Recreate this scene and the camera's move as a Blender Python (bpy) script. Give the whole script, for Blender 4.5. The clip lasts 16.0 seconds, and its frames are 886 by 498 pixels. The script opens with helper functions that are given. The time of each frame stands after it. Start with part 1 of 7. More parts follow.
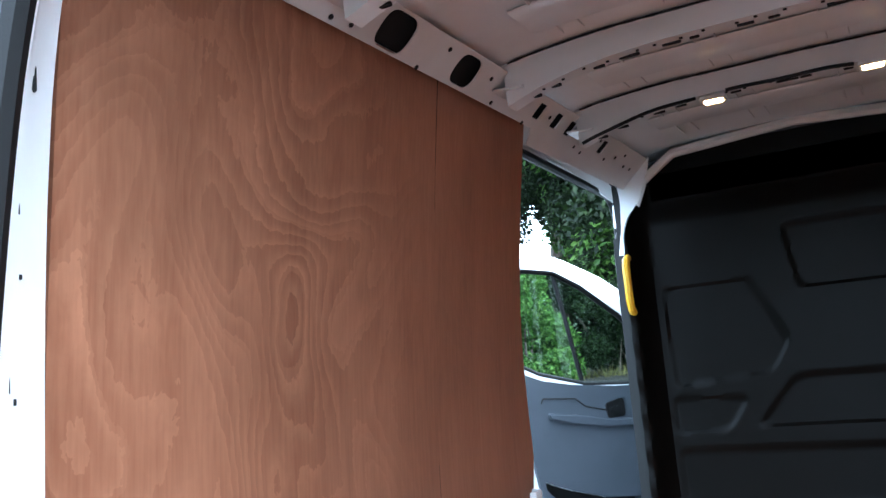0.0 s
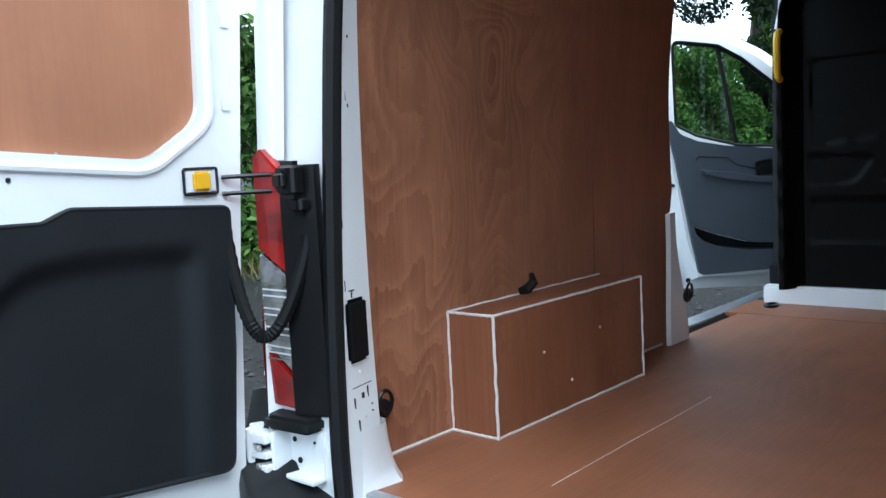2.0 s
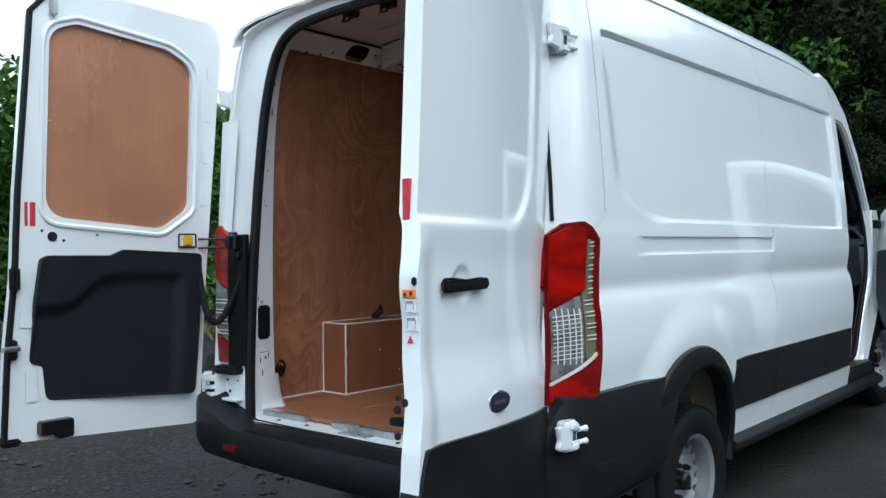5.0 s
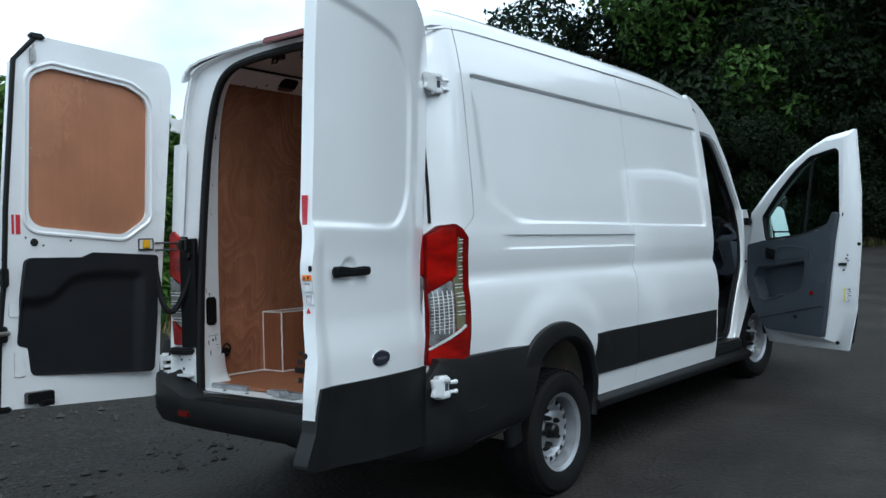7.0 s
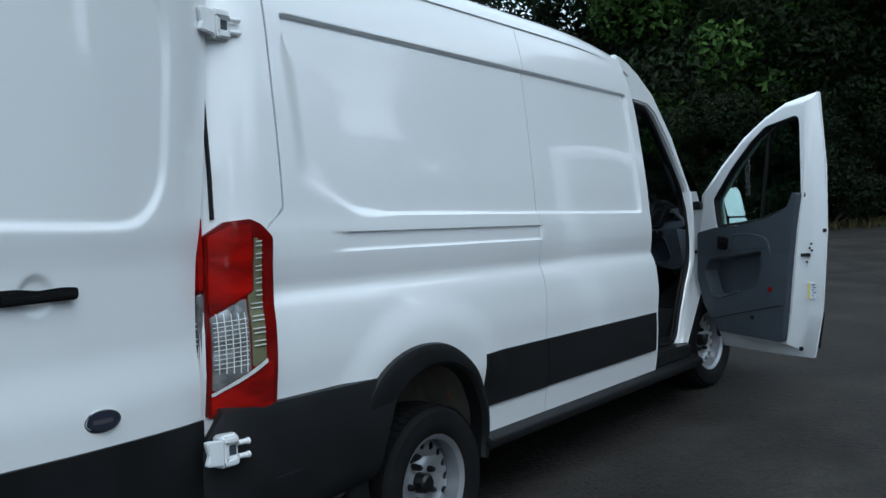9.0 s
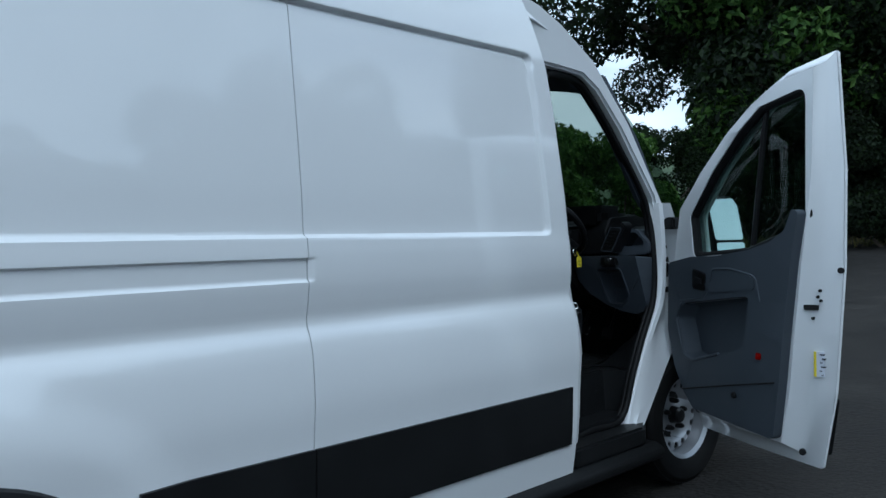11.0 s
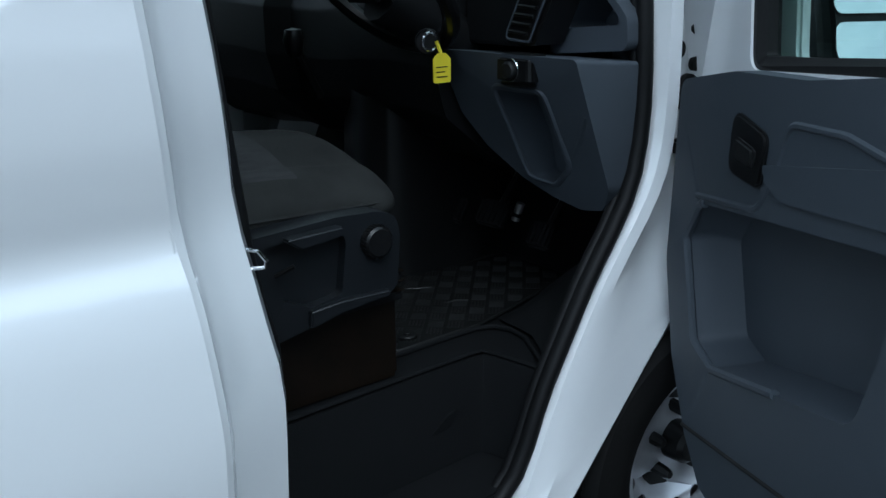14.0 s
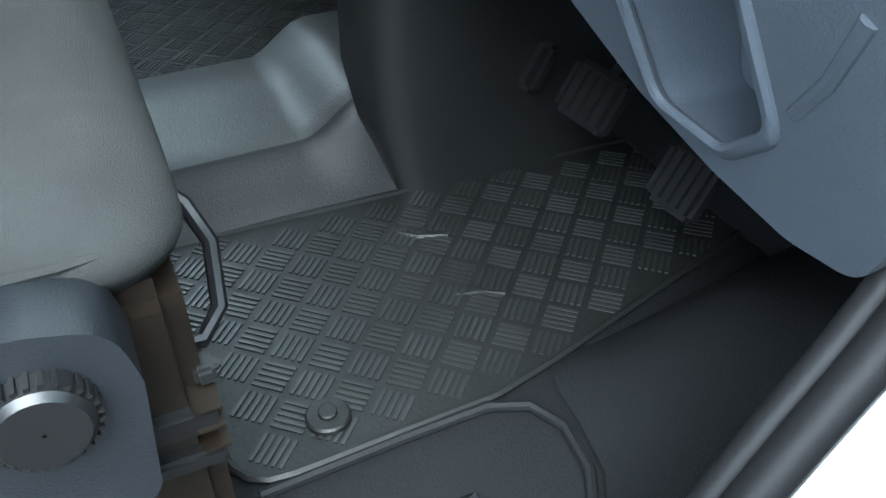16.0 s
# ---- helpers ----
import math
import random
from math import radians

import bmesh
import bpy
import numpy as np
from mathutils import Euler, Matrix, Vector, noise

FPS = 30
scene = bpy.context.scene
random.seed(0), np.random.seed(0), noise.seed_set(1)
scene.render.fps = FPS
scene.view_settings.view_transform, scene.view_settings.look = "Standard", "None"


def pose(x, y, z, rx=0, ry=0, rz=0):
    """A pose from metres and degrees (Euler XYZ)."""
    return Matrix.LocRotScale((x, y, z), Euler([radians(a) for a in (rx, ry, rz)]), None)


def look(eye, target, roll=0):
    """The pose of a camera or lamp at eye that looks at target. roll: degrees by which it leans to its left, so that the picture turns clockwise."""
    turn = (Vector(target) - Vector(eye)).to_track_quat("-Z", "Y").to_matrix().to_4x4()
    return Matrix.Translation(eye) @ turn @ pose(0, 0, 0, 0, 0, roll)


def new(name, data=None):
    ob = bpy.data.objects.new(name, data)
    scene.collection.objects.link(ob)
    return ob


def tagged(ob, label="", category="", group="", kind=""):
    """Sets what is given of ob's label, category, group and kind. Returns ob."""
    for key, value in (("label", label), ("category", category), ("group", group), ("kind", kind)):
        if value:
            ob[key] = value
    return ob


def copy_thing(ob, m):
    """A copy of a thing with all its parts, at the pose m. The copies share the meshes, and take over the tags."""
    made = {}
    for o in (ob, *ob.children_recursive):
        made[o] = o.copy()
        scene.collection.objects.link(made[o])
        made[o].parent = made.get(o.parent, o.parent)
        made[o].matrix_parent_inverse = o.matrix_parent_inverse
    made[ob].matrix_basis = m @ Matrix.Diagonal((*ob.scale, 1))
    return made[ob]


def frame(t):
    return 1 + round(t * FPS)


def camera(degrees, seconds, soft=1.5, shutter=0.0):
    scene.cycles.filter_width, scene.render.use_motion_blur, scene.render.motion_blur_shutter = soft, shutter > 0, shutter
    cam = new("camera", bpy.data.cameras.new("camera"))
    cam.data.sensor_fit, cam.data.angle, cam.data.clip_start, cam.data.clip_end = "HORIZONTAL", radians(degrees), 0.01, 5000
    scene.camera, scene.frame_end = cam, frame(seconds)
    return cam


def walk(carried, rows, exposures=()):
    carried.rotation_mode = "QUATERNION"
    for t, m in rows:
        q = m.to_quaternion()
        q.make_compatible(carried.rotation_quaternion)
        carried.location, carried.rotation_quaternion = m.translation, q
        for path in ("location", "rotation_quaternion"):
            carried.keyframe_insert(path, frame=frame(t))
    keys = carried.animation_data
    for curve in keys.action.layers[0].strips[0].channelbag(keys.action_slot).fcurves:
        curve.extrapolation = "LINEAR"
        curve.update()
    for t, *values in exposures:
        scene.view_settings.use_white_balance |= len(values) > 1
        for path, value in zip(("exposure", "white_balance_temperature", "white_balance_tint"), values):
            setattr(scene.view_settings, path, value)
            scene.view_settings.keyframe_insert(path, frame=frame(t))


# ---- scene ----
cam = camera(54.5, 16.0)
EXPOSURES = [(0, 2.72, 5350, 10), (1, 1.80, 5250, 10), (1.5, 1.34, 5400, 10), (2, 1.10, 5650, 10), (2.5, 1.15, 5900, 10), (3.5, 1.14, 6250, 10), (4.0, 0.88, 6250, 10), (4.5, 0.58, 6080, 10), (5.0, 0.36, 5950, 10), (8, -0.04, 5900, 10), (11, -0.47, 5500, 10), (12.5, -0.37, 5500, 10), (13.3, -0.1, 5500, 10), (14, 0.15, 5600, 10), (14.5, 0.7, 5750, 10), (15.0, 1.1, 5850, 10), (15.5, 1.72, 5850, 10), (16, 3.4, 5900, 10)]
PATH = [
    (0, (0.336, -0.477, 1.557), (-0.602, 1.267, 1.839), -5.2),
    (0.5, (0.404, -0.677, 1.542), (-0.675, 0.991, 1.774), -5.8),
    (1, (0.505, -0.838, 1.528), (-0.691, 0.759, 1.66), -5.5),
    (1.5, (0.682, -0.989, 1.453), (-0.638, 0.513, 1.387), -4.6),
    (2, (0.855, -1.195, 1.414), (-0.465, 0.294, 1.217), -3.1),
    (2.5, (1.075, -1.371, 1.404), (-0.296, 0.078, 1.257), -2.4),
    (3, (1.365, -1.533, 1.45), (-0.058, -0.128, 1.408), -0.8),
    (3.5, (1.616, -1.742, 1.443), (0.211, -0.318, 1.442), -0.6),
    (4, (1.956, -1.927, 1.42), (0.582, -0.474, 1.457), -0.1),
    (4.5, (2.287, -2.092, 1.39), (0.922, -0.63, 1.404), 0.1),
    (5, (2.577, -2.314, 1.366), (1.28, -0.792, 1.36), -0.5),
    (5.2, (2.696, -2.389, 1.367), (1.423, -0.847, 1.374), -0.7),
    (7.3, (3.374, -2.827, 1.338), (2.163, -1.235, 1.33), -1.8),
    (7.5, (3.349, -2.733, 1.341), (2.163, -1.123, 1.32), -2.1),
    (8, (3.338, -2.427, 1.34), (2.156, -0.814, 1.328), -0.7),
    (8.5, (3.213, -2.017, 1.342), (2.033, -0.403, 1.374), -0.9),
    (8.7, (3.2, -1.844, 1.35), (2.019, -0.23, 1.339), -2.0),
    (10.8, (3.067, 0.317, 1.447), (1.694, 1.769, 1.375), -1.6),
    (11, (3.021, 0.533, 1.447), (1.657, 1.996, 1.422), -1.1),
    (11.5, (2.878, 1.053, 1.466), (1.509, 2.511, 1.432), -2.2),
    (12, (2.735, 1.520, 1.474), (1.330, 2.940, 1.354), -1.2),
    (12.5, (2.541, 1.969, 1.481), (1.139, 3.383, 1.293), -0.5),
    (13, (2.358, 2.412, 1.468), (0.874, 3.727, 1.208), 0.4),
    (13.5, (2.104, 2.794, 1.457), (0.61, 4.053, 1.027), 0.4),
    (14, (1.879, 3.135, 1.469), (0.367, 4.303, 0.877), -0.7),
    (14.2, (1.791, 3.28, 1.46), (0.24, 4.381, 0.841), 0.9),
    (14.5, (1.653, 3.446, 1.467), (0.093, 4.43, 0.693), 1.4),
    (14.8, (1.51, 3.588, 1.439), (-0.024, 4.524, 0.559), 1.0),
    (15, (1.414, 3.667, 1.428), (-0.07, 4.578, 0.445), 0.9),
    (15.2, (1.339, 3.738, 1.425), (-0.113, 4.612, 0.364), 0.2),
    (15.5, (1.23, 3.833, 1.407), (-0.192, 4.613, 0.236), -1.2),
    (15.7, (1.17, 3.892, 1.408), (-0.26, 4.601, 0.203), -1.9),
    (16, (1.097, 3.929, 1.392), (-0.342, 4.581, 0.166), -0.9),
]
walk(cam, [(t, look(eye, target, roll)) for t, eye, target, roll in PATH], EXPOSURES)

# ---- world ----
# The yard rises gently towards the van's nose.
SLOPE = 0.0548


def ground_z(y):
    return 0.007 + (y - 1.206) * SLOPE


world = bpy.data.worlds.new("overcast_sky")
scene.world = world
world.use_nodes = True
wn, wl = world.node_tree.nodes, world.node_tree.links
wn.clear()
w_out = wn.new("ShaderNodeOutputWorld")
w_bg = wn.new("ShaderNodeBackground")
w_sky = wn.new("ShaderNodeTexSky")
w_sky.sky_type, w_sky.sun_disc = "NISHITA", False
w_sky.sun_elevation, w_sky.sun_rotation = radians(56), radians(115)
w_sky.air_density, w_sky.dust_density = 1.0, 2.0
w_co = wn.new("ShaderNodeTexCoord")
w_map = wn.new("ShaderNodeMapping")
w_map.inputs["Scale"].default_value = (1.0, 1.0, 2.2)
w_cl = wn.new("ShaderNodeTexNoise")
w_cl.inputs["Scale"].default_value, w_cl.inputs["Detail"].default_value, w_cl.inputs["Roughness"].default_value = 2.2, 7, 0.55
w_rp = wn.new("ShaderNodeValToRGB")
w_rp.color_ramp.elements[0].position, w_rp.color_ramp.elements[1].position = 0.20, 0.44
w_cc = wn.new("ShaderNodeTexNoise")
w_cc.inputs["Scale"].default_value, w_cc.inputs["Detail"].default_value = 3.1, 5
w_c2 = wn.new("ShaderNodeValToRGB")
w_c2.color_ramp.elements[0].position, w_c2.color_ramp.elements[0].color = 0.3, (4.9, 6.2, 7.0, 1)
w_c2.color_ramp.elements[1].position, w_c2.color_ramp.elements[1].color = 0.7, (10.6, 11.9, 12.2, 1)
w_mx = wn.new("ShaderNodeMix")
w_mx.data_type = "RGBA"
wl.new(w_co.outputs["Generated"], w_map.inputs["Vector"])
for n in (w_cl, w_cc):
    wl.new(w_map.outputs["Vector"], n.inputs["Vector"])
wl.new(w_cl.outputs["Fac"], w_rp.inputs["Fac"])
wl.new(w_cc.outputs["Fac"], w_c2.inputs["Fac"])
wl.new(w_rp.outputs["Color"], w_mx.inputs["Factor"])
wl.new(w_sky.outputs["Color"], w_mx.inputs["A"])
wl.new(w_c2.outputs["Color"], w_mx.inputs["B"])
wl.new(w_mx.outputs["Result"], w_bg.inputs["Color"])
w_bg.inputs["Strength"].default_value = 0.15
wl.new(w_bg.outputs["Background"], w_out.inputs["Surface"])

sun_data = bpy.data.lights.new("sun", "SUN")
sun_data.energy, sun_data.angle, sun_data.color = 1.3, radians(45), (0.94, 0.98, 0.93)
sun = new("sun", sun_data)
sun.matrix_world = look((13, -6, 21), (0, 0, 0))


# ---- materials ----
def material(name, colour, rough=0.5, metal=0.0, second=None, scale=8.0, bump=0.0, bump_scale=80.0, coat=0.0, rough_var=0.0, spec=0.5, trans=0.0, stretch=(1, 1, 1), random_tint=0.0, detail=6.0):
    m = bpy.data.materials.new(name)
    m.use_nodes = True
    n, l = m.node_tree.nodes, m.node_tree.links
    b = n["Principled BSDF"]
    b.inputs["Roughness"].default_value, b.inputs["Metallic"].default_value = rough, metal
    b.inputs["Coat Weight"].default_value, b.inputs["Coat Roughness"].default_value = coat, 0.02
    b.inputs["Coat IOR"].default_value = 1.7
    b.inputs["Specular IOR Level"].default_value = spec
    b.inputs["Transmission Weight"].default_value = trans
    co = n.new("ShaderNodeTexCoord")
    mp = n.new("ShaderNodeMapping")
    mp.inputs["Scale"].default_value = stretch
    l.new(co.outputs["Object"], mp.inputs["Vector"])
    no = n.new("ShaderNodeTexNoise")
    no.inputs["Scale"].default_value, no.inputs["Detail"].default_value = scale, detail
    l.new(mp.outputs["Vector"], no.inputs["Vector"])
    mix = n.new("ShaderNodeMix")
    mix.data_type = "RGBA"
    rp = n.new("ShaderNodeMapRange")
    rp.inputs["From Min"].default_value, rp.inputs["From Max"].default_value = 0.35, 0.68
    l.new(no.outputs["Fac"], rp.inputs["Value"])
    l.new(rp.outputs["Result"], mix.inputs["Factor"])
    mix.inputs["A"].default_value = (*colour, 1)
    mix.inputs["B"].default_value = (*(second or tuple(c * 0.88 for c in colour)), 1)
    l.new(mix.outputs["Result"], b.inputs["Base Color"])
    if rough_var:
        rr = n.new("ShaderNodeMapRange")
        rr.inputs["To Min"].default_value, rr.inputs["To Max"].default_value = max(0.02, rough - rough_var), min(1, rough + rough_var)
        l.new(no.outputs["Fac"], rr.inputs["Value"])
        l.new(rr.outputs["Result"], b.inputs["Roughness"])
    if bump:
        fine = n.new("ShaderNodeTexNoise")
        fine.inputs["Scale"].default_value, fine.inputs["Detail"].default_value = bump_scale, 4
        l.new(mp.outputs["Vector"], fine.inputs["Vector"])
        bp = n.new("ShaderNodeBump")
        bp.inputs["Strength"].default_value, bp.inputs["Distance"].default_value = min(1.0, bump), 0.002 * max(1.0, bump)
        l.new(fine.outputs["Fac"], bp.inputs["Height"])
        l.new(bp.outputs["Normal"], b.inputs["Normal"])
    return m


def plywood(name, along, light=(0.455, 0.212, 0.122), dark=(0.235, 0.092, 0.049), ring=9.0, figure=0.30, plain=0.06, calm=None, streaks=0.16):
    """Rotary-cut reddish veneer: contour lines of a slow height field, with pores; calm: a stretch along y where the figure fades out."""
    m = bpy.data.materials.new(name)
    m.use_nodes = True
    n, l = m.node_tree.nodes, m.node_tree.links
    b = n["Principled BSDF"]
    co = n.new("ShaderNodeTexCoord")

    def mapped(scale):
        mp = n.new("ShaderNodeMapping")
        mp.inputs["Scale"].default_value = scale
        l.new(co.outputs["Object"], mp.inputs["Vector"])
        return mp

    def noise_at(mp, scale, detail, rough=0.5, distort=0.0):
        t = n.new("ShaderNodeTexNoise")
        t.inputs["Scale"].default_value, t.inputs["Detail"].default_value, t.inputs["Roughness"].default_value, t.inputs["Distortion"].default_value = scale, detail, rough, distort
        l.new(mp.outputs["Vector"], t.inputs["Vector"])
        return t

    def math_node(op, a, bb, c=None):
        q = n.new("ShaderNodeMath")
        q.operation = op
        for k, v in enumerate((a, bb, c)):
            if v is None:
                continue
            if isinstance(v, (int, float)):
                q.inputs[k].default_value = v
            else:
                l.new(v, q.inputs[k])
        return q.outputs["Value"]

    def ranged(v, a, bb, c, d):
        q = n.new("ShaderNodeMapRange")
        for nm, x in (("From Min", a), ("From Max", bb), ("To Min", c), ("To Max", d)):
            q.inputs[nm].default_value = x
        l.new(v, q.inputs["Value"])
        return q.outputs["Result"]

    slow = mapped({"z": (1.0, 1.30, 0.85), "y": (1.35, 0.55, 1.35), "x": (0.55, 1.35, 1.35)}[along])
    height = noise_at(slow, 1.7, 1.2, 0.40, 0.5).outputs["Fac"]
    ripple = noise_at(slow, 34.0, 3.0, 0.55, 0.4).outputs["Fac"]
    phase = math_node("ADD", math_node("MULTIPLY", height, ring * 6.28), math_node("MULTIPLY", ripple, 4.6))
    band = math_node("FRACT", math_node("MULTIPLY", math_node("ADD", height, math_node("MULTIPLY", ripple, 0.02)), ring * 0.22), 0.0)
    saw = math_node("FRACT", math_node("DIVIDE", phase, 6.28), 0.0)
    line = ranged(math_node("POWER", saw, 2.4), 0.0, 1.0, -0.55, 1.25)
    zone = noise_at(slow, 1.5, 2.0).outputs["Fac"]
    amount = ranged(zone, 0.40, 0.58, plain, figure)
    if calm:
        sep = n.new("ShaderNodeSeparateXYZ")
        l.new(co.outputs["Object"], sep.inputs["Vector"])
        amount = math_node("MULTIPLY", amount, ranged(sep.outputs["Y"], calm[0], calm[1], 1.0, 0.12))
    st = noise_at(mapped({"z": (110, 110, 3.5), "y": (110, 3.5, 110), "x": (3.5, 110, 110)}[along]), 1.0, 5.0)
    streak = noise_at(mapped({"z": (9, 9, 0.5), "y": (9, 0.5, 9), "x": (0.5, 9, 9)}[along]), 1.0, 4.0)
    v = math_node("MULTIPLY_ADD", line, amount, 0.47)
    v = math_node("ADD", v, math_node("MULTIPLY", ranged(band, 0.78, 0.95, 0.0, 1.0), amount))
    v = math_node("ADD", v, ranged(st.outputs["Fac"], 0.25, 0.75, -streaks, streaks))
    v = math_node("ADD", v, ranged(streak.outputs["Fac"], 0.3, 0.7, -streaks, streaks))
    rp = n.new("ShaderNodeValToRGB")
    rp.color_ramp.elements[0].position, rp.color_ramp.elements[0].color = 0.12, (*dark, 1)
    rp.color_ramp.elements[1].position, rp.color_ramp.elements[1].color = 0.88, (*light, 1)
    l.new(v, rp.inputs["Fac"])
    stain = noise_at(mapped((1, 1, 1)), 3.5, 6.0).outputs["Fac"]
    vm = n.new("ShaderNodeVectorMath")
    vm.operation = "SCALE"
    l.new(rp.outputs["Color"], vm.inputs[0])
    l.new(ranged(stain, 0.3, 0.75, 0.86, 1.1), vm.inputs["Scale"])
    l.new(vm.outputs["Vector"], b.inputs["Base Color"])
    b.inputs["Roughness"].default_value = 0.46
    b.inputs["Specular IOR Level"].default_value = 0.35
    bp = n.new("ShaderNodeBump")
    bp.inputs["Strength"].default_value, bp.inputs["Distance"].default_value = 0.25, 0.001
    l.new(st.outputs["Fac"], bp.inputs["Height"])
    l.new(bp.outputs["Normal"], b.inputs["Normal"])
    return m


def foliage(name, a, b_, c):
    """Leaves of mixed greens, one tint a leaf, letting some light through."""
    m = bpy.data.materials.new(name)
    m.use_nodes = True
    n, l = m.node_tree.nodes, m.node_tree.links
    b = n["Principled BSDF"]
    geo = n.new("ShaderNodeNewGeometry")
    rp = n.new("ShaderNodeValToRGB")
    e = rp.color_ramp.elements
    e[0].position, e[0].color = 0.0, (*a, 1)
    e[1].position, e[1].color = 1.0, (*c, 1)
    mid = e.new(0.55)
    mid.color = (*b_, 1)
    l.new(geo.outputs["Random Per Island"], rp.inputs["Fac"])
    oi = n.new("ShaderNodeObjectInfo")
    hs = n.new("ShaderNodeHueSaturation")
    vr = n.new("ShaderNodeMapRange")
    vr.inputs["To Min"].default_value, vr.inputs["To Max"].default_value = 0.7, 1.2
    l.new(oi.outputs["Random"], vr.inputs["Value"])
    l.new(vr.outputs["Result"], hs.inputs["Value"])
    l.new(rp.outputs["Color"], hs.inputs["Color"])
    l.new(hs.outputs["Color"], b.inputs["Base Color"])
    b.inputs["Roughness"].default_value = 0.6
    b.inputs["Specular IOR Level"].default_value = 0.2
    tr = n.new("ShaderNodeBsdfTranslucent")
    l.new(hs.outputs["Color"], tr.inputs["Color"])
    ms = n.new("ShaderNodeMixShader")
    ms.inputs["Fac"].default_value = 0.3
    l.new(b.outputs["BSDF"], ms.inputs[1])
    l.new(tr.outputs["BSDF"], ms.inputs[2])
    l.new(ms.outputs["Shader"], n["Material Output"].inputs["Surface"])
    return m


def glass(name, tint=(0.75, 0.82, 0.8), rough=0.0):
    m = bpy.data.materials.new(name)
    m.use_nodes = True
    n, l = m.node_tree.nodes, m.node_tree.links
    n.remove(n["Principled BSDF"])
    tr, gl, ms = n.new("ShaderNodeBsdfTransparent"), n.new("ShaderNodeBsdfGlossy"), n.new("ShaderNodeMixShader")
    tr.inputs["Color"].default_value = (*tint, 1)
    gl.inputs["Roughness"].default_value = 0.01
    lw = n.new("ShaderNodeLayerWeight")
    lw.inputs["Blend"].default_value = 0.5
    pw, sc = n.new("ShaderNodeMath"), n.new("ShaderNodeMath")
    pw.operation, sc.operation = "POWER", "MULTIPLY_ADD"
    pw.inputs[1].default_value, sc.inputs[1].default_value, sc.inputs[2].default_value = 4.0, 0.6, 0.03
    l.new(lw.outputs["Facing"], pw.inputs[0])
    l.new(pw.outputs["Value"], sc.inputs[0])
    l.new(sc.outputs["Value"], ms.inputs["Fac"])
    l.new(tr.outputs["BSDF"], ms.inputs[1])
    l.new(gl.outputs["BSDF"], ms.inputs[2])
    l.new(ms.outputs["Shader"], n["Material Output"].inputs["Surface"])
    return m


WHITE = material("white_paint", (0.82, 0.83, 0.84), 0.32, second=(0.79, 0.80, 0.81), scale=1.5, coat=1.0, bump=0.02, bump_scale=300, rough_var=0.05)
JAMB = material("white_primer_paint", (0.80, 0.81, 0.82), 0.38, second=(0.76, 0.77, 0.78), scale=5, coat=0.4, bump=0.05, bump_scale=120)
ROOFIN = material("pale_inner_roof_paint", (0.70, 0.68, 0.66), 0.33, second=(0.62, 0.60, 0.58), scale=4, coat=0.3, bump=0.06, bump_scale=60)
BLACK = material("black_textured_plastic", (0.0065, 0.007, 0.0076), 0.5, second=(0.0095, 0.010, 0.0108), spec=0.28, scale=9, bump=0.35, bump_scale=420, rough_var=0.08)
BLACK_SMOOTH = material("black_smooth_plastic", (0.007, 0.007, 0.0075), 0.32, spec=0.35, scale=12, bump=0.05, bump_scale=200)
TRIMBLACK = material("black_door_trim", (0.0115, 0.0125, 0.0148), 0.52, second=(0.015, 0.016, 0.0185), spec=0.18, scale=6, bump=0.3, bump_scale=500)
BULK = material("black_pressed_bulkhead", (0.0026, 0.0024, 0.0021), 0.40, second=(0.0036, 0.0033, 0.0029), spec=0.09, scale=7, bump=0.15, bump_scale=250, rough_var=0.08)
RUBBER = material("black_rubber_seal", (0.006, 0.006, 0.0065), 0.55, spec=0.22, scale=30, bump=0.15, bump_scale=200)
GREYTRIM = material("slate_grey_trim", (0.056, 0.066, 0.081), 0.55, second=(0.048, 0.058, 0.071), spec=0.3, scale=4, bump=0.25, bump_scale=600)
DARKTRIM = material("dark_slate_trim", (0.0090, 0.0106, 0.0130), 0.38, second=(0.0072, 0.0086, 0.0107), spec=0.5, scale=4, bump=0.25, bump_scale=600)
SEATCLOTH = material("charcoal_seat_cloth", (0.025, 0.026, 0.025), 0.95, second=(0.018, 0.0185, 0.018), spec=0.2, scale=14, bump=0.5, bump_scale=900)
SEATPALE = material("grey_seat_insert", (0.040, 0.041, 0.042), 0.95, second=(0.028, 0.029, 0.030), spec=0.2, scale=70, bump=1.0, bump_scale=420, stretch=(1, 0.25, 1))
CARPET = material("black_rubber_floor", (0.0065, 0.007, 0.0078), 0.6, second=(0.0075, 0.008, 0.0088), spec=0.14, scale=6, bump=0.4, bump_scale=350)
# Paler than the cab floor: the light on the tunnel's top is in this colour.
TUNNEL = material("lit_moulded_floor", (0.022, 0.023, 0.023), 0.42, second=(0.027, 0.028, 0.028), spec=0.35, scale=6, bump=0.3, bump_scale=350)
MAT = material("ribbed_rubber_mat", (0.0085, 0.009, 0.009), 0.46, second=(0.0065, 0.007, 0.007), spec=0.3, scale=9, bump=0.3, bump_scale=200, rough_var=0.12)
TYRE = material("tyre_rubber", (0.006, 0.006, 0.0063), 0.8, second=(0.011, 0.0107, 0.0104), spec=0.15, scale=5, bump=0.3, bump_scale=160)
STEEL = material("silver_painted_steel", (0.46, 0.47, 0.49), 0.34, metal=0.6, second=(0.33, 0.34, 0.36), scale=7, rough_var=0.1)
ZINC = material("zinc_plated_metal", (0.62, 0.62, 0.62), 0.3, metal=0.9, second=(0.48, 0.47, 0.45), scale=18, rough_var=0.1)
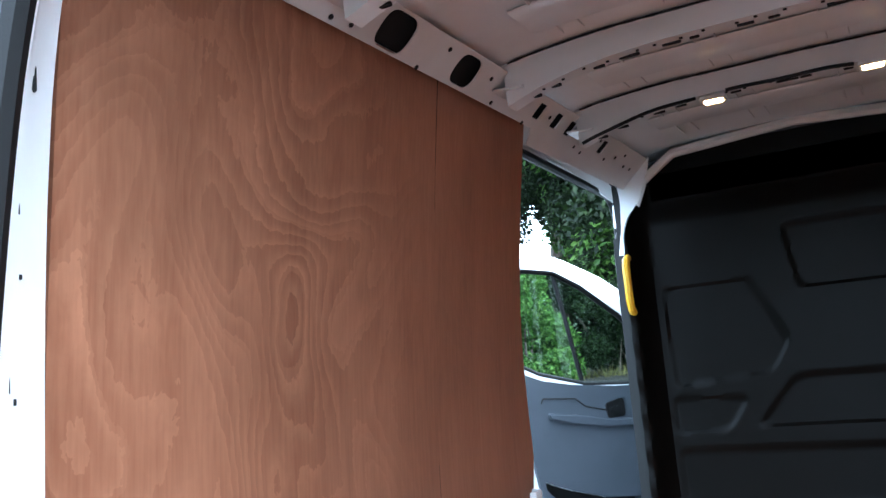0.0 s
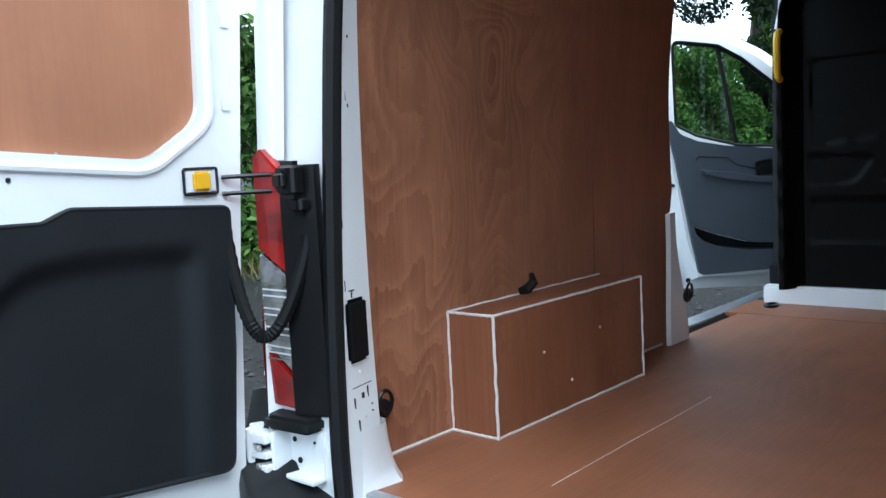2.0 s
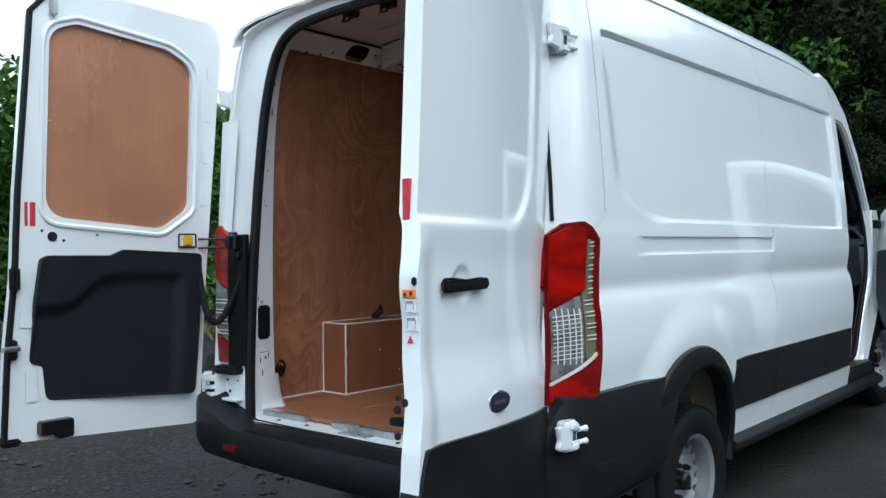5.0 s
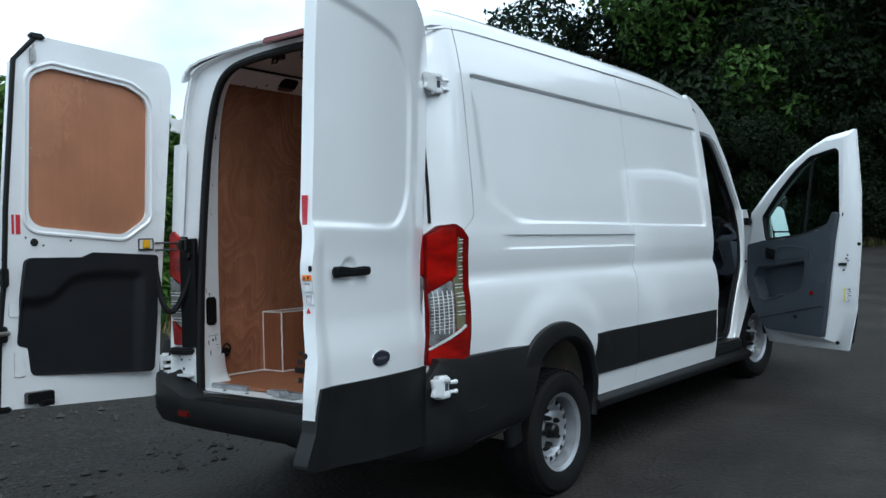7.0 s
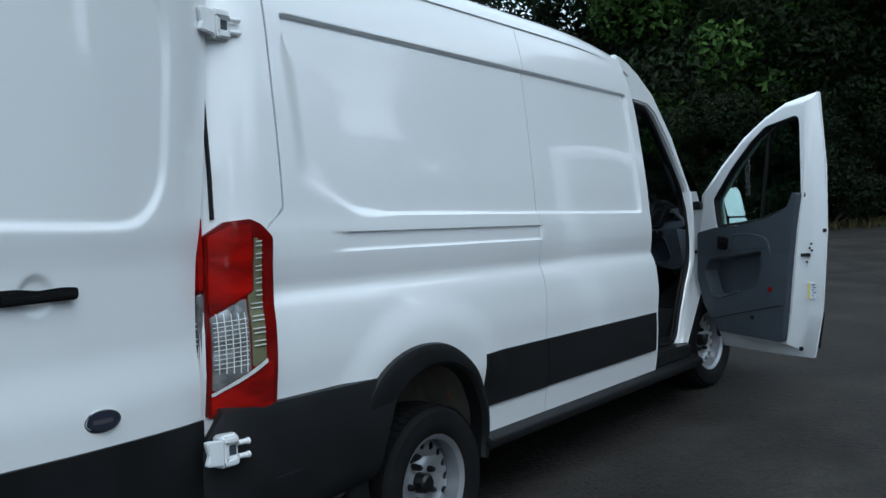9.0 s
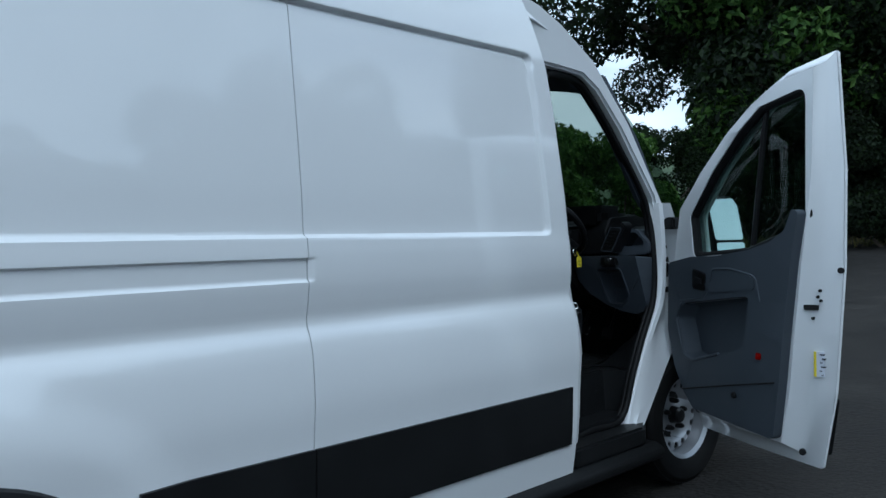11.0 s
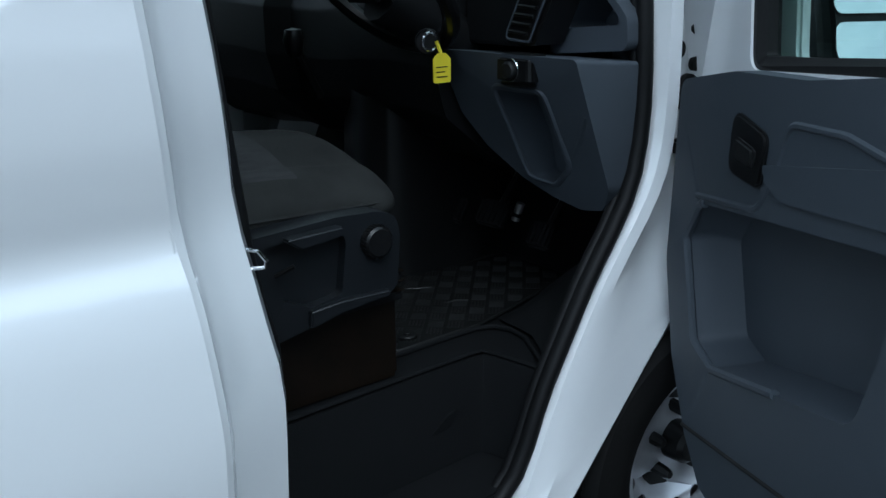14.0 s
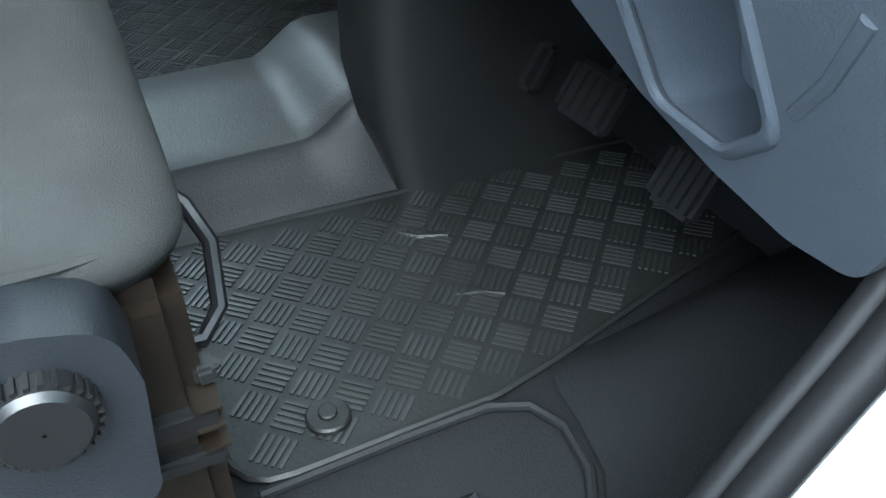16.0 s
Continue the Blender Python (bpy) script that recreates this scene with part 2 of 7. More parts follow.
CHROME = material("bright_chrome", (0.75, 0.76, 0.78), 0.12, metal=1.0, scale=20)
# Near-black paint for the shade inside holes, slots and gaps.
HOLE = material("hollow_shade", (0.005, 0.005, 0.0055), 0.9, scale=10)
RED = material("red_lens", (0.40, 0.005, 0.002), 0.22, second=(0.15, 0.002, 0.001), scale=5, stretch=(1, 1, 3), coat=0.3, spec=0.3)
REDDARK = material("dark_red_lens", (0.17, 0.004, 0.003), 0.18, second=(0.11, 0.002, 0.002), scale=12, coat=0.3, spec=0.3)
CLEAR = material("clear_ribbed_lens", (0.46, 0.46, 0.47), 0.15, metal=0.6, second=(0.16, 0.16, 0.165), scale=26, coat=0.6)
SILVER = material("silver_lens_rib", (0.80, 0.80, 0.77), 0.3, metal=0.25, scale=20)
OLIVE = material("smoked_reflector", (0.24, 0.24, 0.14), 0.25, metal=0.3, second=(0.17, 0.17, 0.10), scale=20, coat=0.5)
REDTAPE = material("red_reflective_tape", (0.62, 0.03, 0.045), 0.3, second=(0.52, 0.022, 0.035), scale=60, coat=0.5)
ORANGE = material("orange_label", (0.85, 0.24, 0.02), 0.4, scale=20)
PAPER = material("pale_label", (0.70, 0.72, 0.78), 0.5, scale=20)
YELLOW = material("yellow_plastic", (0.80, 0.46, 0.015), 0.4, second=(0.72, 0.40, 0.012), scale=14, bump=0.05)
TAGY = material("yellow_paper_tag", (0.85, 0.70, 0.03), 0.55, scale=14)
SEALANT = material("white_sealant", (0.74, 0.72, 0.69), 0.6, second=(0.62, 0.58, 0.53), scale=40, bump=0.4, bump_scale=150)
ALU = material("aluminium_threshold", (0.58, 0.60, 0.62), 0.35, metal=0.85, second=(0.44, 0.45, 0.47), scale=22, stretch=(1, 4, 1))
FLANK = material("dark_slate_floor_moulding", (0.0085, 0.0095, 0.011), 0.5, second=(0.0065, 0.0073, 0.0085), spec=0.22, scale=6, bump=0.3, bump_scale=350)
CONSOLE = material("black_satin_console", (0.008, 0.0085, 0.009), 0.34, second=(0.011, 0.0115, 0.012), spec=0.45, scale=6, bump=0.12, bump_scale=420)
# Tread ribs: paler and a little glossier than the mat itself.
MATBAR = material("paler_mat_rib", (0.020, 0.021, 0.021), 0.36, second=(0.011, 0.0115, 0.0115), spec=0.4, scale=14)
LAMPGLASS = glass("window_glass", (0.62, 0.72, 0.69))
SIDEGLASS = glass("clear_side_glass", (0.86, 0.92, 0.89))
SCREEN = glass("windscreen_glass", (0.60, 0.64, 0.61))
MIRROR = material("mirror_face", (0.85, 0.88, 0.9), 0.02, metal=1.0, second=(0.85, 0.88, 0.9))
BLUE = material("dark_blue_badge", (0.015, 0.02, 0.04), 0.2, coat=1.0)
RUST = material("dusty_wheelhouse", (0.17, 0.150, 0.115), 0.85, second=(0.25, 0.230, 0.195), scale=6, bump=0.5, bump_scale=60)
OLDSTEEL = material("worn_seat_frame", (0.0065, 0.0045, 0.003), 0.38, metal=0.0, spec=0.25, second=(0.011, 0.007, 0.0045), scale=16, rough_var=0.15)
BARK = material("bark", (0.10, 0.075, 0.055), 0.9, second=(0.05, 0.04, 0.032), scale=12, bump=1.5, bump_scale=30, stretch=(3, 3, 0.6))
PLY_WALL = plywood("plywood_wall", "z", light=(0.435, 0.193, 0.108), dark=(0.235, 0.090, 0.047), ring=27.0, figure=0.25, plain=0.08, calm=(0.95, 1.50), streaks=0.13)
PLY_FLOOR = plywood("plywood_floor", "y", light=(0.355, 0.142, 0.072), dark=(0.22, 0.080, 0.038), ring=12, figure=0.12, plain=0.03)
PLY_BOX = plywood("plywood_box", "z", light=(0.33, 0.128, 0.064), dark=(0.20, 0.072, 0.034), ring=4, figure=0.12, plain=0.03)
PLY_DOOR = plywood("plywood_door", "z", light=(0.47, 0.215, 0.120), dark=(0.33, 0.135, 0.072), ring=3, figure=0.16, plain=0.04, streaks=0.07)
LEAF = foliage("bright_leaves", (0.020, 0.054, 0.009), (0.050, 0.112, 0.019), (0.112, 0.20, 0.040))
# Darker copies of the leaves: the wood's shade is put into their colour.
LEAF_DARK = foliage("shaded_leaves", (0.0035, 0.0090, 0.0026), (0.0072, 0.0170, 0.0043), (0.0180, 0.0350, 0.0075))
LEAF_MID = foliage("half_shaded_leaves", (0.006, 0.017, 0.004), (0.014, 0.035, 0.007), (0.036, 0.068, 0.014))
GRASS = foliage("dry_grass", (0.06, 0.075, 0.02), (0.14, 0.13, 0.045), (0.26, 0.22, 0.09))
WARM = bpy.data.materials.new("warm_lamp_diffuser")
WARM.use_nodes = True
WARM.node_tree.nodes["Principled BSDF"].inputs["Emission Color"].default_value = (1.0, 0.55, 0.20, 1)
WARM.node_tree.nodes["Principled BSDF"].inputs["Emission Strength"].default_value = 3.0


def yard_material():
    """Worn asphalt that breaks up into grey gravel on the hedge side."""
    m = bpy.data.materials.new("worn_asphalt_and_gravel")
    m.use_nodes = True
    n, l = m.node_tree.nodes, m.node_tree.links
    b = n["Principled BSDF"]
    b.inputs["Specular IOR Level"].default_value = 0.15
    co = n.new("ShaderNodeTexCoord")
    sep = n.new("ShaderNodeSeparateXYZ")
    l.new(co.outputs["Object"], sep.inputs["Vector"])
    def noise_node(scale, detail=6.0, rough=0.6):
        t = n.new("ShaderNodeTexNoise")
        t.inputs["Scale"].default_value, t.inputs["Detail"].default_value, t.inputs["Roughness"].default_value = scale, detail, rough
        l.new(co.outputs["Object"], t.inputs["Vector"])
        return t
    edge, grit, fine, patch = noise_node(0.7), noise_node(26.0, 8), noise_node(160.0, 3), noise_node(1.6, 8)
    vor = n.new("ShaderNodeTexVoronoi")
    vor.inputs["Scale"].default_value = 34.0
    l.new(co.outputs["Object"], vor.inputs["Vector"])
    def ramp(node, out, stops):
        r = n.new("ShaderNodeValToRGB")
        e = r.color_ramp.elements
        e[0].position, e[0].color = stops[0][0], (*stops[0][1], 1)
        e[1].position, e[1].color = stops[-1][0], (*stops[-1][1], 1)
        for p, c in stops[1:-1]:
            e.new(p).color = (*c, 1)
        l.new(node.outputs[out], r.inputs["Fac"])
        return r
    asphalt = ramp(patch, "Fac", [(0.3, (0.018, 0.0163, 0.0147)), (0.46, (0.027, 0.0243, 0.0221)), (0.56, (0.033, 0.030, 0.027)), (0.70, (0.046, 0.042, 0.038))])
    gravel = ramp(grit, "Fac", [(0.28, (0.009, 0.0082, 0.0074)), (0.5, (0.019, 0.0175, 0.016)), (0.72, (0.055, 0.051, 0.047))])
    speck = ramp(fine, "Fac", [(0.35, (0.55, 0.55, 0.55)), (0.58, (0.95, 0.95, 0.95)), (0.70, (2.8, 2.7, 2.6))])
    sm = n.new("ShaderNodeMath")
    sm.operation = "MULTIPLY_ADD"
    sm.inputs[1].default_value = 2.2
    l.new(edge.outputs["Fac"], sm.inputs[0])
    l.new(sep.outputs["X"], sm.inputs[2])
    rg = n.new("ShaderNodeMapRange")
    rg.inputs["From Min"].default_value, rg.inputs["From Max"].default_value = 0.1, -1.1
    l.new(sm.outputs["Value"], rg.inputs["Value"])
    mx = n.new("ShaderNodeMix")
    mx.data_type = "RGBA"
    l.new(rg.outputs["Result"], mx.inputs["Factor"])
    l.new(asphalt.outputs["Color"], mx.inputs["A"])
    l.new(gravel.outputs["Color"], mx.inputs["B"])
    m2 = n.new("ShaderNodeMix")
    m2.data_type, m2.blend_type = "RGBA", "MULTIPLY"
    m2.inputs["Factor"].default_value = 1.0
    l.new(mx.outputs["Result"], m2.inputs["A"])
    l.new(speck.outputs["Color"], m2.inputs["B"])
    l.new(m2.outputs["Result"], b.inputs["Base Color"])
    rr = n.new("ShaderNodeMapRange")
    rr.inputs["To Min"].default_value, rr.inputs["To Max"].default_value = 0.55, 0.95
    l.new(patch.outputs["Fac"], rr.inputs["Value"])
    l.new(rr.outputs["Result"], b.inputs["Roughness"])
    ad = n.new("ShaderNodeMath")
    ad.operation = "ADD"
    l.new(grit.outputs["Fac"], ad.inputs[0])
    l.new(vor.outputs["Distance"], ad.inputs[1])
    bp = n.new("ShaderNodeBump")
    bp.inputs["Strength"].default_value, bp.inputs["Distance"].default_value = 0.7, 0.012
    l.new(ad.outputs["Value"], bp.inputs["Height"])
    l.new(bp.outputs["Normal"], b.inputs["Normal"])
    return m


YARD = yard_material()


# ---- building helpers ----
def link_mesh(name, bm, mats, smooth=35):
    me = bpy.data.meshes.new(name)
    bmesh.ops.recalc_face_normals(bm, faces=bm.faces)
    bm.to_mesh(me)
    bm.free()
    for m in mats if isinstance(mats, (list, tuple)) else [mats]:
        me.materials.append(m)
    if smooth:
        me.shade_smooth()
        me.set_sharp_from_angle(angle=radians(smooth))
    return me


def part(name, bm, mat, parent, label="", smooth=35):
    ob = new(name, link_mesh(name, bm, mat, smooth))
    ob.parent = parent
    if label:
        tagged(ob, label)
    return ob


def thing(name, label, category, group="", kind=""):
    return tagged(new(name), label, category, group, kind)


def structure(name, bm, mat, label, category, smooth=35, kind="structure"):
    return tagged(new(name, link_mesh(name, bm, mat, smooth)), label, category, kind=kind)


def join(*bms):
    out = bmesh.new()
    for b in bms:
        me = bpy.data.meshes.new("tmp")
        b.to_mesh(me)
        b.free()
        out.from_mesh(me)
        bpy.data.meshes.remove(me)
    return out


def moved(bm, m):
    bmesh.ops.transform(bm, matrix=m, verts=bm.verts)
    return bm


def mirrored(bm):
    bmesh.ops.transform(bm, matrix=Matrix.Diagonal((-1, 1, 1, 1)), verts=bm.verts)
    return bm


def sharp_bevel(bm, width, seg=2, angle=50):
    if width > 0:
        edges = [e for e in bm.edges if len(e.link_faces) == 2 and e.calc_face_angle(0) > radians(angle)]
        bmesh.ops.bevel(bm, geom=edges, offset=width, segments=seg, affect="EDGES", clamp_overlap=True)
    return bm


def box(x0, x1, y0, y1, z0, z1, bevel=0.0, seg=2):
    bm = bmesh.new()
    bmesh.ops.create_cube(bm, size=1)
    bmesh.ops.transform(bm, matrix=Matrix.Translation(((x0 + x1) / 2, (y0 + y1) / 2, (z0 + z1) / 2)) @ Matrix.Diagonal((abs(x1 - x0), abs(y1 - y0), abs(z1 - z0), 1)), verts=bm.verts)
    return sharp_bevel(bm, bevel, seg)


def rounded(points, radius, seg=4):
    """A closed outline with its corners rounded; radius is one number or one for each corner."""
    out, n = [], len(points)
    rads = radius if isinstance(radius, (list, tuple)) else [radius] * n
    for i, p in enumerate(points):
        p = Vector(p)
        a, b = Vector(points[i - 1]) - p, Vector(points[(i + 1) % n]) - p
        r = rads[i]
        ang = a.angle(b)
        d = min(r / max(math.tan(ang / 2), 0.05), a.length * 0.48, b.length * 0.48)
        if r <= 0 or d < 1e-4:
            out.append((p.x, p.y))
            continue
        s, e = p + a.normalized() * d, p + b.normalized() * d
        for k in range(seg + 1):
            t = k / seg
            q = (1 - t) ** 2 * s + 2 * t * (1 - t) * p + t * t * e
            out.append((q.x, q.y))
    return out


YZ = Matrix(((0, 0, 1, 0), (1, 0, 0, 0), (0, 1, 0, 0), (0, 0, 0, 1)))  # outline (y, z), depth along x
XZ = Matrix(((1, 0, 0, 0), (0, 0, 1, 0), (0, 1, 0, 0), (0, 0, 0, 1)))  # outline (x, z), depth along y
XY = Matrix.Identity(4)  # outline (x, y), depth along z


def plate(outline, d0, d1, m=YZ, holes=(), bevel=0.0, seg=2):
    """A plate of the given outline, with holes through it, between two depths."""
    bm = bmesh.new()
    for loop in (outline, *holes):
        vs = [bm.verts.new((a, b, d0)) for a, b in loop]
        for i in range(len(vs)):
            bm.edges.new((vs[i - 1], vs[i]))
    if holes:
        bmesh.ops.triangle_fill(bm, use_beauty=True, edges=bm.edges[:])
    else:
        bm.faces.new(bm.verts[:])
    got = bmesh.ops.extrude_face_region(bm, geom=bm.faces[:])
    bmesh.ops.translate(bm, vec=(0, 0, d1 - d0), verts=[v for v in got["geom"] if isinstance(v, bmesh.types.BMVert)])
    bmesh.ops.recalc_face_normals(bm, faces=bm.faces)
    sharp_bevel(bm, bevel, seg)
    return moved(bm, m)


def tube(points, r, seg=8, closed=False, caps=True):
    """A round bar along a line of points; r is one radius or one for each point."""
    pts = [Vector(p) for p in points]
    n = len(pts)
    rad = r if isinstance(r, (list, tuple)) else [r] * n
    bm, rings = bmesh.new(), []
    up = Vector((0.13, 0.27, 0.95))
    for i, p in enumerate(pts):
        if closed:
            d = pts[(i + 1) % n] - pts[i - 1]
        else:
            d = pts[min(i + 1, n - 1)] - pts[max(i - 1, 0)]
        d.normalize()
        side = d.cross(up)
        side = side.normalized() if side.length > 0.05 else d.cross(Vector((1, 0, 0))).normalized()
        up = side.cross(d).normalized()
        rings.append([bm.verts.new(p + rad[i] * (math.cos(2 * math.pi * k / seg) * side + math.sin(2 * math.pi * k / seg) * up)) for k in range(seg)])
    for i in range(n if closed else n - 1):
        a, b = rings[i], rings[(i + 1) % n]
        for k in range(seg):
            bm.faces.new((a[k - 1], a[k], b[k], b[k - 1]))
    if caps and not closed:
        bm.faces.new(rings[0]), bm.faces.new(rings[-1][::-1])
    return bm


def loft(rings, closed=False, caps=False):
    """A surface through rows of points; closed joins each row's ends."""
    bm = bmesh.new()
    vs = [[bm.verts.new(p) for p in row] for row in rings]
    for a, b in zip(vs, vs[1:]):
        for k in range(0 if closed else 1, len(a)):
            bm.faces.new((a[k - 1], a[k], b[k], b[k - 1]))
    if caps and closed:
        bm.faces.new(vs[0]), bm.faces.new(vs[-1][::-1])
    return bm


def thick(bm, depth):
    """Gives a sheet a thickness, towards the back of its faces."""
    bmesh.ops.recalc_face_normals(bm, faces=bm.faces)
    bmesh.ops.solidify(bm, geom=bm.faces[:], thickness=depth)
    return bm


def lathe(profile, seg=40, axis="x", centre=(0, 0, 0)):
    """A body turned from a profile of (radius, along)."""
    rows = []
    for k in range(seg):
        a = 2 * math.pi * k / seg
        c, s = math.cos(a), math.sin(a)
        rows.append([{"x": (h, r * c, r * s), "y": (r * c, h, r * s), "z": (r * c, r * s, h)}[axis] for r, h in profile])
    rows.append(rows[0])
    bm = loft(rows)
    bmesh.ops.remove_doubles(bm, verts=bm.verts, dist=1e-5)
    return moved(bm, Matrix.Translation(centre))


def disc(cx, cy, cz, r, d, axis="x", seg=20, bevel=0.0):
    bm = lathe([(0.0001, -d / 2), (r - bevel, -d / 2), (r, -d / 2 + bevel), (r, d / 2 - bevel), (r - bevel, d / 2), (0.0001, d / 2)], seg, axis, (cx, cy, cz))
    return bm


def smooth_steps(table, v):
    """Smooth interpolation through a table of (place, value)."""
    xs, ys = [a for a, _ in table], [b for _, b in table]
    if v <= xs[0]:
        return ys[0]
    if v >= xs[-1]:
        return ys[-1]
    i = max(k for k in range(len(xs)) if xs[k] <= v)
    i = min(i, len(xs) - 2)

    def slope(k):
        if k <= 0 or k >= len(xs) - 1:
            return 0.0 if len(xs) < 3 else (ys[min(k + 1, len(xs) - 1)] - ys[max(k - 1, 0)]) / (xs[min(k + 1, len(xs) - 1)] - xs[max(k - 1, 0)])
        return (ys[k + 1] - ys[k - 1]) / (xs[k + 1] - xs[k - 1])

    h = xs[i + 1] - xs[i]
    t = (v - xs[i]) / h
    return (2 * t**3 - 3 * t**2 + 1) * ys[i] + (t**3 - 2 * t**2 + t) * h * slope(i) + (-2 * t**3 + 3 * t**2) * ys[i + 1] + (t**3 - t**2) * h * slope(i + 1)


def step(a, b, v):
    t = min(1.0, max(0.0, (v - a) / (b - a)))
    return t * t * (3 - 2 * t)


def span(a, b, n):
    return [a + (b - a) * i / (n - 1) for i in range(n)]


# ---- the yard, the hedge and the wood ----
def ground_sheet():
    bm = bmesh.new()
    cuts = sorted({*span(-420, -60, 7), *span(-60, -14, 12), *span(-14, 14, 57), *span(14, 60, 12), *span(60, 420, 7)})
    rows = []
    for y in cuts:
        rows.append([(x, y, ground_z(min(y, 45)) + 0.012 * noise.noise((x * 0.6, y * 0.6, 0)) * (1 if abs(x) > 1.6 or abs(y - 2.8) > 3.2 else 0.3)) for x in cuts])
    return loft(rows)


structure("ground", ground_sheet(), YARD, "worn dark asphalt yard breaking into grey gravel", "ground")


def leaf_cloud(blobs, count, size, seed, flat=0.0):
    """Leaves scattered through the outer layers of uneven lumps (centre, radii)."""
    rng = np.random.default_rng(seed)
    vol = np.array([b[1][0] * b[1][1] * b[1][2] for b in blobs]) ** (2 / 3)
    which = rng.choice(len(blobs), count, p=vol / vol.sum())
    cen = np.array([b[0] for b in blobs])[which]
    rad = np.array([b[1] for b in blobs])[which]
    d = rng.normal(size=(count, 3))
    d /= np.linalg.norm(d, axis=1)[:, None]
    dist = 0.62 + 0.46 * rng.random(count) ** 0.7 + 0.10 * np.sin(d[:, 0] * 9 + seed) * np.sin(d[:, 1] * 8) * np.sin(d[:, 2] * 7 + 1)
    pos = cen + d * rad * dist[:, None]
    nrm = d + 0.9 * rng.normal(size=(count, 3))
    nrm[:, 2] += 0.4
    nrm /= np.linalg.norm(nrm, axis=1)[:, None]
    a = np.cross(nrm, rng.normal(size=(count, 3)))
    a /= np.linalg.norm(a, axis=1)[:, None]
    b = np.cross(nrm, a)
    s = size * (0.55 + 0.9 * rng.random(count))[:, None]
    v = np.stack([pos - a * s, pos - b * s * 0.45 + nrm * s * 0.12, pos + a * s, pos + b * s * 0.45 + nrm * s * 0.12], 1).reshape(-1, 3)
    f = np.arange(count * 4).reshape(-1, 4)
    return v, f


def leaf_mesh(name, blobs, count, size, seed, mat):
    v, f = leaf_cloud(blobs, count, size, seed)
    me = bpy.data.meshes.new(name)
    me.from_pydata(v.tolist(), [], f.tolist())
    me.materials.append(mat)
    return me


def tree_parts(seed, height, spread, leaves, size, mat, low=0.16, high=0.66):
    """A broad-leaved tree: trunk with limbs, and an uneven crown."""
    rng = random.Random(seed)
    wood, blobs = [], []
    top = height * 0.72
    line = [(rng.uniform(-0.15, 0.15) * i, rng.uniform(-0.15, 0.15) * i, top * i / 5) for i in range(6)]
    wood.append(tube(line, [0.26 * height / 9 * (1 - 0.15 * i) for i in range(6)], 8))
    for k in range(11):
        a, h = k * 2.4 + rng.random(), height * rng.uniform(low, high)
        reach = spread * rng.uniform(0.55, 1.0) * (1.0 - 0.35 * abs(h / height - 0.4))
        base = Vector((0.05 * k, 0, h))
        tip = base + Vector((math.cos(a) * reach, math.sin(a) * reach, height * rng.uniform(0.08, 0.24)))
        mid = base.lerp(tip, 0.5) + Vector((0, 0, 0.25))
        wood.append(tube([base, mid, tip], [0.08 * height / 9, 0.055 * height / 9, 0.02], 6))
        r = spread * rng.uniform(0.30, 0.48)
        blobs.append((tuple(tip), (r, r * rng.uniform(0.8, 1.1), r * rng.uniform(0.6, 0.85))))
        blobs.append((tuple(mid + Vector((rng.uniform(-.5, .5), rng.uniform(-.5, .5), 0.3))), (r * 0.8, r * 0.8, r * 0.6)))
    blobs.append(((0, 0, height * 0.86), (spread * 0.45, spread * 0.45, height * 0.16)))
    return join(*wood), leaf_mesh("crown", blobs, leaves, size, seed, mat)


def plant_tree(name, data, x, y, label, category, group, turn=0.0, size=1.0):
    wood, leaves = data
    t = thing(name, label, category, group)
    t.matrix_world = pose(x, y, ground_z(min(y, 45)) - 0.05, 0, 0, turn) @ Matrix.Diagonal((size, size, size, 1))
    for nm, me in (("trunk", wood), ("crown", leaves)):
        if me is not None:
            ob = new(nm, me)
            ob.parent = t
    return t


def make_tree(seed, height, spread, leaves, size, mat, low=0.16, high=0.66):
    wood, crown = tree_parts(seed, height, spread, leaves, size, mat, low, high)
    return link_mesh("trunk", wood, BARK), crown


def make_shrub(seed, w, d, h, leaves, size, mat, stem=0.8):
    """One bush of a hedge, three metres long, ragged along the top."""
    rng = random.Random(seed)
    blobs = []
    for k in range(16):
        z = rng.uniform(0.1, 0.92) * h
        r = rng.uniform(0.35, 0.62)
        blobs.append(((rng.uniform(-w / 2, w / 2), rng.uniform(-d / 2, d / 2) * (1.1 - 0.5 * z / h), z), (r, r, r * 0.9)))
    for k in range(5):
        blobs.append(((rng.uniform(-w / 2, w / 2), rng.uniform(-0.3, 0.3), h * rng.uniform(0.90, 1.03)), (0.20, 0.20, 0.24)))
    stems = [tube([(rng.uniform(-w / 2, w / 2), rng.uniform(-.2, .2), 0), (rng.uniform(-w / 2, w / 2), rng.uniform(-.2, .2), h * stem)], [0.035, 0.012], 5) for _ in range(7)]
    return link_mesh("trunk", join(*stems), BARK), leaf_mesh("crown", blobs, leaves, size, seed, mat)


SHRUBS = [make_shrub(11 + i, 3.0, 1.7, 3.0, 15000, 0.066, LEAF) for i in range(3)]
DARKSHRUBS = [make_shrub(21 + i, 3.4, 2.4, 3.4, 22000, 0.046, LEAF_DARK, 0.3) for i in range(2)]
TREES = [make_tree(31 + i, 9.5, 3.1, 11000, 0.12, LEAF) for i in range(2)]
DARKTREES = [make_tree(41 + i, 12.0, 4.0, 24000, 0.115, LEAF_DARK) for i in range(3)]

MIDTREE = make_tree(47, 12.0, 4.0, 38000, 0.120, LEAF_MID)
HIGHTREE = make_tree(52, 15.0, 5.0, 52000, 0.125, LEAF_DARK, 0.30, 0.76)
rng = random.Random(5)
HEDGE = "hawthorn and bramble hedge beside the yard"
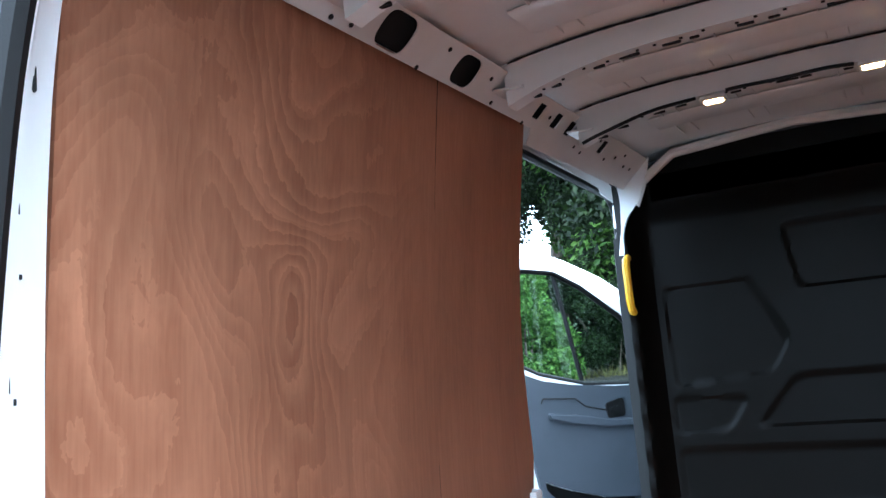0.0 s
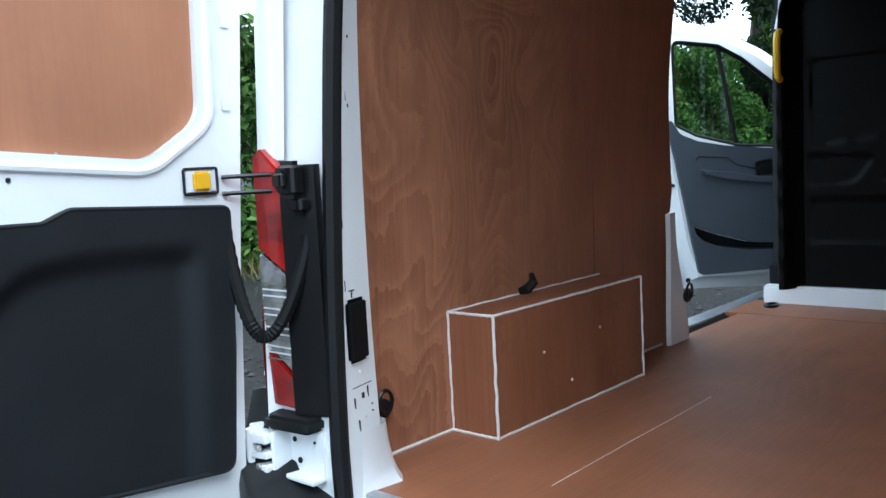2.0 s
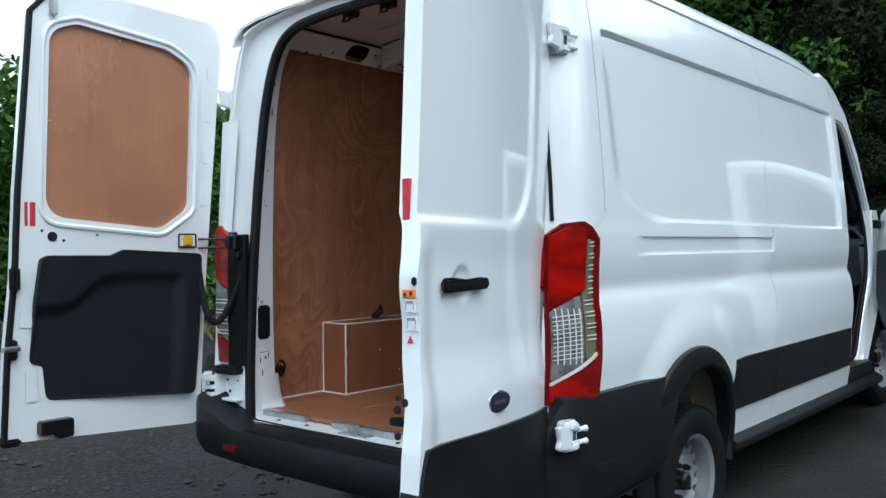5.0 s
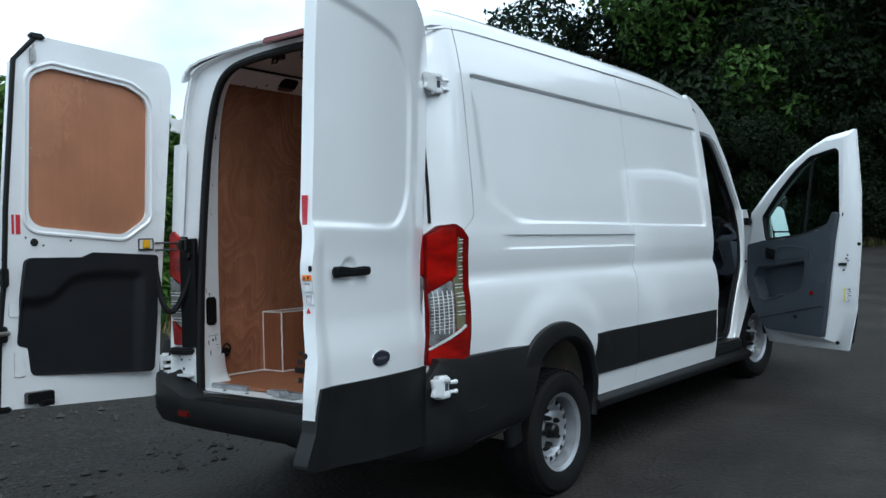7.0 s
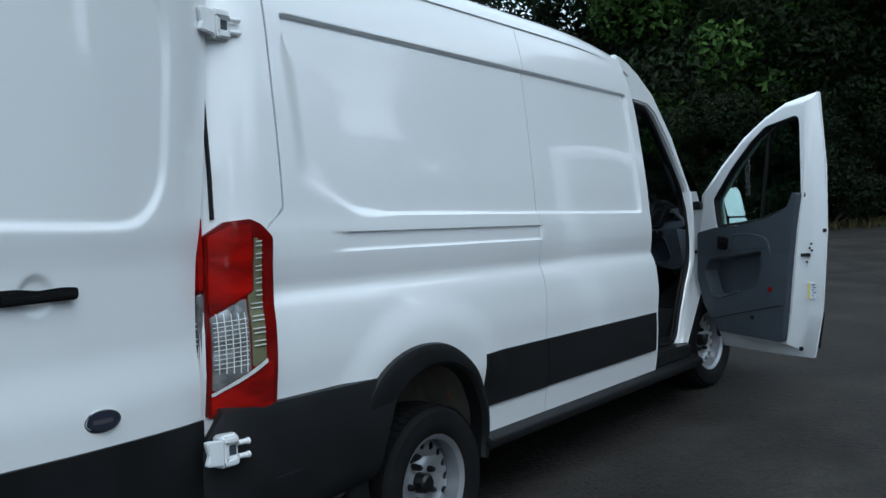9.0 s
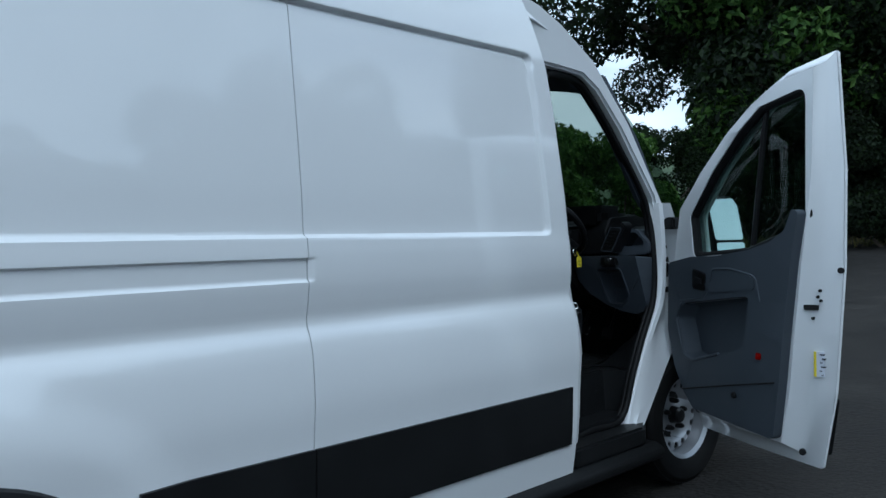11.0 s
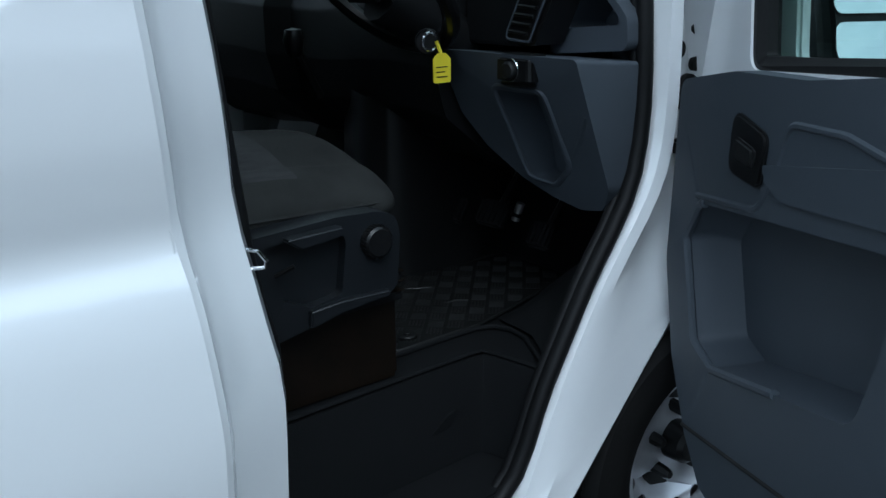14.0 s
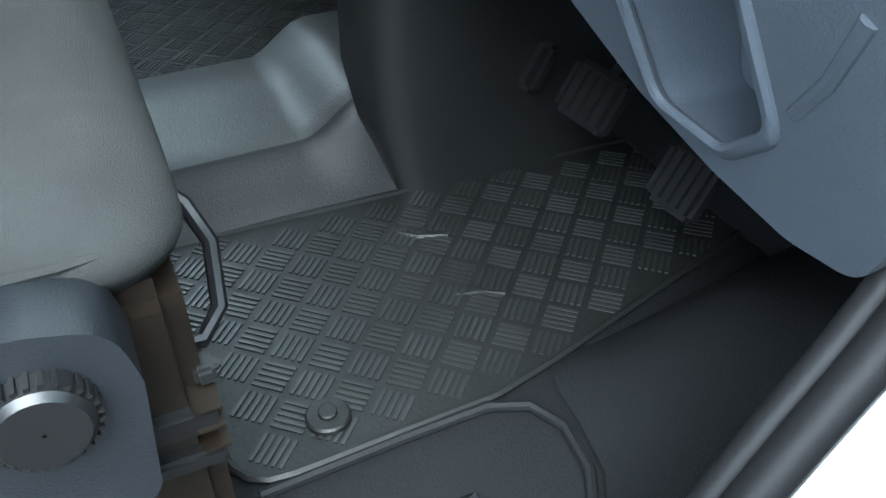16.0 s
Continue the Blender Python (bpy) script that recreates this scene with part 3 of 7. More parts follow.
# along the van's nearside
for i in range(14):
    y = -9.0 + 2.2 * i
    plant_tree("hedge_shrub", SHRUBS[i % 3], -9.4 + 0.035 * (y + 6) + rng.uniform(-0.3, 0.3), y, "leafy bright green hedge shrub at the yard's gravel edge", "shrub", HEDGE, 90 + rng.uniform(-14, 14), rng.uniform(1.02, 1.2) if y < 9 else rng.uniform(0.92, 1.0))
for i, (x, y) in enumerate(((-6.4, 25.5), (-8.4, 30.0), (-6.2, 31.5))):
    plant_tree("tree", TREES[i % 2], x, y, "tall green broad-leaved tree at the hedge's end", "tree", "trees behind the hedge", 130 * i, (1.05, 1.3, 1.3)[i])
plant_tree("tree", HIGHTREE, -10.4, 27.5, "tall tree with a high overhanging crown", "tree", "trees behind the hedge", 40)
plant_tree("tree", HIGHTREE, -6.2, 29.0, "tall tree with a high overhanging crown", "tree", "trees behind the hedge", 200)
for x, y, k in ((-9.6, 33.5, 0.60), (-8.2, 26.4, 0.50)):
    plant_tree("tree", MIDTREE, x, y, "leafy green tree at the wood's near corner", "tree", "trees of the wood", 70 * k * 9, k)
# the wood beyond the nose, dark by the shade in its leaf colour
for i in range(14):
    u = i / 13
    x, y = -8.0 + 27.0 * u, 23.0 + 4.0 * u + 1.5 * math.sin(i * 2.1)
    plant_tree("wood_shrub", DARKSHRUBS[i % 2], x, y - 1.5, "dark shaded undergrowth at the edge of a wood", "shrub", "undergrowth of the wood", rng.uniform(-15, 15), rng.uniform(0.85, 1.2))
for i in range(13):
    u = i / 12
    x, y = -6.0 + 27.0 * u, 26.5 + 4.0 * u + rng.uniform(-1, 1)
    plant_tree("tree", DARKTREES[i % 3], x, y, "tall tree of a dense wood, shade in its leaf colour", "tree", "trees of the wood", rng.uniform(0, 360), rng.uniform(0.85, 1.1))
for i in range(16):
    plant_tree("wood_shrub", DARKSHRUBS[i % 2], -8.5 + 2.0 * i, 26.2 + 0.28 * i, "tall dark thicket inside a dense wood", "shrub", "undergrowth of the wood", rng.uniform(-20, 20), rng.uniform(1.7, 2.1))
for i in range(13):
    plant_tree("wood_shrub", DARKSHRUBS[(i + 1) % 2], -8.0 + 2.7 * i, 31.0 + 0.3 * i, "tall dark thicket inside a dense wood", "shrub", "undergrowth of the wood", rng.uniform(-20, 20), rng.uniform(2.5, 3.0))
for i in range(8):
    plant_tree("tree", DARKTREES[(i + 1) % 3], -4.0 + 3.6 * i, 33.5 + rng.uniform(-1, 1), "tall tree of a dense wood, shade in its leaf colour", "tree", "trees of the wood", rng.uniform(0, 360), rng.uniform(1.0, 1.25))
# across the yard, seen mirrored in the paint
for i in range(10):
    plant_tree("tree", DARKTREES[i % 3], 24.0 + rng.uniform(-1.5, 1.5), -14.0 + 4.2 * i, "tree across the yard, shade in its leaf colour", "tree", "trees across the yard", rng.uniform(0, 360), rng.uniform(0.55, 1.0))
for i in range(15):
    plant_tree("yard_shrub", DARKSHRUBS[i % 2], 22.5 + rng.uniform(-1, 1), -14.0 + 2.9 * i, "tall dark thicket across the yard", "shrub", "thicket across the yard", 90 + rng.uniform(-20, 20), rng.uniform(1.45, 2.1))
for i in range(7):
    plant_tree("tree", TREES[i % 2], -16.0 + 6.0 * i, -24.0 + rng.uniform(-2, 2), "green tree at the yard's entrance", "tree", "trees across the yard", rng.uniform(0, 360), rng.uniform(0.5, 0.8))


def grass_tufts():
    """Dry grass along the foot of the hedge and the wood."""
    r = np.random.default_rng(8)
    n = 9000
    t = r.random(n)
    left = r.random(n) < 0.6
    px = np.where(left, -8.0 + 0.5 * r.normal(size=n), -10 + 26 * t)
    py = np.where(left, -8 + 28 * t, 20.6 + 4.0 * t + 0.5 * r.normal(size=n))
    pz = np.array([ground_z(min(y, 45)) for y in py])
    h = 0.12 + 0.22 * r.random(n)
    lean = 0.12 * r.normal(size=(n, 2))
    w = 0.006 + 0.006 * r.random(n)
    ang = r.random(n) * 6.28
    v = np.zeros((n, 3, 3))
    v[:, 0] = np.stack([px - w * np.cos(ang), py - w * np.sin(ang), pz], 1)
    v[:, 1] = np.stack([px + w * np.cos(ang), py + w * np.sin(ang), pz], 1)
    v[:, 2] = np.stack([px + lean[:, 0], py + lean[:, 1], pz + h], 1)
    me = bpy.data.meshes.new("grass")
    me.from_pydata(v.reshape(-1, 3).tolist(), [], np.arange(n * 3).reshape(-1, 3).tolist())
    me.materials.append(GRASS)
    return me


tagged(new("grass", grass_tufts()), "dry yellow-green grass along the hedge foot", "grass", kind="stuff")


def loose_stones():
    r = random.Random(3)
    bms = []
    verts, faces = [], []
    for _ in range(4200):
        x = -1.3 - abs(r.gauss(0, 2.6))
        y = r.uniform(-3.5, 9.0)
        s = r.uniform(0.006, 0.02) if r.random() < 0.9 else r.uniform(0.02, 0.045)
        base = len(verts)
        z = ground_z(y) + s * 0.3
        for dx, dy, dz in ((1, 0, 0), (-1, 0, 0), (0, 1, 0), (0, -1, 0), (0, 0, 0.8), (0, 0, -0.8)):
            k = s * r.uniform(0.7, 1.2)
            verts.append((x + dx * k, y + dy * k, z + dz * k))
        for a, b, c in ((0, 2, 4), (2, 1, 4), (1, 3, 4), (3, 0, 4), (2, 0, 5), (1, 2, 5), (3, 1, 5), (0, 3, 5)):
            faces.append((base + a, base + b, base + c))
    me = bpy.data.meshes.new("gravel")
    me.from_pydata(verts, [], faces)
    me.materials.append(STONE)
    return me


STONE = material("grey_gravel", (0.055, 0.050, 0.045), 0.9, second=(0.030, 0.028, 0.026), scale=9)
tagged(new("gravel", loose_stones()), "loose grey gravel on the worn yard", "gravel", kind="stuff")


def far_hill():
    rows = []
    for d, k in ((95, 0.0), (110, 0.45), (130, 0.8), (160, 1.0), (210, 1.05)):
        row = []
        for i in range(61):
            a = radians(60 + 130 * i / 60)
            h = 16 + 5 * math.sin(i * 0.23) + 2.5 * noise.noise((i * 0.3, d * 0.1, 3)) + 0.8 * noise.noise((i * 1.7, d, 1))
            row.append((math.cos(a) * d, math.sin(a) * d, ground_z(45) - 2 + h * k))
        rows.append(row)
    return loft(rows)


HILLSIDE = material("wooded_hillside", (0.030, 0.055, 0.022), 0.95, second=(0.055, 0.085, 0.035), scale=0.25, bump=3.0, bump_scale=1.2)
structure("backdrop", far_hill(), HILLSIDE, "distant wooded green hillside", "hill")


# ---- the van ----
van = thing("panel_van", "white medium-roof panel van with its doors standing open on the yard", "van")

SIDE = [(0.40, 0.985), (0.48, 0.995), (0.58, 1.010), (0.68, 1.018), (0.84, 1.024), (0.97, 1.034), (1.10, 1.029), (1.16, 1.018), (1.205, 1.001), (1.26, 1.009), (1.32, 1.017), (1.40, 1.018), (1.46, 1.013), (1.62, 1.006), (2.02, 0.972), (2.16, 0.957), (2.30, 0.930), (2.39, 0.905)]
ARCH_Y, ARCH_Z = 1.165, 0.47


def soft_inside(planes, y, z, k=0.03):
    """Signed distance to a convex outline with rounded corners; planes are (point, outward normal)."""
    ds = [(y - py) * ny + (z - pz) * nz for (py, pz), (ny, nz) in planes]
    top = max(ds)
    return top + k * math.log(sum(math.exp((d - top) / k) for d in ds))


def edge_planes(outline):
    """Half-planes of a convex outline given anticlockwise."""
    out = []
    for i, (y, z) in enumerate(outline):
        y2, z2 = outline[(i + 1) % len(outline)]
        l = math.hypot(y2 - y, z2 - z)
        out.append(((y, z), ((z2 - z) / l, -(y2 - y) / l)))
    return out


UPPER = edge_planes([(0.80, 1.462), (3.315, 1.455), (3.27, 2.165), (0.50, 2.165), (0.53, 1.60)])


def side_x(y, z):
    x = smooth_steps(SIDE, z)
    if 1.38 < z < 2.25:
        d = soft_inside(UPPER, y, z, 0.012)
        k = 1.0 + 1.6 * step(1.0, 0.85, y) * step(1.75, 1.6, z) + 4.5 * step(0.80, 0.60, y) * step(2.10, 2.0, z) * step(1.50, 1.62, z)
        x -= 0.018 * step(0.006 * k, -0.010 * k, d) + 0.008 * step(2.10, 2.14, z) * math.exp(-((d + 0.004) / 0.006) ** 2)
    if 1.30 < z < 1.42:
        x -= 0.010 * step(1.326, 1.334, z) * step(1.397, 1.393, z) * step(0.62, 0.80, y) * step(2.13, 2.10, y)
    r = math.hypot(y - ARCH_Y, (z - ARCH_Z) * 0.95)
    x += 0.020 * step(0.66, 0.50, r) * step(0.66, 0.8, z)
    # the corner turns in towards the rear doors
    back = 0.105 + 0.060 * (z - 0.57)
    if y < back + 0.30:
        x -= 0.105 * (1 - step(-0.05, 0.22, y - back)) ** 2
    return x


def skin(y0, y1, ny, zs, off=0.0, keep=None, surf=side_x, rim=0.018, arch=None):
    """A body panel between two edges y0(z), y1(z), with its rim turned in."""
    bm = bmesh.new()
    rows = []
    for z in zs:
        a, b = (y0(z) if callable(y0) else y0), (y1(z) if callable(y1) else y1)
        row = []
        for k in range(ny):
            y, zz = a + (b - a) * k / (ny - 1), z
            if arch:
                d = math.hypot(y - arch[0], zz - arch[1])
                if d < arch[2] and d > arch[2] - 0.03:
                    y, zz = arch[0] + (y - arch[0]) * arch[2] / d, arch[1] + (zz - arch[1]) * arch[2] / d
            row.append(bm.verts.new((surf(y, zz) + off, y, zz)))
        rows.append(row)
    for a, b in zip(rows, rows[1:]):
        for k in range(1, ny):
            vs = (a[k - 1], a[k], b[k], b[k - 1])
            if arch and any(math.hypot(v.co.y - arch[0], v.co.z - arch[1]) < arch[2] - 0.002 for v in vs):
                continue
            if keep and not keep(sum(v.co.y for v in vs) / 4, sum(v.co.z for v in vs) / 4):
                continue
            bm.faces.new(vs)
    bmesh.ops.delete(bm, geom=[v for v in bm.verts if not v.link_faces], context="VERTS")
    if rim:
        edges = [e for e in bm.edges if len(e.link_faces) == 1]
        got = bmesh.ops.extrude_edge_only(bm, edges=edges)
        bmesh.ops.translate(bm, vec=(-rim, 0, 0), verts=[v for v in got["geom"] if isinstance(v, bmesh.types.BMVert)])
    return bm


ZS = sorted({*span(0.44, 1.28, 50), *span(1.28, 1.50, 40), *span(1.50, 2.10, 34), *span(2.10, 2.135, 5), *span(2.135, 2.195, 28), *span(2.195, 2.39, 14)})


def quarter_edge(z):
    return 0.345 + 0.085 * step(1.405, 1.49, z)


def b_edge(z):
    return smooth_steps([(0.40, 3.463), (0.95, 3.470), (1.05, 3.464), (1.30, 3.440), (1.62, 3.418), (2.00, 3.385), (2.15, 3.36), (2.39, 3.30)], z)


part("rear_quarter_panel", skin(quarter_edge, 2.103, 150, ZS, arch=(ARCH_Y, ARCH_Z, 0.40)), WHITE, van, "glossy white pressed side panel")
part("side_panel", skin(2.107, b_edge, 110, ZS), WHITE, van, "glossy white pressed side panel")
part("rear_quarter_panel", mirrored(skin(quarter_edge, 2.17, 60, ZS[::3] + [2.39], arch=(ARCH_Y, ARCH_Z, 0.40))), WHITE, van)
# rear corners above and below the lamps
CORNER = lambda z: 0.105 + 0.060 * (z - 0.57)
part("corner_panel", skin(CORNER, lambda z: quarter_edge(z) - 0.009, 26, span(0.62, 2.39, 60)), WHITE, van, "white rear corner panel")
part("corner_panel", mirrored(skin(CORNER, lambda z: quarter_edge(z) - 0.009, 26, span(0.62, 2.39, 60))), WHITE, van)
# left side: header and sill of the sliding-door opening, and the pillar before it
part("door_header", mirrored(skin(2.174, 3.80, 30, span(2.375, 2.39, 3))), WHITE, van)
part("door_sill", mirrored(skin(2.174, 3.80, 30, span(0.42, 0.60, 8))), WHITE, van)
# black sheets added behind the panel seams to paint the shade in the gaps
part("seam_shade_sheet", skin(2.09, 2.12, 4, ZS, -0.02, rim=0), HOLE, van)
part("seam_shade_sheet", skin(lambda z: quarter_edge(z) - 0.02, lambda z: quarter_edge(z) + 0.02, 6, span(0.86, 2.385, 60), -0.014, rim=0), HOLE, van)


# black mouldings, sills and arch trims
def mould(y0, y1, z0, z1, off=0.012, ny=40):
    return skin(y0, y1, ny, span(z0, z1, 8), off, rim=0.03)


for s in (1, -1):
    f = (lambda b: b) if s > 0 else mirrored
    part("side_moulding", f(mould(1.55, 2.102, 0.600, 0.836, ny=20)), BLACK, van, "black plastic side moulding")
    if s > 0:
        part("side_moulding", f(mould(2.108, 3.418, 0.603, 0.836)), BLACK, van, "black plastic side moulding")
    part("sill_step", f(plate(rounded([(0.90, 0.40), (0.985, 0.385), (1.035, 0.41), (1.04, 0.45), (0.99, 0.475), (0.90, 0.475)], 0.02), 1.56, 4.16, XZ, bevel=0.008)), BLACK, van, "black plastic sill")
    arc = [radians(a) for a in span(-14, 194, 40)]
    rows = []
    for a in arc:
        c, sn = math.cos(a), math.sin(a)
        row = []
        edge = smooth_steps([(-0.25, 0.435), (0.7, 0.432), (1.57, 0.468), (2.25, 0.508), (2.9, 0.500), (3.4, 0.485)], a)
        for r, o in ((0.372, -0.05), (0.374, 0.012), (0.388, 0.026), (edge - 0.031, 0.028), (edge - 0.006, 0.018), (edge, 0.004), (edge - 0.006, -0.02)):
            y, z = ARCH_Y + r * c, ARCH_Z + r * sn
            row.append((side_x(max(y, 0.5), max(z, 0.45)) + o, y, z))
        rows.append(row)
    part("arch_trim", f(loft(rows)), BLACK, van, "black plastic wheel-arch trim")
    # wheelhouse
    rows = [[(x, ARCH_Y + 0.41 * math.cos(a), ARCH_Z + 0.41 * math.sin(a)) for a in span(-0.25, math.pi + 0.25, 24)] for x in (0.99, 0.69)]
    part("wheelhouse", f(join(loft(rows), plate([(ARCH_Y + 0.41 * math.cos(a), ARCH_Z + 0.41 * math.sin(a)) for a in span(-0.25, math.pi + 0.25, 24)], 0.67, 0.69))), RUST, van, "dusty primer-coloured wheelhouse")

# roof
ROOF = [(0.905, -0.150), (0.895, -0.118), (0.870, -0.082), (0.82, -0.048), (0.72, -0.026), (0.55, -0.012), (0.30, -0.003), (0.0, 0.0)]
CROWN = [(0.205, 2.470), (0.25, 2.494), (0.36, 2.520), (0.60, 2.537), (2.4, 2.545), (2.9, 2.535), (3.3, 2.495), (3.65, 2.425), (3.9, 2.335), (4.05, 2.262)]


def roof_rows(inset=0.0, drop=0.0, y0=0.205, y1=4.05, n=60):
    rows = []
    for y in span(y0, y1, n):
        c = smooth_steps(CROWN, y)
        wide = 1.0 - 0.13 * step(3.2, 4.15, y) ** 1.2
        low = 1.0 - 0.12 * step(0.5, 0.2, y) + 0.10 * step(3.3, 4.05, y)
        half = [((x - inset) * wide, y, c + dz * low - drop) for x, dz in ROOF]
        rows.append(half + [(-x, y, z) for x, y, z in half[-2::-1]])
    return rows


part("roof_panel", thick(loft(roof_rows()), 0.012), WHITE, van, "white domed roof panel")
part("roof_gutter", tube([(0.907 * (1 - 0.13 * step(3.2, 4.15, y) ** 1.2), y, smooth_steps(CROWN, y) - 0.152) for y in span(0.24, 3.9, 30)], 0.006, 6), WHITE, van)
part("inner_roof_panel", thick(loft([[(x, y, 2.462 - 0.032 * (abs(x) / 0.63) ** 4) for x in span(-0.63, 0.63, 25)] for y in (0.36, 1.0, 1.8, 2.6, 3.3)]), -0.006), ROOFIN, van, "pale painted inner roof skin")

# rear frame: jamb, rebate and inner pillar faces round the opening
APER = [(0.667, 0.575), (0.690, 0.80), (0.705, 1.20), (0.700, 1.70), (0.672, 2.05), (0.610, 2.27), (0.500, 2.365), (0.300, 2.396), (0.0, 2.405)]
OUTER = [(0.945, 0.575), (0.955, 0.80), (0.965, 1.20), (0.952, 1.70), (0.925, 2.05), (0.885, 2.29), (0.800, 2.405), (0.450, 2.455), (0.0, 2.468)]


def lean(z):
    return 0.075 * (z - 0.57)


def frame_rows():
    n = 9
    t = [i / 6 for i in range((n - 1) * 6 + 1)]
    ap = [(smooth_steps([(i, p[0]) for i, p in enumerate(APER)], u), smooth_steps([(i, p[1]) for i, p in enumerate(APER)], u)) for u in t]
    ou = [(smooth_steps([(i, p[0]) for i, p in enumerate(OUTER)], u), smooth_steps([(i, p[1]) for i, p in enumerate(OUTER)], u)) for u in t]
    rows = []
    for (ax, az), (ox, oz), u in zip(ap, ou, t):
        up = step(4.5, 6.5, u)
        mixp = lambda f: (ax + (ox - ax) * f, az + (oz - az) * f)
        l = lean(az)
        row = [(min(ox, smooth_steps(SIDE, min(oz, 2.39)) - 0.085) if oz < 2.39 else ox, CORNER(oz) + 0.004, oz), (*mixp(0.86)[:1], 0.085 + l * 0.9, mixp(0.86)[1]), (mixp(0.80)[0], 0.115 + l, mixp(0.80)[1]), (mixp(0.14)[0], 0.125 + l, mixp(0.14)[1]),
               (mixp(0.05)[0], 0.115 + l, mixp(0.05)[1]), (ax, 0.125 + l, az), (ax + 0.002, 0.15 + l, az + 0.004 * up),
               (ax + 0.016 * (1 - up), 0.22 + 0.5 * l, az + 0.01 * up), (ax + 0.034 * (1 - up), 0.300 + 0.2 * l, az + 0.03 * up), (ax + 0.05, 0.310 + 0.2 * l, az + 0.05 * up), (ax + 0.17, 0.36, az + 0.05 * up)]
        rows.append(row)
    left = [[(-x, y, z) for x, y, z in r] for r in rows[-2::-1]]
    return rows + left, ap


rows = []
for z in span(1.445, 1.975, 10):
    y = CORNER(z) - 0.006
    rows.append([(-0.872 + 0.03 * (z - 1.44), y + 0.02, z), (-0.874 + 0.03 * (z - 1.44), y - 0.010, z), (-0.890, y - 0.014, z), (-0.945, y - 0.006, z), (-0.962 + 0.02 * (z - 1.44), y + 0.012, z), (-0.966 + 0.02 * (z - 1.44), y + 0.05, z)])
part("corner_flange", loft(rows), WHITE, van, "white stepped corner flange")
rows = []
for z, k in ((0.600, 1.0), (0.625, 0.62), (0.655, 0.34), (0.70, 0.13), (0.76, 0.0)):
    rows.append([(-0.690 + 0.012 * k, 0.205 - 0.02 * k, z), (-0.708 + 0.050 * k, 0.300 + 0.02 * k, z), (-0.735 + 0.040 * k, 0.335 + 0.02 * k, z), (-0.83, 0.345, z)])
part("pillar_foot", loft(rows), JAMB, van, "white flared pillar foot")
FR, AP = frame_rows()
part("rear_frame", loft(FR), JAMB, van, "white painted rear door frame")
seal = [(x, 0.118 + lean(z), z) for x, z in AP] + [(-x, 0.118 + lean(z), z) for x, z in AP[-2::-1]]
part("door_seal", tube([(0.0, 0.10, 0.566), (0.3, 0.10, 0.566), (0.62, 0.105, 0.566)] + seal + [(-0.62, 0.105, 0.566), (-0.3, 0.10, 0.566)], 0.023, 8, closed=True), RUBBER, van, "black rubber door seal")

# bumper
PLAN = [(1.052, 0.822), (1.050, 0.70), (1.042, 0.55), (1.040, 0.30), (1.020, 0.13), (0.960, 0.03), (0.86, -0.02), (0.60, -0.045), (0.30, -0.055), (0.0, -0.058)]


def bumper():
    rows = []
    pts = PLAN + [(-x, y) for x, y in PLAN[-2::-1]]
    for i, (x, y) in enumerate(pts):
        k = step(0.72, 0.95, abs(x)) * 0.11 + step(0.06, 0.13, y) * 0.165
        top = 0.578 + k
        d = Vector(pts[min(i + 1, len(pts) - 1)]) - Vector(pts[max(i - 1, 0)])
        n = Vector((d.y, -d.x)).normalized()
        if n.dot(Vector((x, y - 0.8))) < 0:
            n = -n
        q = lambda off, z: (x + n.x * off, y + n.y * off + (0.45 * (z - 0.55) if i in (0, len(pts) - 1) else 0.0), z)
        bot = 0.405 + 0.055 * step(0.35, 0.8, y)
        rows.append([q(-0.15, bot + 0.02), q(-0.055, bot), q(-0.020, bot + 0.018), q(0.004, bot + 0.06), q(0.008, bot + 0.10), q(0.008, top - 0.04), q(0.0, top - 0.008), q(-0.03, top), q(-0.16, top)])
    return loft(rows, closed=True, caps=True)


part("rear_bumper", bumper(), BLACK, van, "black textured rear bumper with a step")
for x in (-0.586, 0.586):
    part("bumper_reflector", plate(rounded([(x - 0.045, 0.474), (x + 0.045, 0.474), (x + 0.045, 0.504), (x - 0.045, 0.504)], 0.008, 3), -0.062, -0.030, XZ, bevel=0.004), REDDARK, van, "small red bumper reflector")
part("bumper_seam", tube([(1.047, y, 0.60 + 0.03 * (y - 0.3)) for y in span(0.30, 0.66, 8)], 0.0025, 6), HOLE, van)
part("bumper_seam", tube([(1.050, y, 0.455 + 0.05 * (y - 0.3)) for y in span(0.34, 0.62, 8)], 0.003, 6), BLACK_SMOOTH, van)
for k in range(7):
    part("step_rib", box(-0.50 + 0.006 * k, 0.50 - 0.006 * k, -0.045 + 0.013 * k, -0.040 + 0.013 * k, 0.574, 0.580, 0.001), BLACK, van)
for x in (-0.20, 0.03):
    hk = part("header_latch", join(box(x - 0.03, x + 0.03, 0.30, 0.36, 2.385, 2.425, 0.006), tube([(x - 0.02, 0.31, 2.386), (x - 0.02, 0.30, 2.362), (x + 0.02, 0.30, 2.362), (x + 0.02, 0.31, 2.386)], 0.006, 6)), BLACK_SMOOTH, van, "black top door latch")
for y in (0.165, ):
    for x in (-0.52, -0.33, 0.22, 0.42):
        part("sill_hole", disc(x, y, 0.586, 0.010, 0.004, "z", 12), HOLE, van)
part("load_sill", plate([(-0.69, 0.085), (0.69, 0.085), (0.72, 0.30), (-0.72, 0.30)], 0.560, 0.585, XY, bevel=0.006), JAMB, van, "white painted load sill")

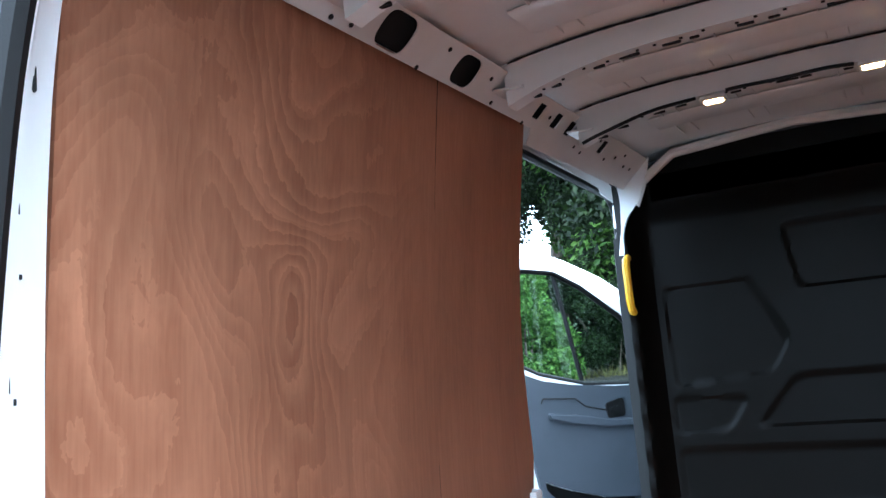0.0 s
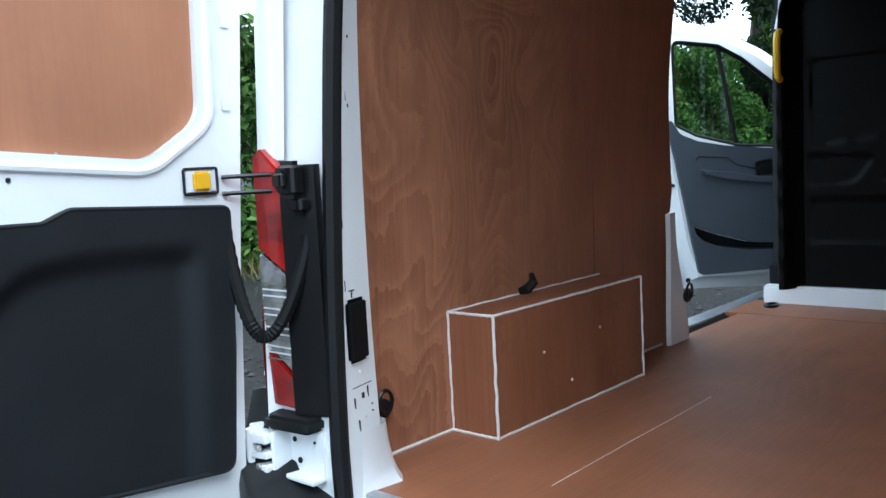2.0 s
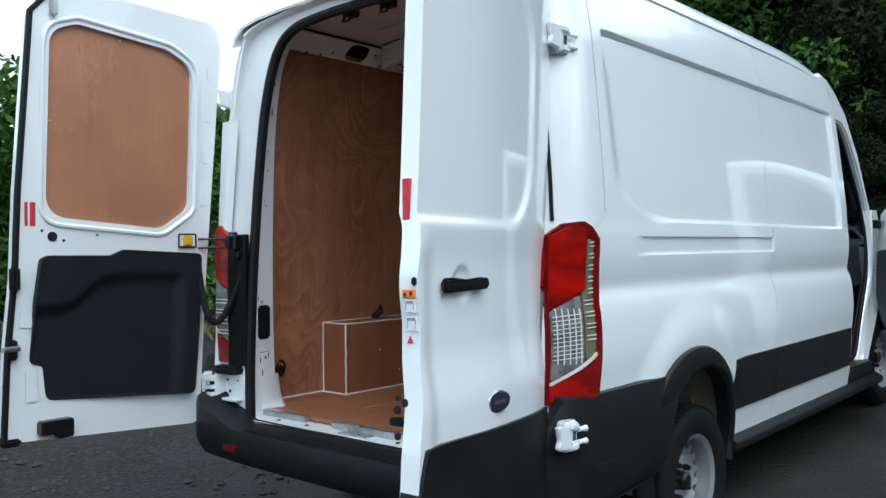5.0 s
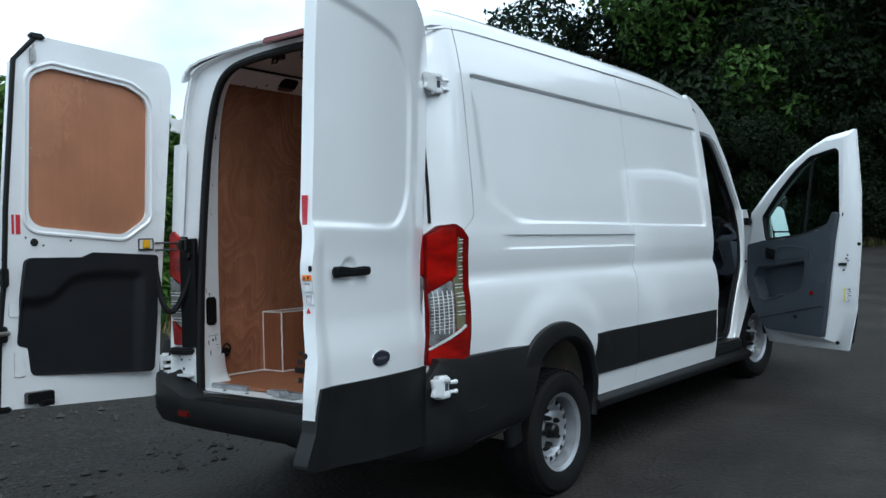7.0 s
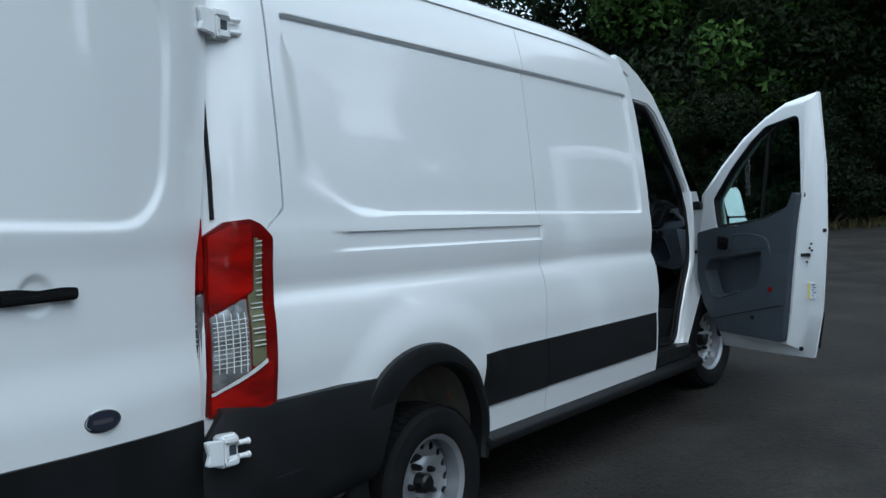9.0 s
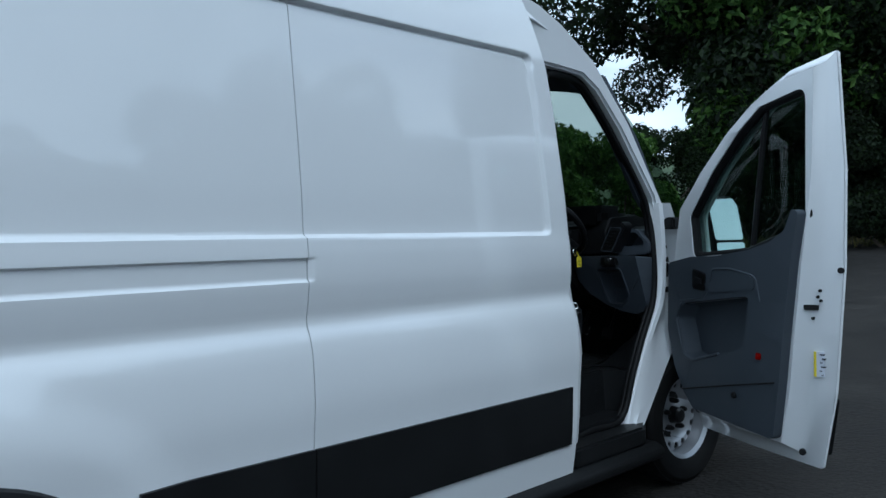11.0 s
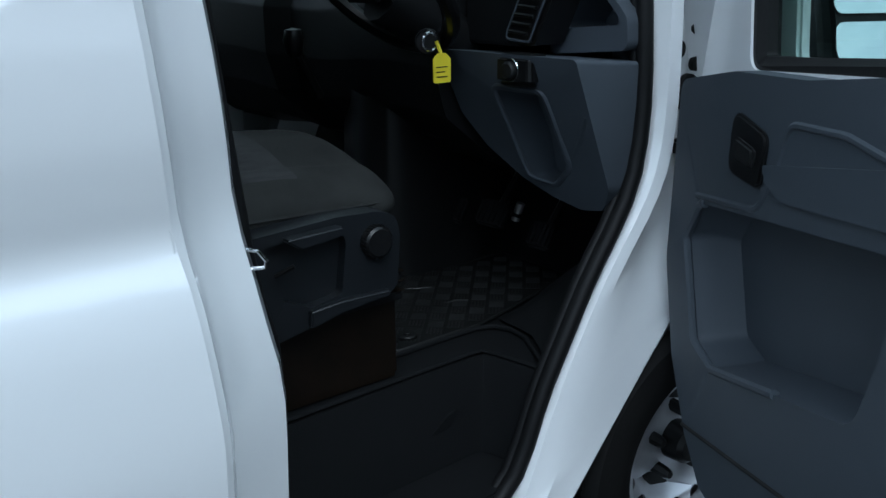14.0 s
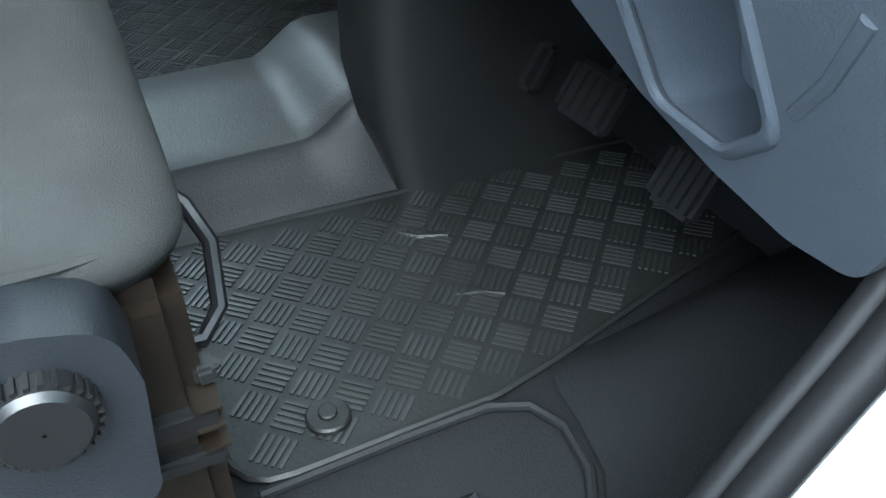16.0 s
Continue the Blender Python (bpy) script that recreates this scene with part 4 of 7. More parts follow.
# ---- load space ----
FLOOR_Z = 0.61
part("floor_board", plate([(-0.685, 0.228), (0.685, 0.228), (0.70, 0.30), (0.83, 0.36), (0.83, 0.72), (0.67, 0.72), (0.67, 1.56), (0.83, 1.56), (0.83, 2.86), (-0.83, 2.86), (-0.83, 1.56), (-0.67, 1.56), (-0.67, 0.72), (-0.83, 0.72), (-0.83, 0.36), (-0.70, 0.30)], 0.590, FLOOR_Z, XY, bevel=0.002), PLY_FLOOR, van, "reddish plywood floor board")
part("floor_board", plate([(-0.90, 2.864), (0.83, 2.864), (0.83, 3.26), (-0.90, 3.26)], 0.590, FLOOR_Z, XY, bevel=0.002), PLY_FLOOR, van, "paler plywood floor board")


def wall_x(z):
    return smooth_steps([(0.58, 0.838), (1.0, 0.838), (1.5, 0.822), (2.0, 0.775), (2.36, 0.728)], z)


def wall_front(z):
    return smooth_steps([(0.58, 2.14), (1.10, 2.145), (1.18, 2.16), (1.26, 2.175), (1.36, 2.165), (1.7, 2.125), (2.0, 2.125), (2.36, 2.135)], z)


def wall_panel(y0, front):
    rows = []
    for z in span(0.612, 2.362, 44):
        b = front(z) if callable(front) else front
        rows.append([(wall_x(z) + 0.003 * math.sin(y * 5 + z * 2), y, z) for y in span(y0, b, 48)])
    bm = loft(rows)
    # cut away behind the wheel-arch box
    gone = [q for q in bm.faces if 0.735 < q.calc_center_median().y < 1.545 and q.calc_center_median().z < 0.945]
    bmesh.ops.delete(bm, geom=gone, context="FACES")
    return thick(bm, 0.010)


part("wall_board", mirrored(wall_panel(0.365, wall_front)), PLY_WALL, van, "reddish-brown figured plywood wall board")
part("wall_board", wall_panel(0.365, 3.24), PLY_WALL, van, "reddish-brown figured plywood wall board")

part("panel_joint", mirrored(tube([(wall_x(z) - 0.0115, 1.54, z) for z in span(0.975, 2.35, 20)], 0.0010, 6)), HOLE, van)
part("floor_joint", tube([(-0.33, 0.50, 0.6100), (-0.332, 0.9, 0.6101), (-0.33, 1.15, 0.6099), (-0.331, 1.42, 0.6101)], 0.0009, 6), SEALANT, van)
BX0, BX1, BY0, BY1, BZ = 0.654, 0.835, 0.705, 1.57, 0.973
for s in (1, -1):
    f = (lambda b: b) if s > 0 else mirrored
    boxed = part("wheel_box", f(join(box(BX0, BX0 + 0.012, BY0, BY1, FLOOR_Z, BZ, 0.002), box(BX0 + 0.012, BX1, BY0 + 0.012, BY1 - 0.012, BZ - 0.012, BZ, 0.002), box(BX0 + 0.012, BX1, BY0, BY0 + 0.012, FLOOR_Z, BZ, 0.002), box(BX0 + 0.012, BX1, BY1 - 0.012, BY1, FLOOR_Z, BZ, 0.002))), PLY_BOX, van, "reddish plywood wheel-arch box with white sealed edges")
    r = 0.0048
    for a, b in (((BX0, BY0, BZ), (BX0, BY1, BZ)), ((BX0, BY0, BZ), (BX1, BY0, BZ)), ((BX0, BY0, FLOOR_Z), (BX0, BY0, BZ)), ((BX0, BY0, FLOOR_Z + 0.003), (BX0, BY1, FLOOR_Z + 0.003)),
                 ((BX0, BY0, FLOOR_Z + 0.003), (BX1, BY0, FLOOR_Z + 0.003)), ((BX1, BY0, FLOOR_Z), (BX1, BY0, BZ)), ((BX1 - 0.003, BY0, BZ), (BX1 - 0.003, BY1, BZ)), ((BX0, BY1, FLOOR_Z), (BX0, BY1, BZ))):
        a, b = Vector((min(a[0], 0.825), *a[1:])), Vector((min(b[0], 0.825), *b[1:]))
        pts = [a.lerp(b, t) + Vector((0.0012 * math.sin(t * 31 + a.x * 9), 0.0012 * math.sin(t * 23), 0.001 * math.sin(t * 41))) for t in span(0, 1, 18)]
        part("sealant_bead", f(tube(pts, r, 6)), SEALANT, boxed)
    for y0, y1 in ((0.345, 0.705), (1.57, 2.05)):
        part("sealant_bead", f(tube([(0.826, y0, 0.614), (0.825, (y0 + y1) / 2, 0.615), (0.826, y1, 0.614)], 0.006, 6)), SEALANT, van)

# roof rails with their openings
for s in (1, -1):
    f = (lambda b: b) if s > 0 else mirrored
    holes = []
    tilt = Matrix.Translation((0.70, 0, 2.345)) @ Matrix.Rotation(radians(-47), 4, "Y")  # outline (y, up), depth inwards
    m = tilt @ YZ
    for c, w, h in ((0.80, 0.070, 0.050), (1.22, 0.066, 0.050), (1.58, 0.060, 0.046)):
        holes.append(rounded([(c - w, 0.053 - h), (c + w, 0.053 - h), (c + w, 0.053 + h), (c - w, 0.053 + h)], 0.040, 5))
    for c in (2.10, 2.25, 2.38, 2.74):
        holes.append(rounded([(c - 0.026, 0.030), (c + 0.026, 0.030), (c + 0.026, 0.086), (c - 0.026, 0.086)], 0.006, 2))
    rail = part("roof_rail", f(plate([(0.36, -0.004), (2.12, -0.004), (2.17, -0.062), (3.25, -0.062), (3.25, 0.112), (0.36, 0.112)], -0.02, -0.014, m, holes, 0.0015, 1)), ROOFIN, van, "pale roof rail with oval cut-outs")
    # black sheet behind the cut-outs, painted as the shade inside the rail
    part("rail_shade_sheet", f(plate([(0.45, 0.0), (3.2, 0.0), (3.2, 0.105), (0.45, 0.105)], 0.03, 0.04, m)), HOLE, rail)
    r = random.Random(4)
    for k in range(34):
        y = 0.5 + k * 0.08
        if any(min(p[0] for p in h) - 0.02 < y < max(p[0] for p in h) + 0.02 for h in holes):
            continue
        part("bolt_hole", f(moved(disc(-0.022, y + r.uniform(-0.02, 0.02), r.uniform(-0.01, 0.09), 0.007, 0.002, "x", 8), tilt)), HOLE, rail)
for y in (0.99, 1.81, 2.42):
    prof = [(-0.046, 0.0), (-0.038, -0.006), (-0.034, -0.020), (-0.028, -0.050), (0.026, -0.050), (0.032, -0.020), (0.036, -0.006), (0.046, 0.0)]
    rows = [[(x, y + a, 2.442 - 0.10 * (abs(x) / 0.66) ** 3 + b if b < -0.03 else 2.458 - 0.032 * (abs(x) / 0.63) ** 4 + b * 0.3) for a, b in prof] for x in span(-0.62, 0.62, 25)]
    rib = part("roof_rib", thick(loft(rows), 0.004), ROOFIN, van, "pale pressed roof crossmember")
    under = lambda x: 2.442 - 0.10 * (abs(x) / 0.66) ** 3 - 0.055
    r = random.Random(int(y * 100))
    for k in range(-8, 9):
        x, w = k * 0.068 + r.uniform(-0.015, 0.015), r.uniform(0.012, 0.034)
        if k % 3:
            part("slot", plate(rounded([(x - w, y + 0.008), (x + w, y + 0.008), (x + w, y + 0.021), (x - w, y + 0.021)], 0.004, 2), under(x) - 0.003, under(x) + 0.004, XY), HOLE, rib)
        part("bolt_hole", disc(x + 0.03, y - r.uniform(0.0, 0.02), under(x + 0.03), 0.005, 0.005, "z", 8), HOLE, rib)
    # dark tube painted in for the shade where crossmember and roof skin meet
    part("joint_shade", tube([(x, y - 0.047 - 0.002 * math.sin(x * 17), 2.4545 - 0.032 * (abs(x) / 0.63) ** 4) for x in span(-0.60, 0.60, 40)], [0.0022 + 0.0018 * abs(math.sin(k * 1.7)) for k in range(40)], 6), HOLE, rib)
    for sx in (-1, 1):
        part("rib_foot", plate(rounded([(sx * 0.56, y - 0.050), (sx * 0.655, y - 0.062), (sx * 0.655, y + 0.050), (sx * 0.56, y + 0.030)], 0.006, 2), 2.352, 2.358, XY, bevel=0.002), ROOFIN, rib)
for x0, x1 in ((-0.60, -0.20), (-0.10, 0.28)):
    pts = [(x, 2.372 + 0.006 * math.sin(x * 23), 2.440 - 0.10 * (abs(x) / 0.66) ** 3 - 0.060) for x in span(x0, x1, 14)]
    part("lamp_cable", tube(pts, 0.006, 6), RUBBER, van, "black cable along the roof crossmember")
for y in (0.85, 1.55, 2.15, 2.85):
    part("roof_swage", thick(loft([[(x, y + a, 2.4565 - 0.032 * (abs(x) / 0.63) ** 4 + b) for a, b in ((-0.09, 0.0), (-0.08, -0.006), (0.08, -0.006), (0.09, 0.0))] for x in span(-0.46, 0.46, 11)]), 0.002), ROOFIN, van)
for x in (-0.40, -0.34, -0.12, -0.06, 0.22, 0.28):
    for y0, y1 in ((1.10, 1.70), (1.92, 2.32), (2.52, 3.10)):
        part("roof_bead", tube([(x, y, 2.4545 - 0.032 * (abs(x) / 0.63) ** 4) for y in span(y0, y1, 5)], 0.004, 6), ROOFIN, van)
for x in (-0.15, 0.33):
    lampb = part("interior_lamp", box(x - 0.045, x + 0.045, 2.385, 2.445, 2.366, 2.382, 0.006), ROOFIN, van, "small warm interior lamp, switched on")
    part("diffuser", box(x - 0.030, x + 0.030, 2.397, 2.433, 2.360, 2.3655, 0.003), WARM, lampb)

# bulkhead with its pressings
SHAPES = [[(-0.615, 1.825), (-0.25, 1.83), (-0.125, 1.56), (-0.20, 1.44), (-0.60, 1.40)], [(-0.62, 1.362), (-0.31, 1.345), (-0.40, 1.215), (-0.62, 1.205)], [(-0.06, 1.765), (0.44, 1.765), (0.44, 2.03), (-0.10, 2.03)],
          [(-0.29, 1.225), (-0.125, 1.42), (0.30, 1.42), (0.46, 1.225)], [(0.615, 1.825), (0.40, 1.83), (0.30, 1.56), (0.36, 1.44), (0.60, 1.40)], [(-0.62, 0.92), (0.62, 0.92), (0.62, 1.14), (-0.62, 1.14)]]
SHAPES = [edge_planes(s if sum((s[i][0] * s[(i + 1) % len(s)][1] - s[(i + 1) % len(s)][0] * s[i][1]) for i in range(len(s))) > 0 else s[::-1]) for s in SHAPES]


def bulk_y(x, z):
    y = 3.25
    for s in SHAPES:
        y += 0.011 * step(0.004, -0.009, soft_inside(s, x, z, 0.010))
    y += 0.05 * step(2.10, 2.22, z)
    y -= 0.11 * step(0.635, 0.72, abs(x)) - 0.010 * math.exp(-((abs(x) - 0.685) / 0.010) ** 2)
    y += 0.006 * math.sin(z * 42) * step(0.67, 0.71, abs(x))
    return y


rows = []
for z in span(0.69, 2.43, 126):
    w = smooth_steps([(0.69, 0.735), (1.6, 0.735), (2.0, 0.725), (2.25, 0.66), (2.43, 0.50)], z)
    rows.append([(x, bulk_y(x, z), z) for x in span(-w, w, 110)])
bulk = part("bulkhead", thick(loft(rows), -0.01), BULK, van, "black pressed bulkhead behind the cab")
part("bulkhead_sill", box(-0.84, 0.84, 3.20, 3.27, 0.60, 0.70, 0.01), JAMB, van, "white painted bulkhead foot")
part("bulkhead_hoop", tube([(-0.775, 3.30, 2.0), (-0.715, 3.28, 2.27), (-0.5, 3.27, 2.415), (0, 3.27, 2.452), (0.5, 3.27, 2.415), (0.715, 3.28, 2.27), (0.775, 3.30, 2.0)], 0.022, 8), ROOFIN, van)
part("pillar_gusset", plate(rounded([(-0.83, 2.43), (-0.765, 2.36), (-0.752, 2.24), (-0.768, 2.03), (-0.735, 2.03), (-0.700, 2.13), (-0.63, 2.29), (-0.600, 2.42)], [0, 0.05, 0.1, 0, 0, 0.1, 0.08, 0], 5), 3.250, 3.272, XZ, bevel=0.006), JAMB, van, "white painted gusset above the door pillar")
grip = part("grab_handle", tube([(-0.718, 3.15, 1.735), (-0.716, 3.115, 1.75), (-0.715, 3.102, 1.78), (-0.715, 3.102, 1.925), (-0.716, 3.115, 1.955), (-0.718, 3.15, 1.97)], 0.017, 8), YELLOW, van, "yellow plastic grab handle")

# post at the sliding-door opening, and the opening's seal
rows = []
for z in span(0.60, 1.16, 12):
    k = step(1.1, 0.62, z)
    rows.append([(-0.80, 2.06 - 0.02 * k, z), (-0.785, 2.075 - 0.02 * k, z), (-0.785, 2.12 + 0.10 * k, z), (-0.81, 2.135 + 0.11 * k, z), (-0.95, 2.16 + 0.10 * k, z)])
post = part("door_post", loft(rows), JAMB, van, "white painted sliding-door post")
part("upper_post", mirrored(plate([(0.84, 2.16), (0.97, 2.17), (0.97, 2.19), (0.84, 2.18)], 1.1, 2.37, XY)), JAMB, van)
OPEN = [(-0.90, y, z) for y, z in rounded([(3.66, 0.64), (3.66, 2.33), (2.19, 2.37), (2.21, 0.64)], [0.0, 0.16, 0.06, 0.0], 6)]
part("opening_seal", tube(OPEN, 0.018, 8), RUBBER, van, "black rubber seal round the sliding-door opening")
part("threshold", plate([(-1.0, 2.2), (-0.905, 2.2), (-0.905, 3.8), (-1.0, 3.8)], 0.575, 0.606, XY, bevel=0.005), ALU, van, "aluminium door threshold")
part("front_door_post", mirrored(plate(rounded([(0.742, 3.275), (0.752, 3.262), (0.882, 3.60), (0.890, 3.64), (0.872, 3.64), (0.750, 3.32)], 0.004), 0.58, 2.36, XY)), JAMB, van, "white painted door pillar")


# ---- rear doors ----
def door_patch(outline, surf, d0, d1, cuts=(), flip=1, cut_z=0.035):
    """A piece cut to an outline in (y, z) that follows a curved face; d0, d1: behind and before the face."""
    bm = bmesh.new()
    bm.faces.new([bm.verts.new((0, y, z)) for y, z in outline])
    for y in cuts:
        bmesh.ops.bisect_plane(bm, geom=bm.verts[:] + bm.edges[:] + bm.faces[:], plane_co=(0, y, 0), plane_no=(0, 1, 0))
    zs = [z for _, z in outline]
    for k in range(1, int((max(zs) - min(zs)) / cut_z) + 1):
        bmesh.ops.bisect_plane(bm, geom=bm.verts[:] + bm.edges[:] + bm.faces[:], plane_co=(0, 0, min(zs) + cut_z * k), plane_no=(0, 0, 1))
    got = bmesh.ops.extrude_face_region(bm, geom=bm.faces[:])
    front = {v for v in got["geom"] if isinstance(v, bmesh.types.BMVert)}
    for v in bm.verts:
        v.co.x = surf(v.co.y, v.co.z) + (d1 if v in front else d0) * flip
    return bm


PRESS = edge_planes([(-0.76, 1.440), (-0.13, 1.428), (-0.03, 1.53), (0.020, 2.05), (-0.085, 2.22), (-0.76, 2.32)])
GRIP_Y, GRIP_Z = -0.475, 1.262


def bend(v, k):
    """Grows from nothing to a straight slope, turning over a width k."""
    return k * math.log1p(math.exp(v / k)) if v < 30 * k else v


def rdoor_x(y, z):
    x = 1.078 - 0.055 * (y + 0.64) - 0.145 * bend(y + 0.33, 0.05) - 0.16 * bend(y - 0.02 - 0.06 * (z - 1.24), 0.022)
    x -= 0.012 * step(0.014, -0.016, soft_inside(PRESS, y, z, 0.026))
    x += 0.020 * step(1.10, 0.92, z) - 0.010 * step(1.44, 1.30, z)
    x += 0.016 * step(-0.61, -0.69, y) * step(1.44, 1.34, z)
    x -= 0.010 * step(0.054, 0.034, math.hypot(y - GRIP_Y, z - GRIP_Z))
    return x


def r_free(z):
    return smooth_steps([(0.55, -0.775), (0.70, -0.735), (0.84, -0.722), (1.0, -0.70), (1.15, -0.69), (1.27, -0.702), (1.45, -0.678), (2.13, -0.632), (2.52, -0.590)], z)


def r_hinge(z):
    return smooth_steps([(0.50, 0.06), (0.92, 0.085), (1.29, 0.105), (1.63, 0.163), (2.2, 0.222), (2.30, 0.21), (2.40, 0.14), (2.47, -0.02), (2.52, -0.25)], z)


rd = part("rear_door", skin(r_free, r_hinge, 110, span(0.60, 2.49, 190), surf=rdoor_x, rim=0.061), WHITE, van, "white rear door standing open, plain outer side")
# inner body of the door and its turned edge
shape = [(r_free(z) + 0.012, z) for z in span(0.60, 2.47, 24)] + [(r_hinge(z) - 0.08, z) for z in span(2.47, 0.60, 24)]
part("door_body", door_patch(shape, rdoor_x, -0.070, -0.012, span(-0.7, 0.1, 10), 1, 0.12), JAMB, rd, "white inner door shell")
part("ply_panel", door_patch(rounded([(-0.56, 1.50), (-0.14, 1.46), (-0.05, 1.58), (-0.03, 2.24), (-0.09, 2.32), (-0.54, 2.28)], 0.06), rdoor_x, -0.078, -0.068, span(-0.7, 0.1, 10), 1, 0.12), PLY_DOOR, rd, "reddish plywood panel")
low = [(-0.800, 0.575), (0.075, 0.49), (0.082, 0.83), (-0.30, 0.842), (-0.700, 0.852), (-0.722, 0.78), (-0.738, 0.70)]
part("lower_cladding", door_patch(rounded(low, [0.03, 0.02, 0.0, 0.0, 0.01, 0.04, 0.04]), rdoor_x, -0.06, 0.012, span(-0.7, 0.05, 14)), BLACK, rd, "black plastic lower door cladding")
grip = Matrix.Translation((1.083, GRIP_Y, GRIP_Z)) @ Matrix.Rotation(radians(3.2), 4, "Z")
outline = rounded([(-0.110, -0.021), (0.108, -0.017), (0.110, 0.014), (0.062, 0.017), (0.0, 0.013), (-0.062, 0.020), (-0.110, 0.020)], [0.012, 0.012, 0.010, 0.02, 0.05, 0.02, 0.012], 5)
h = part("door_handle", moved(join(plate(outline, -0.020, 0.0, bevel=0.008, seg=4), box(-0.042, -0.012, -0.100, -0.070, -0.014, 0.014, 0.006), box(-0.042, -0.012, 0.072, 0.100, -0.012, 0.012, 0.006)), grip), BLACK_SMOOTH, rd, "black plastic pull handle")
part("handle_line", moved(box(-0.001, 0.0008, -0.100, 0.100, -0.001, 0.001), grip), HOLE, h)
BX, BY, BZ = rdoor_x(-0.316, 0.915), -0.316, 0.915
bd = part("badge", moved(lathe([(0.001, 0.007), (0.040, 0.006), (0.044, 0.0)], 28, "x"), Matrix.Translation((BX, BY, BZ)) @ Matrix.Diagonal((1, 1.2, 0.60, 1))), BLUE, rd, "small dark oval badge with a bright rim")
part("badge_rim", tube([(BX + 0.003, BY + 0.053 * math.cos(a), BZ + 0.028 * math.sin(a)) for a in span(0, 6.283, 29)[:-1]], 0.0038, 6, closed=True), CHROME, bd)
part("badge_mark", moved(box(-0.001, 0.001, -0.030, 0.030, -0.006, 0.006, 0.0005), Matrix.Translation((BX + 0.008, BY, BZ))), CHROME, bd)


# what is stuck on the shut edge of the door
def on_edge(name, x0, x1, z0, z1, mat_, lab="", proud=0.004, parent=None):
    y = r_free((z0 + z1) / 2)
    return part(name, box(x0, x1, y - proud, y + 0.006, z0, z1, min(0.001, proud * 0.2)), mat_, parent or rd, lab)


on_edge("reflector", 1.021, 1.045, 1.436, 1.543, REDTAPE, "red reflective strip", 0.006)
orange = on_edge("label", 1.038, 1.082, 1.236, 1.256, ORANGE, "orange warning label")
part("warning_mark", plate([(-0.006, 0), (0.006, 0), (0, 0.011)], 0, 0.002, Matrix.Translation((1.050, r_free(1.246) - 0.0062, 1.240)) @ XZ), BLUE, orange)
on_edge("warning_mark", 1.064, 1.073, 1.241, 1.252, RED, "", 0.0055, orange)
for z0, z1 in ((1.198, 1.230), (1.150, 1.186)):
    card = on_edge("label", 1.044, 1.077, z0, z1, JAMB, "white printed label")
    for x in (1.047, 1.073):
        on_edge("label_line", x, x + 0.0012, z0 + 0.006, z1 - 0.006, REDTAPE, "", 0.005, card)
    for z in (z0 + 0.003, z0 + 0.007, z1 - 0.008, z1 - 0.004):
        on_edge("label_line", 1.048, 1.073, z, z + 0.0009, GREYTRIM, "", 0.005, card)
part("warning_triangle", plate([(-0.010, 0), (0.010, 0), (0, 0.020)], 0, 0.003, Matrix.Translation((1.054, r_free(1.13) - 0.003, 1.118)) @ XZ), REDTAPE, rd, "red warning triangle label")
for x, z, r in ((1.02, 0.975, 0.008), (1.045, 0.965, 0.011), (1.02, 0.945, 0.011), (1.03, 0.88, 0.010)):
    part("bolt_hole", disc(x, r_free(z), z, r, 0.005, "y", 12), HOLE, rd)
part("edge_latch", box(1.0, 1.045, r_free(0.915) - 0.006, r_free(0.915) + 0.02, 0.905, 0.925, 0.003), BLACK_SMOOTH, rd)
part("edge_buffer", moved(sharp_bevel(box(-0.007, 0.007, -0.007, 0.012, -0.011, 0.011), 0.004, 2), Matrix.Translation((1.078, r_free(1.278) - 0.002, 1.278))), BLACK_SMOOTH, rd)
HINGE_R = Matrix.Translation((1.0, 0.05, 0))
rd.matrix_world = HINGE_R @ Matrix.Rotation(radians(2.0), 4, "Z") @ HINGE_R.inverted()
# left rear door, seen from inside
ld_out = rounded([(-0.850, 0.600), (0.030, 0.545), (0.070, 1.20), (0.165, 2.30), (0.145, 2.44), (-0.62, 2.475), (-0.735, 2.335), (-0.79, 1.60), (-0.805, 1.25), (-0.835, 0.95)], [0.03, 0.05, 0.3, 0.10, 0.12, 0.03, 0.02, 0.2, 0.1, 0.2], 5)
ply_in = rounded([(-0.690, 1.505), (-0.16, 1.458), (-0.018, 1.55), (0.008, 2.22), (-0.12, 2.28), (-0.55, 2.318), (-0.665, 2.27)], [0.10, 0.13, 0.09, 0.24, 0.15, 0.10, 0.12], 7)
ld = part("rear_door", plate(ld_out, -0.985, -0.943, YZ, [ply_in], 0.012, 3), WHITE, van, "white rear door standing open, lined inside")
part("outer_shell", plate([(y * 1.0, z) for y, z in ld_out], -1.045, -0.987, bevel=0.015), WHITE, ld)
part("raised_frame", tube([(-0.945, *p) for p in rounded([(-0.715, 1.475), (-0.155, 1.428), (0.012, 1.54), (0.035, 2.235), (-0.10, 2.305), (-0.55, 2.345), (-0.69, 2.29)], [0.10, 0.13, 0.09, 0.24, 0.15, 0.10, 0.12], 7)], 0.012, 8, closed=True), WHITE, ld)
part("ply_panel", plate(ply_in, -0.975, -0.962, bevel=0.001), PLY_DOOR, ld, "reddish plywood panel")
tr_out = rounded([(-0.718, 1.338), (-0.424, 1.335), (-0.366, 1.360), (0.025, 1.338), (0.010, 1.0), (-0.017, 0.697), (-0.690, 0.756), (-0.704, 0.895), (-0.756, 0.912), (-0.745, 1.15)], [0.03, 0.04, 0.04, 0.02, 0, 0.03, 0.03, 0.02, 0.02, 0.05], 4)


